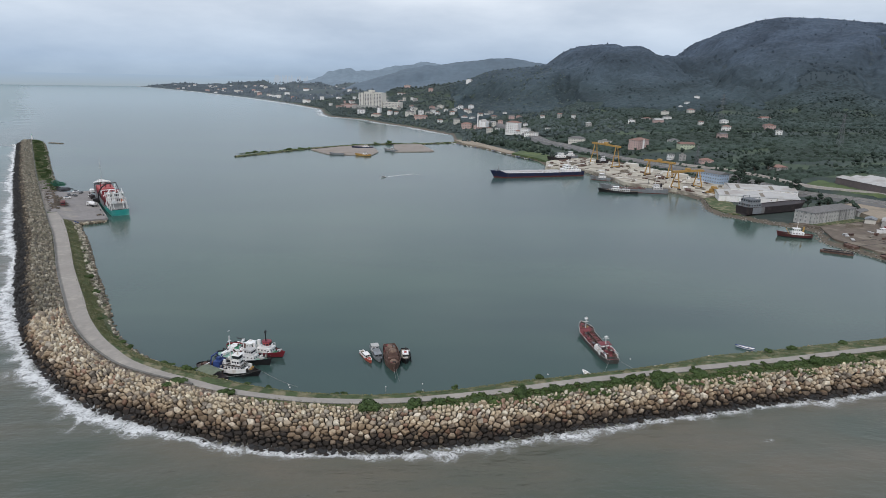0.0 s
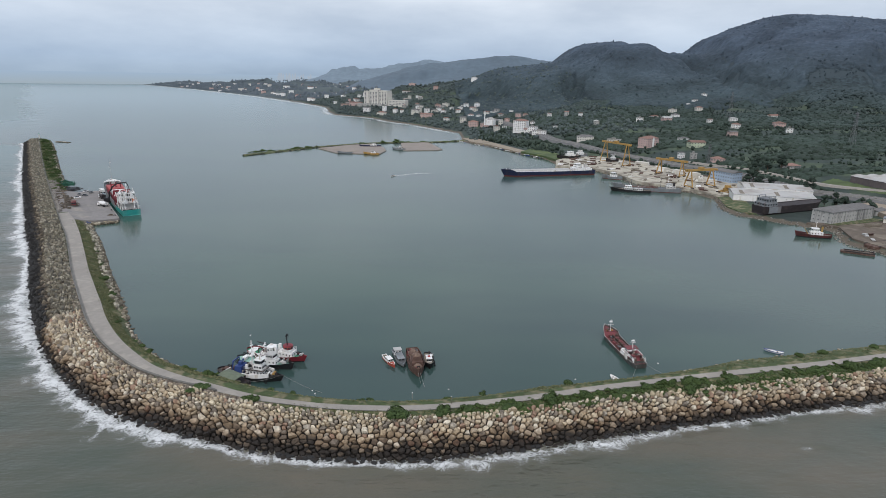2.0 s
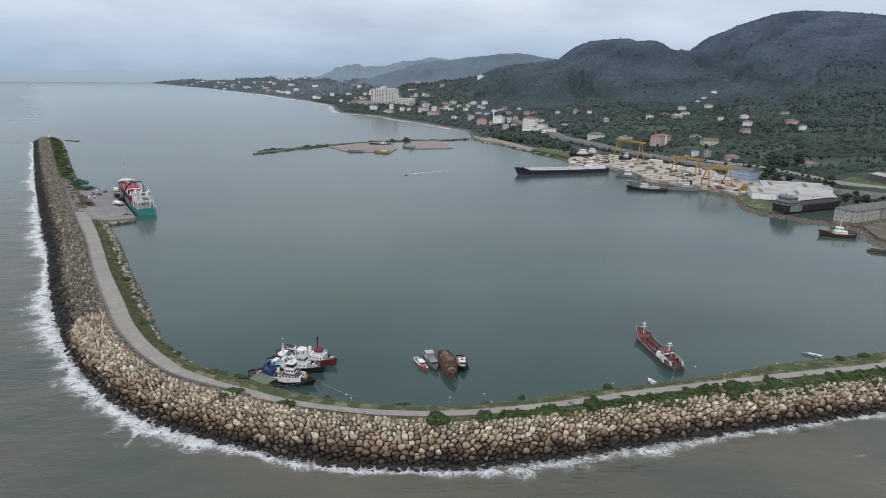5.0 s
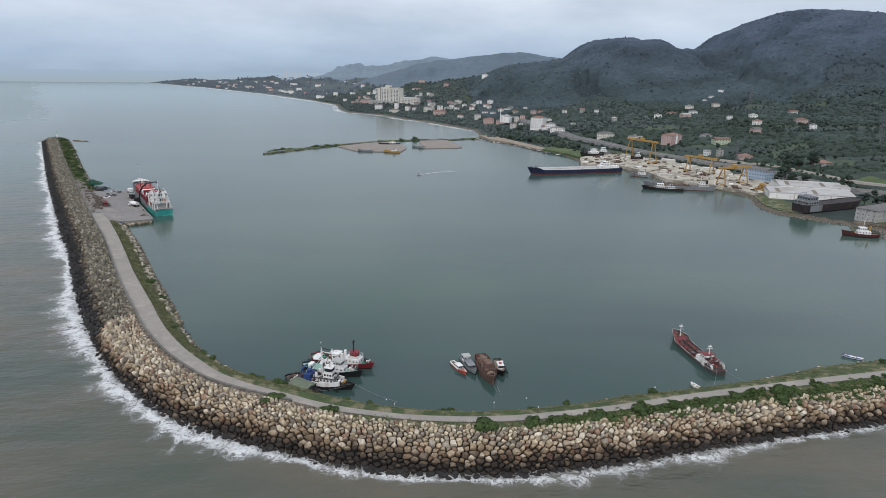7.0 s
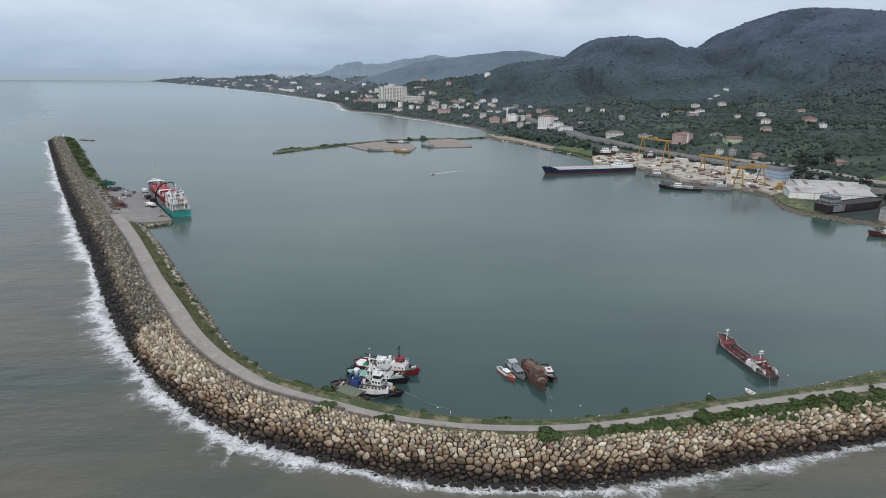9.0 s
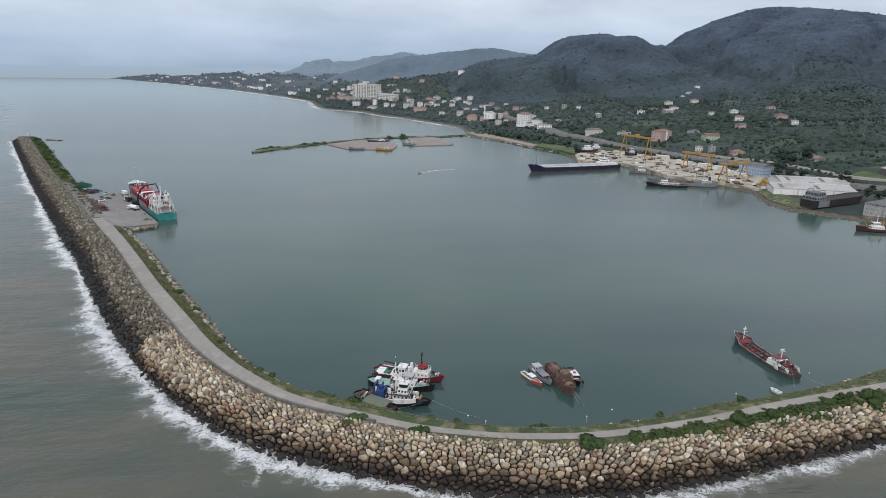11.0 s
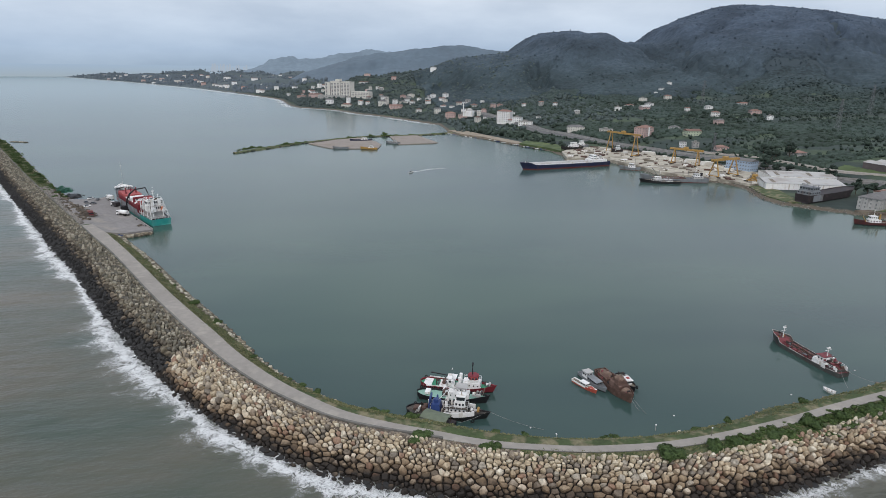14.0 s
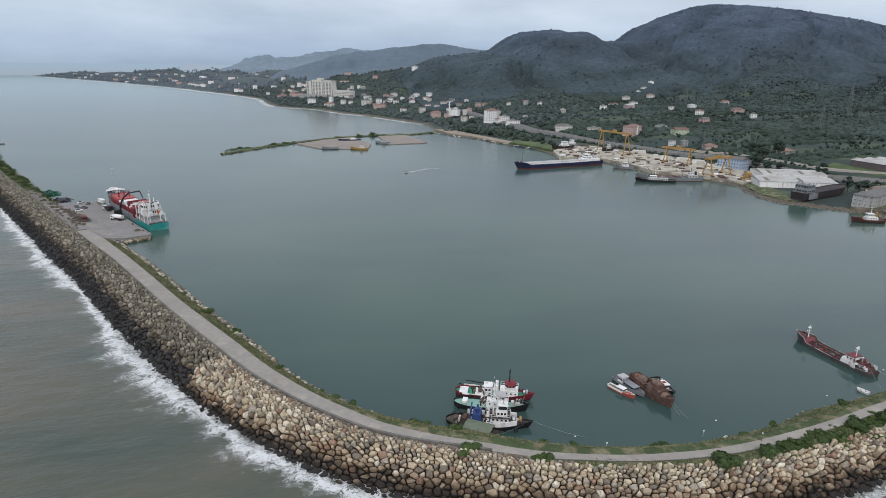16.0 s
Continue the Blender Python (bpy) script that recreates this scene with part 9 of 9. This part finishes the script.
for k, (x, y) in enumerate([(-212, 366), (-222, 381), (-233, 398), (-246, 418), (-258, 437)]):
    i = s_at(x, y)
    p = BW[i] + OUT[i] * -26.6
    b = thing("bollard", pose(p[0], p[1], 2.2), "black iron mooring bollard on the quay", "bollard", "quay bollards")
    part("post", Shape().tube((0, 0, 0), (0, 0, 0.6), 0.28, 0.24, 10), BLACK, b)
    part("cap", Shape().tube((0, 0, 0.6), (0, 0, 0.8), 0.42, 0.36, 10), BLACK, b)

# ---------- far city on the horizon ----------
r = np.random.default_rng(2)
sh = Shape()
for i in range(26):
    x, h = r.uniform(-1130, -880), r.uniform(74, 98) if r.random() < 0.6 else r.uniform(70, 80)
    sh.box(x, x + r.uniform(5, 12), 4590, 4600, 40, h)
# pale emission puts the haze on the towers
CITY = glow_mat("hazy_city", (0.38, 0.45, 0.52))
solid("backdrop_city", sh, CITY, "pale hazy towers of a far city", "city", kind="structure")


# ---------- trees ----------
def tree_template(seed, h, spread, leaves):
    """Trunk with limbs, and a crown of leaf clumps: two meshes."""
    r_ = np.random.default_rng(seed)
    tr = Shape().tube((0, 0, -0.5), (0.1, 0, h * 0.45), 0.28, 0.16, 7)
    lumps = []
    for j in range(8):
        a_ = j * 2.4 + r_.uniform(-0.4, 0.4)
        q_ = spread * r_.uniform(0.2, 0.62)
        z_ = h * r_.uniform(0.42, 0.85)
        tr.tube((0, 0, h * r_.uniform(0.2, 0.42)), (q_ * math.cos(a_), q_ * math.sin(a_), z_), 0.12, 0.05, 5)
        k_ = spread * r_.uniform(0.26, 0.46)
        lumps.append((q_ * math.cos(a_), q_ * math.sin(a_), z_, k_, k_ * r_.uniform(0.8, 1.1), k_ * r_.uniform(0.6, 0.9)))
    lumps.append((0, 0, h * 0.84, spread * 0.36, spread * 0.36, h * 0.16))
    return tr.mesh("trunk", BARK), array_mesh("crown", *leafy(r_, lumps, leaves, spread * 0.075), LEAF)


TREES = [tree_template(90 + k, h, s_, 700) for k, (h, s_) in enumerate([(9, 4.2), (7, 3.8), (11, 4.4), (6, 3.2)])]


def tree(x, y, z, size, k, label="leafy dark green broad-crowned tree", group="shore trees"):
    t_ = thing("tree", pose(x, y, z, 0, 0, k * 71) @ Matrix.Diagonal((size, size, size, 1)), label, "tree", group)
    tr, cr = TREES[k % 4]
    part("trunk", tr, None, t_)
    part("crown", cr, None, t_)


r = np.random.default_rng(19)
for k, (x, y, sz) in enumerate([(-222, 695, 2.2), (-217, 701, 2.8), (-214, 706, 3.0), (-210, 711, 2.6), (-205, 715, 2.4), (-200, 720, 2.6), (-194, 727, 1.8), (-186, 735, 2.6), (-182, 740, 3.0), (-178, 745, 2.6), (-172, 752, 2.2), (-165, 759, 2.6), (-158, 766, 1.6),
                                (-102, 818, 3.4), (-76, 834, 2.4), (-57, 840, 3.6), (-52, 842, 2.6), (-44, 845, 2.0), (-22, 852, 2.8), (8, 861, 2.4), (22, 868, 2.0), (-120, 803, 1.4), (-135, 790, 1.2)]):
    for j_ in range(2):
        q_ = sz * r.uniform(0.3, 0.62)
        ob = new("bush", (SCRUB[(k + j_) % 4] if (k + j_) % 3 else BUSHES[k % 5]))
        ob.matrix_basis = pose(x + r.uniform(-2.5, 2.5), y + r.uniform(-2.0, 2.0), 0.9, 0, 0, k * 67 + j_ * 90) @ Matrix.Diagonal((q_ * 1.3, q_ * 1.2, q_ * r.uniform(0.8, 1.3), 1))
        tagged(ob, "dark green scrub on the stony spit", "bush", "scrub on the spit")
for k, (x, y, sz) in enumerate([(272, 520, 1.5), (277, 512, 1.3), (281, 530, 1.7), (288, 545, 1.6), (270, 505, 1.0), (284, 505, 1.2), (295, 470, 1.3), (304, 450, 1.0), (290, 420, 1.0), (283, 418, 1.1), (276, 421, 0.9),
                                (302, 408, 1.2), (345, 400, 1.5), (338, 392, 1.2), (350, 412, 1.3), (312, 432, 0.8), (266, 545, 1.2), (310, 560, 1.4), (318, 552, 1.5), (326, 566, 1.3), (306, 574, 1.2)]):
    tree(x, y, on_land(x, y) - 0.2, sz, k)

# ---------- woods: too many to count ----------
def clump(seed, blobs, squash):
    r_ = np.random.default_rng(seed)
    iv, if_ = ico(1)
    vs, fs = [], []
    for j in range(blobs):
        k_ = r_.uniform(0.42, 0.68) if j else 0.72
        c_ = np.array([r_.uniform(-0.5, 0.5), r_.uniform(-0.5, 0.5), r_.uniform(0.15, 0.75)]) if j else np.array([0, 0, 0.5])
        vs.append(iv * r_.uniform(0.6, 1.28, (len(iv), 1)) * k_ * np.array([1, 1, squash]) + c_)
        fs.append(if_ + j * len(iv))
    return np.concatenate(vs), np.concatenate(fs)


CLUMPS = [clump(200 + k, 3, 0.95) for k in range(6)]
SMALL = [clump(300 + k, 2, 0.9) for k in range(6)]
iv, if_ = ico(1)
DOT = [(iv * np.random.default_rng(400 + k).uniform(0.7, 1.2, (len(iv), 1)) + np.array([0, 0, 0.5]), if_) for k in range(5)]
DOT = [(v_, f_[v_[f_][:, :, 2].mean(1) > 0.2]) for v_, f_ in DOT]      # crowns close over the ground
HOUSES = np.array([o.matrix_basis.translation[:2] for o in scene.objects if o.parent is None and o.get("category") in ("house", "apartments", "hotel", "mosque", "warehouse", "shed", "office", "block", "pylon")])


def wood(name, x0, x1, y0, y1, gap, size, templates, material, label, keep, seed, lowest=70, clear=9.0, tall=1.0, sink=0.1):
    r_ = np.random.default_rng(seed)
    gx_, gy_ = np.meshgrid(np.arange(x0, x1, gap), np.arange(y0, y1, gap))
    x_ = gx_.ravel() + r_.uniform(-0.48, 0.48, gx_.size) * gap
    y_ = gy_.ravel() + r_.uniform(-0.48, 0.48, gx_.size) * gap
    d_ = inland(x_, y_)
    ok = (d_ > lowest) & (x_ < 0.98 * y_ + 60) & (x_ > -0.62 * y_ - 40) & (np.hypot(x_ + 50, y_) < 4700) & (r_.random(len(x_)) < keep(x_, y_))
    x_, y_ = x_[ok], y_[ok]
    for pts_, rad in ((hw, 11.0), (HOUSES, clear)):
        for a in range(0, len(pts_), 40):
            c_ = np.asarray(pts_)[a:a + 40]
            near_ = ((x_[:, None] - c_[None, :, 0]) ** 2 + (y_[:, None] - c_[None, :, 1]) ** 2).min(1) > rad ** 2
            x_, y_ = x_[near_], y_[near_]
    for poly in (YARD_POLY, [(316, 500), (327, 420), (350, 400), (425, 400), (420, 505), (345, 520), (330, 520)], [(296, 378), (322, 352), (345, 392), (318, 430), (300, 424)], [(215, 440), (285, 420), (305, 490), (245, 515)]):
        q_ = ~inside_poly(poly, x_, y_)
        x_, y_ = x_[q_], y_[q_]
    k_ = size * r_.choice([0.45, 0.75, 1.0, 1.35, 1.7], len(x_), p=[0.27, 0.3, 0.25, 0.13, 0.05])
    P_ = np.stack([x_, y_, ground(x_, y_) - sink * k_], 1)
    S_ = np.stack([k_ * r_.uniform(0.85, 1.15, len(x_)), k_ * r_.uniform(0.85, 1.15, len(x_)), k_ * tall * r_.uniform(0.8, 1.35, len(x_))], 1)
    v_, f_ = scatter(templates, P_, S_, r_.uniform(0, 6.3, len(x_)))
    tagged(new(name, array_mesh(name, v_, f_, material, True)), label, "woods", kind="stuff")


def canopy(name, x0, x1, y0, y1, step, crown, tall, material, label, seed, covers):
    """Closed woods seen from afar: one uneven roof of rounded crowns over the land."""
    r_ = np.random.default_rng(seed)
    gx_, gy_ = np.meshgrid(np.arange(x0, x1, step), np.arange(y0, y1, step))
    ci, cj = int((x1 - x0) / crown) + 4, int((y1 - y0) / crown) + 4
    jx, jy, big = r_.uniform(0, 1, (ci, cj)), r_.uniform(0, 1, (ci, cj)), r_.uniform(0.35, 1.0, (ci, cj))
    u_, w_ = (gx_ - x0) / crown + 1, (gy_ - y0) / crown + 1
    a_, b_ = u_.astype(int), w_.astype(int)
    h_ = np.zeros_like(gx_)
    for da in (-1, 0, 1):
        for db in (-1, 0, 1):
            p_, q_ = a_ + da, b_ + db
            d2 = (u_ - p_ - jx[p_, q_]) ** 2 + (w_ - q_ - jy[p_, q_]) ** 2
            h_ = np.maximum(h_, big[p_, q_] * np.sqrt(np.maximum(0, 1 - d2 / 0.95)))
    cover = covers(gx_, gy_, inland(gx_, gy_)) & (gx_ < 0.98 * gy_ + 60)
    z_ = ground(gx_, gy_) + np.where(cover, 0.4 + tall * h_, -1.0)
    n_ = gx_.shape[1]
    V_ = np.stack([gx_ + r_.uniform(-0.3, 0.3, gx_.shape) * step, gy_ + r_.uniform(-0.3, 0.3, gx_.shape) * step, z_], -1).reshape(-1, 3)
    ok = cover[:-1, :-1] | cover[1:, 1:]
    jj, ii = np.nonzero(ok)
    q_ = np.stack([jj * n_ + ii, jj * n_ + ii + 1, (jj + 1) * n_ + ii + 1, (jj + 1) * n_ + ii], 1)
    used, inv = np.unique(q_, return_inverse=True)
    tagged(new(name, array_mesh(name, V_[used], inv.reshape(-1, 4), material, True)), label, "woods", kind="stuff")


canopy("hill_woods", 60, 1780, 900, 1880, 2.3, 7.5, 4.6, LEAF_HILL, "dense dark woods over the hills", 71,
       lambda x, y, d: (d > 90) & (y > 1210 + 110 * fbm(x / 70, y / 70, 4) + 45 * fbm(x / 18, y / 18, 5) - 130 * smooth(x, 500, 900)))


def free(x, y):
    """True where no house, road or yard stands."""
    ok = np.ones(x.shape, bool)
    for pts_, rad in ((hw, 13.0), (HOUSES, 10.0), (side_road, 6.0)):
        for px, py in np.asarray(pts_):
            ok &= (x - px) ** 2 + (y - py) ** 2 > rad ** 2
    for poly in (YARD_POLY, [(316, 500), (327, 420), (350, 400), (425, 400), (420, 505), (345, 520), (330, 520)], [(296, 378), (322, 352), (345, 392), (318, 430), (300, 424)], [(215, 440), (285, 420), (305, 490), (245, 515)]):
        ok &= ~inside_poly(poly, x, y)
    return ok


canopy("slope_scrub", 120, 820, 420, 1330, 2.2, 4.2, 2.2, LEAF_SLOPE, "scrub and orchard thickets over the slope", 72,
       lambda x, y, d: (d > 104) & (fbm(x / 60, y / 34, 14) + 0.45 * fbm(x / 17, y / 17, 33) > -0.08 - 0.25 * smooth(x, 290, 400)) & free(x, y))
wood("slope_woods", 60, 1250, 300, 1330, 5.0, 2.1, SMALL, LEAF, "orchard and scrub trees on the slope", lambda x, y: np.clip(0.66 + 1.0 * fbm(x / 60, y / 34, 14) + 0.5 * smooth(ground(x, y), 45, 75) + 0.45 * smooth(x, 290, 400), 0.08, 0.98) * (y < 1200 - 110 * smooth(x, 500, 900)), 50, 104, tall=1.0, sink=-0.15)
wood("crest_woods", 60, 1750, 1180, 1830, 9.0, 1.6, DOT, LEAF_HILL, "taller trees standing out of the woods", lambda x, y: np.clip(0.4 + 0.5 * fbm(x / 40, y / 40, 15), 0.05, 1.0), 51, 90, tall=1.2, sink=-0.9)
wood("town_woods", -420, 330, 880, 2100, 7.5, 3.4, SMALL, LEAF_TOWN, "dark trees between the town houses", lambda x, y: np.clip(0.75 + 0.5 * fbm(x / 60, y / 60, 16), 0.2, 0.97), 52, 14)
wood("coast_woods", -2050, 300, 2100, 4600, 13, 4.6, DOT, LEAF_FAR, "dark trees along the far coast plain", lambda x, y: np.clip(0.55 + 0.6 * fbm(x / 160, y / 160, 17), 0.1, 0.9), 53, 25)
def beside_road(x, y, a, b):
    """True on the seaward side of the highway between two distances from its middle."""
    d2 = np.full(x.shape, 1e9)
    side_ = np.zeros(x.shape)
    for (px, py), (nx_, ny_) in zip(hw, hs):
        q_ = (x - px) ** 2 + (y - py) ** 2
        near_ = q_ < d2
        d2 = np.where(near_, q_, d2)
        side_ = np.where(near_, (x - px) * nx_ + (y - py) * ny_, side_)
    return (d2 > a * a) & (d2 < b * b) & (side_ * SEAWARD > 0)


SEAWARD = 1.0 if ((hw[60] + hs[60] * 10)[0] < hw[60][0]) else -1.0
wood("roadside_woods", 100, 360, 380, 1000, 3.4, 2.0, SMALL, LEAF, "hedge of dark trees beside the highway", lambda x, y: np.where(beside_road(x, y, 11, 19), 0.8, 0.0), 55, 24, clear=6.0)
wood("shore_woods", 20, 330, 640, 1000, 6.5, 3.2, CLUMPS, LEAF, "thick green scrub behind the beach", lambda x, y: np.where((x < 0.0 + 150) & (y > 700) & (inland(x, y) > 26) & (inland(x, y) < 75), 0.85, 0.0), 54, 24)


# ---------- the nearest armour stones, one by one ----------
for v, f in NEAR_STONES:
    mid = v.mean(0)
    ob = new("stone", array_mesh("stone", v - mid, f, STONE_TAN))
    ob.parent = breakwater
    ob.matrix_basis = Matrix.Translation(mid)
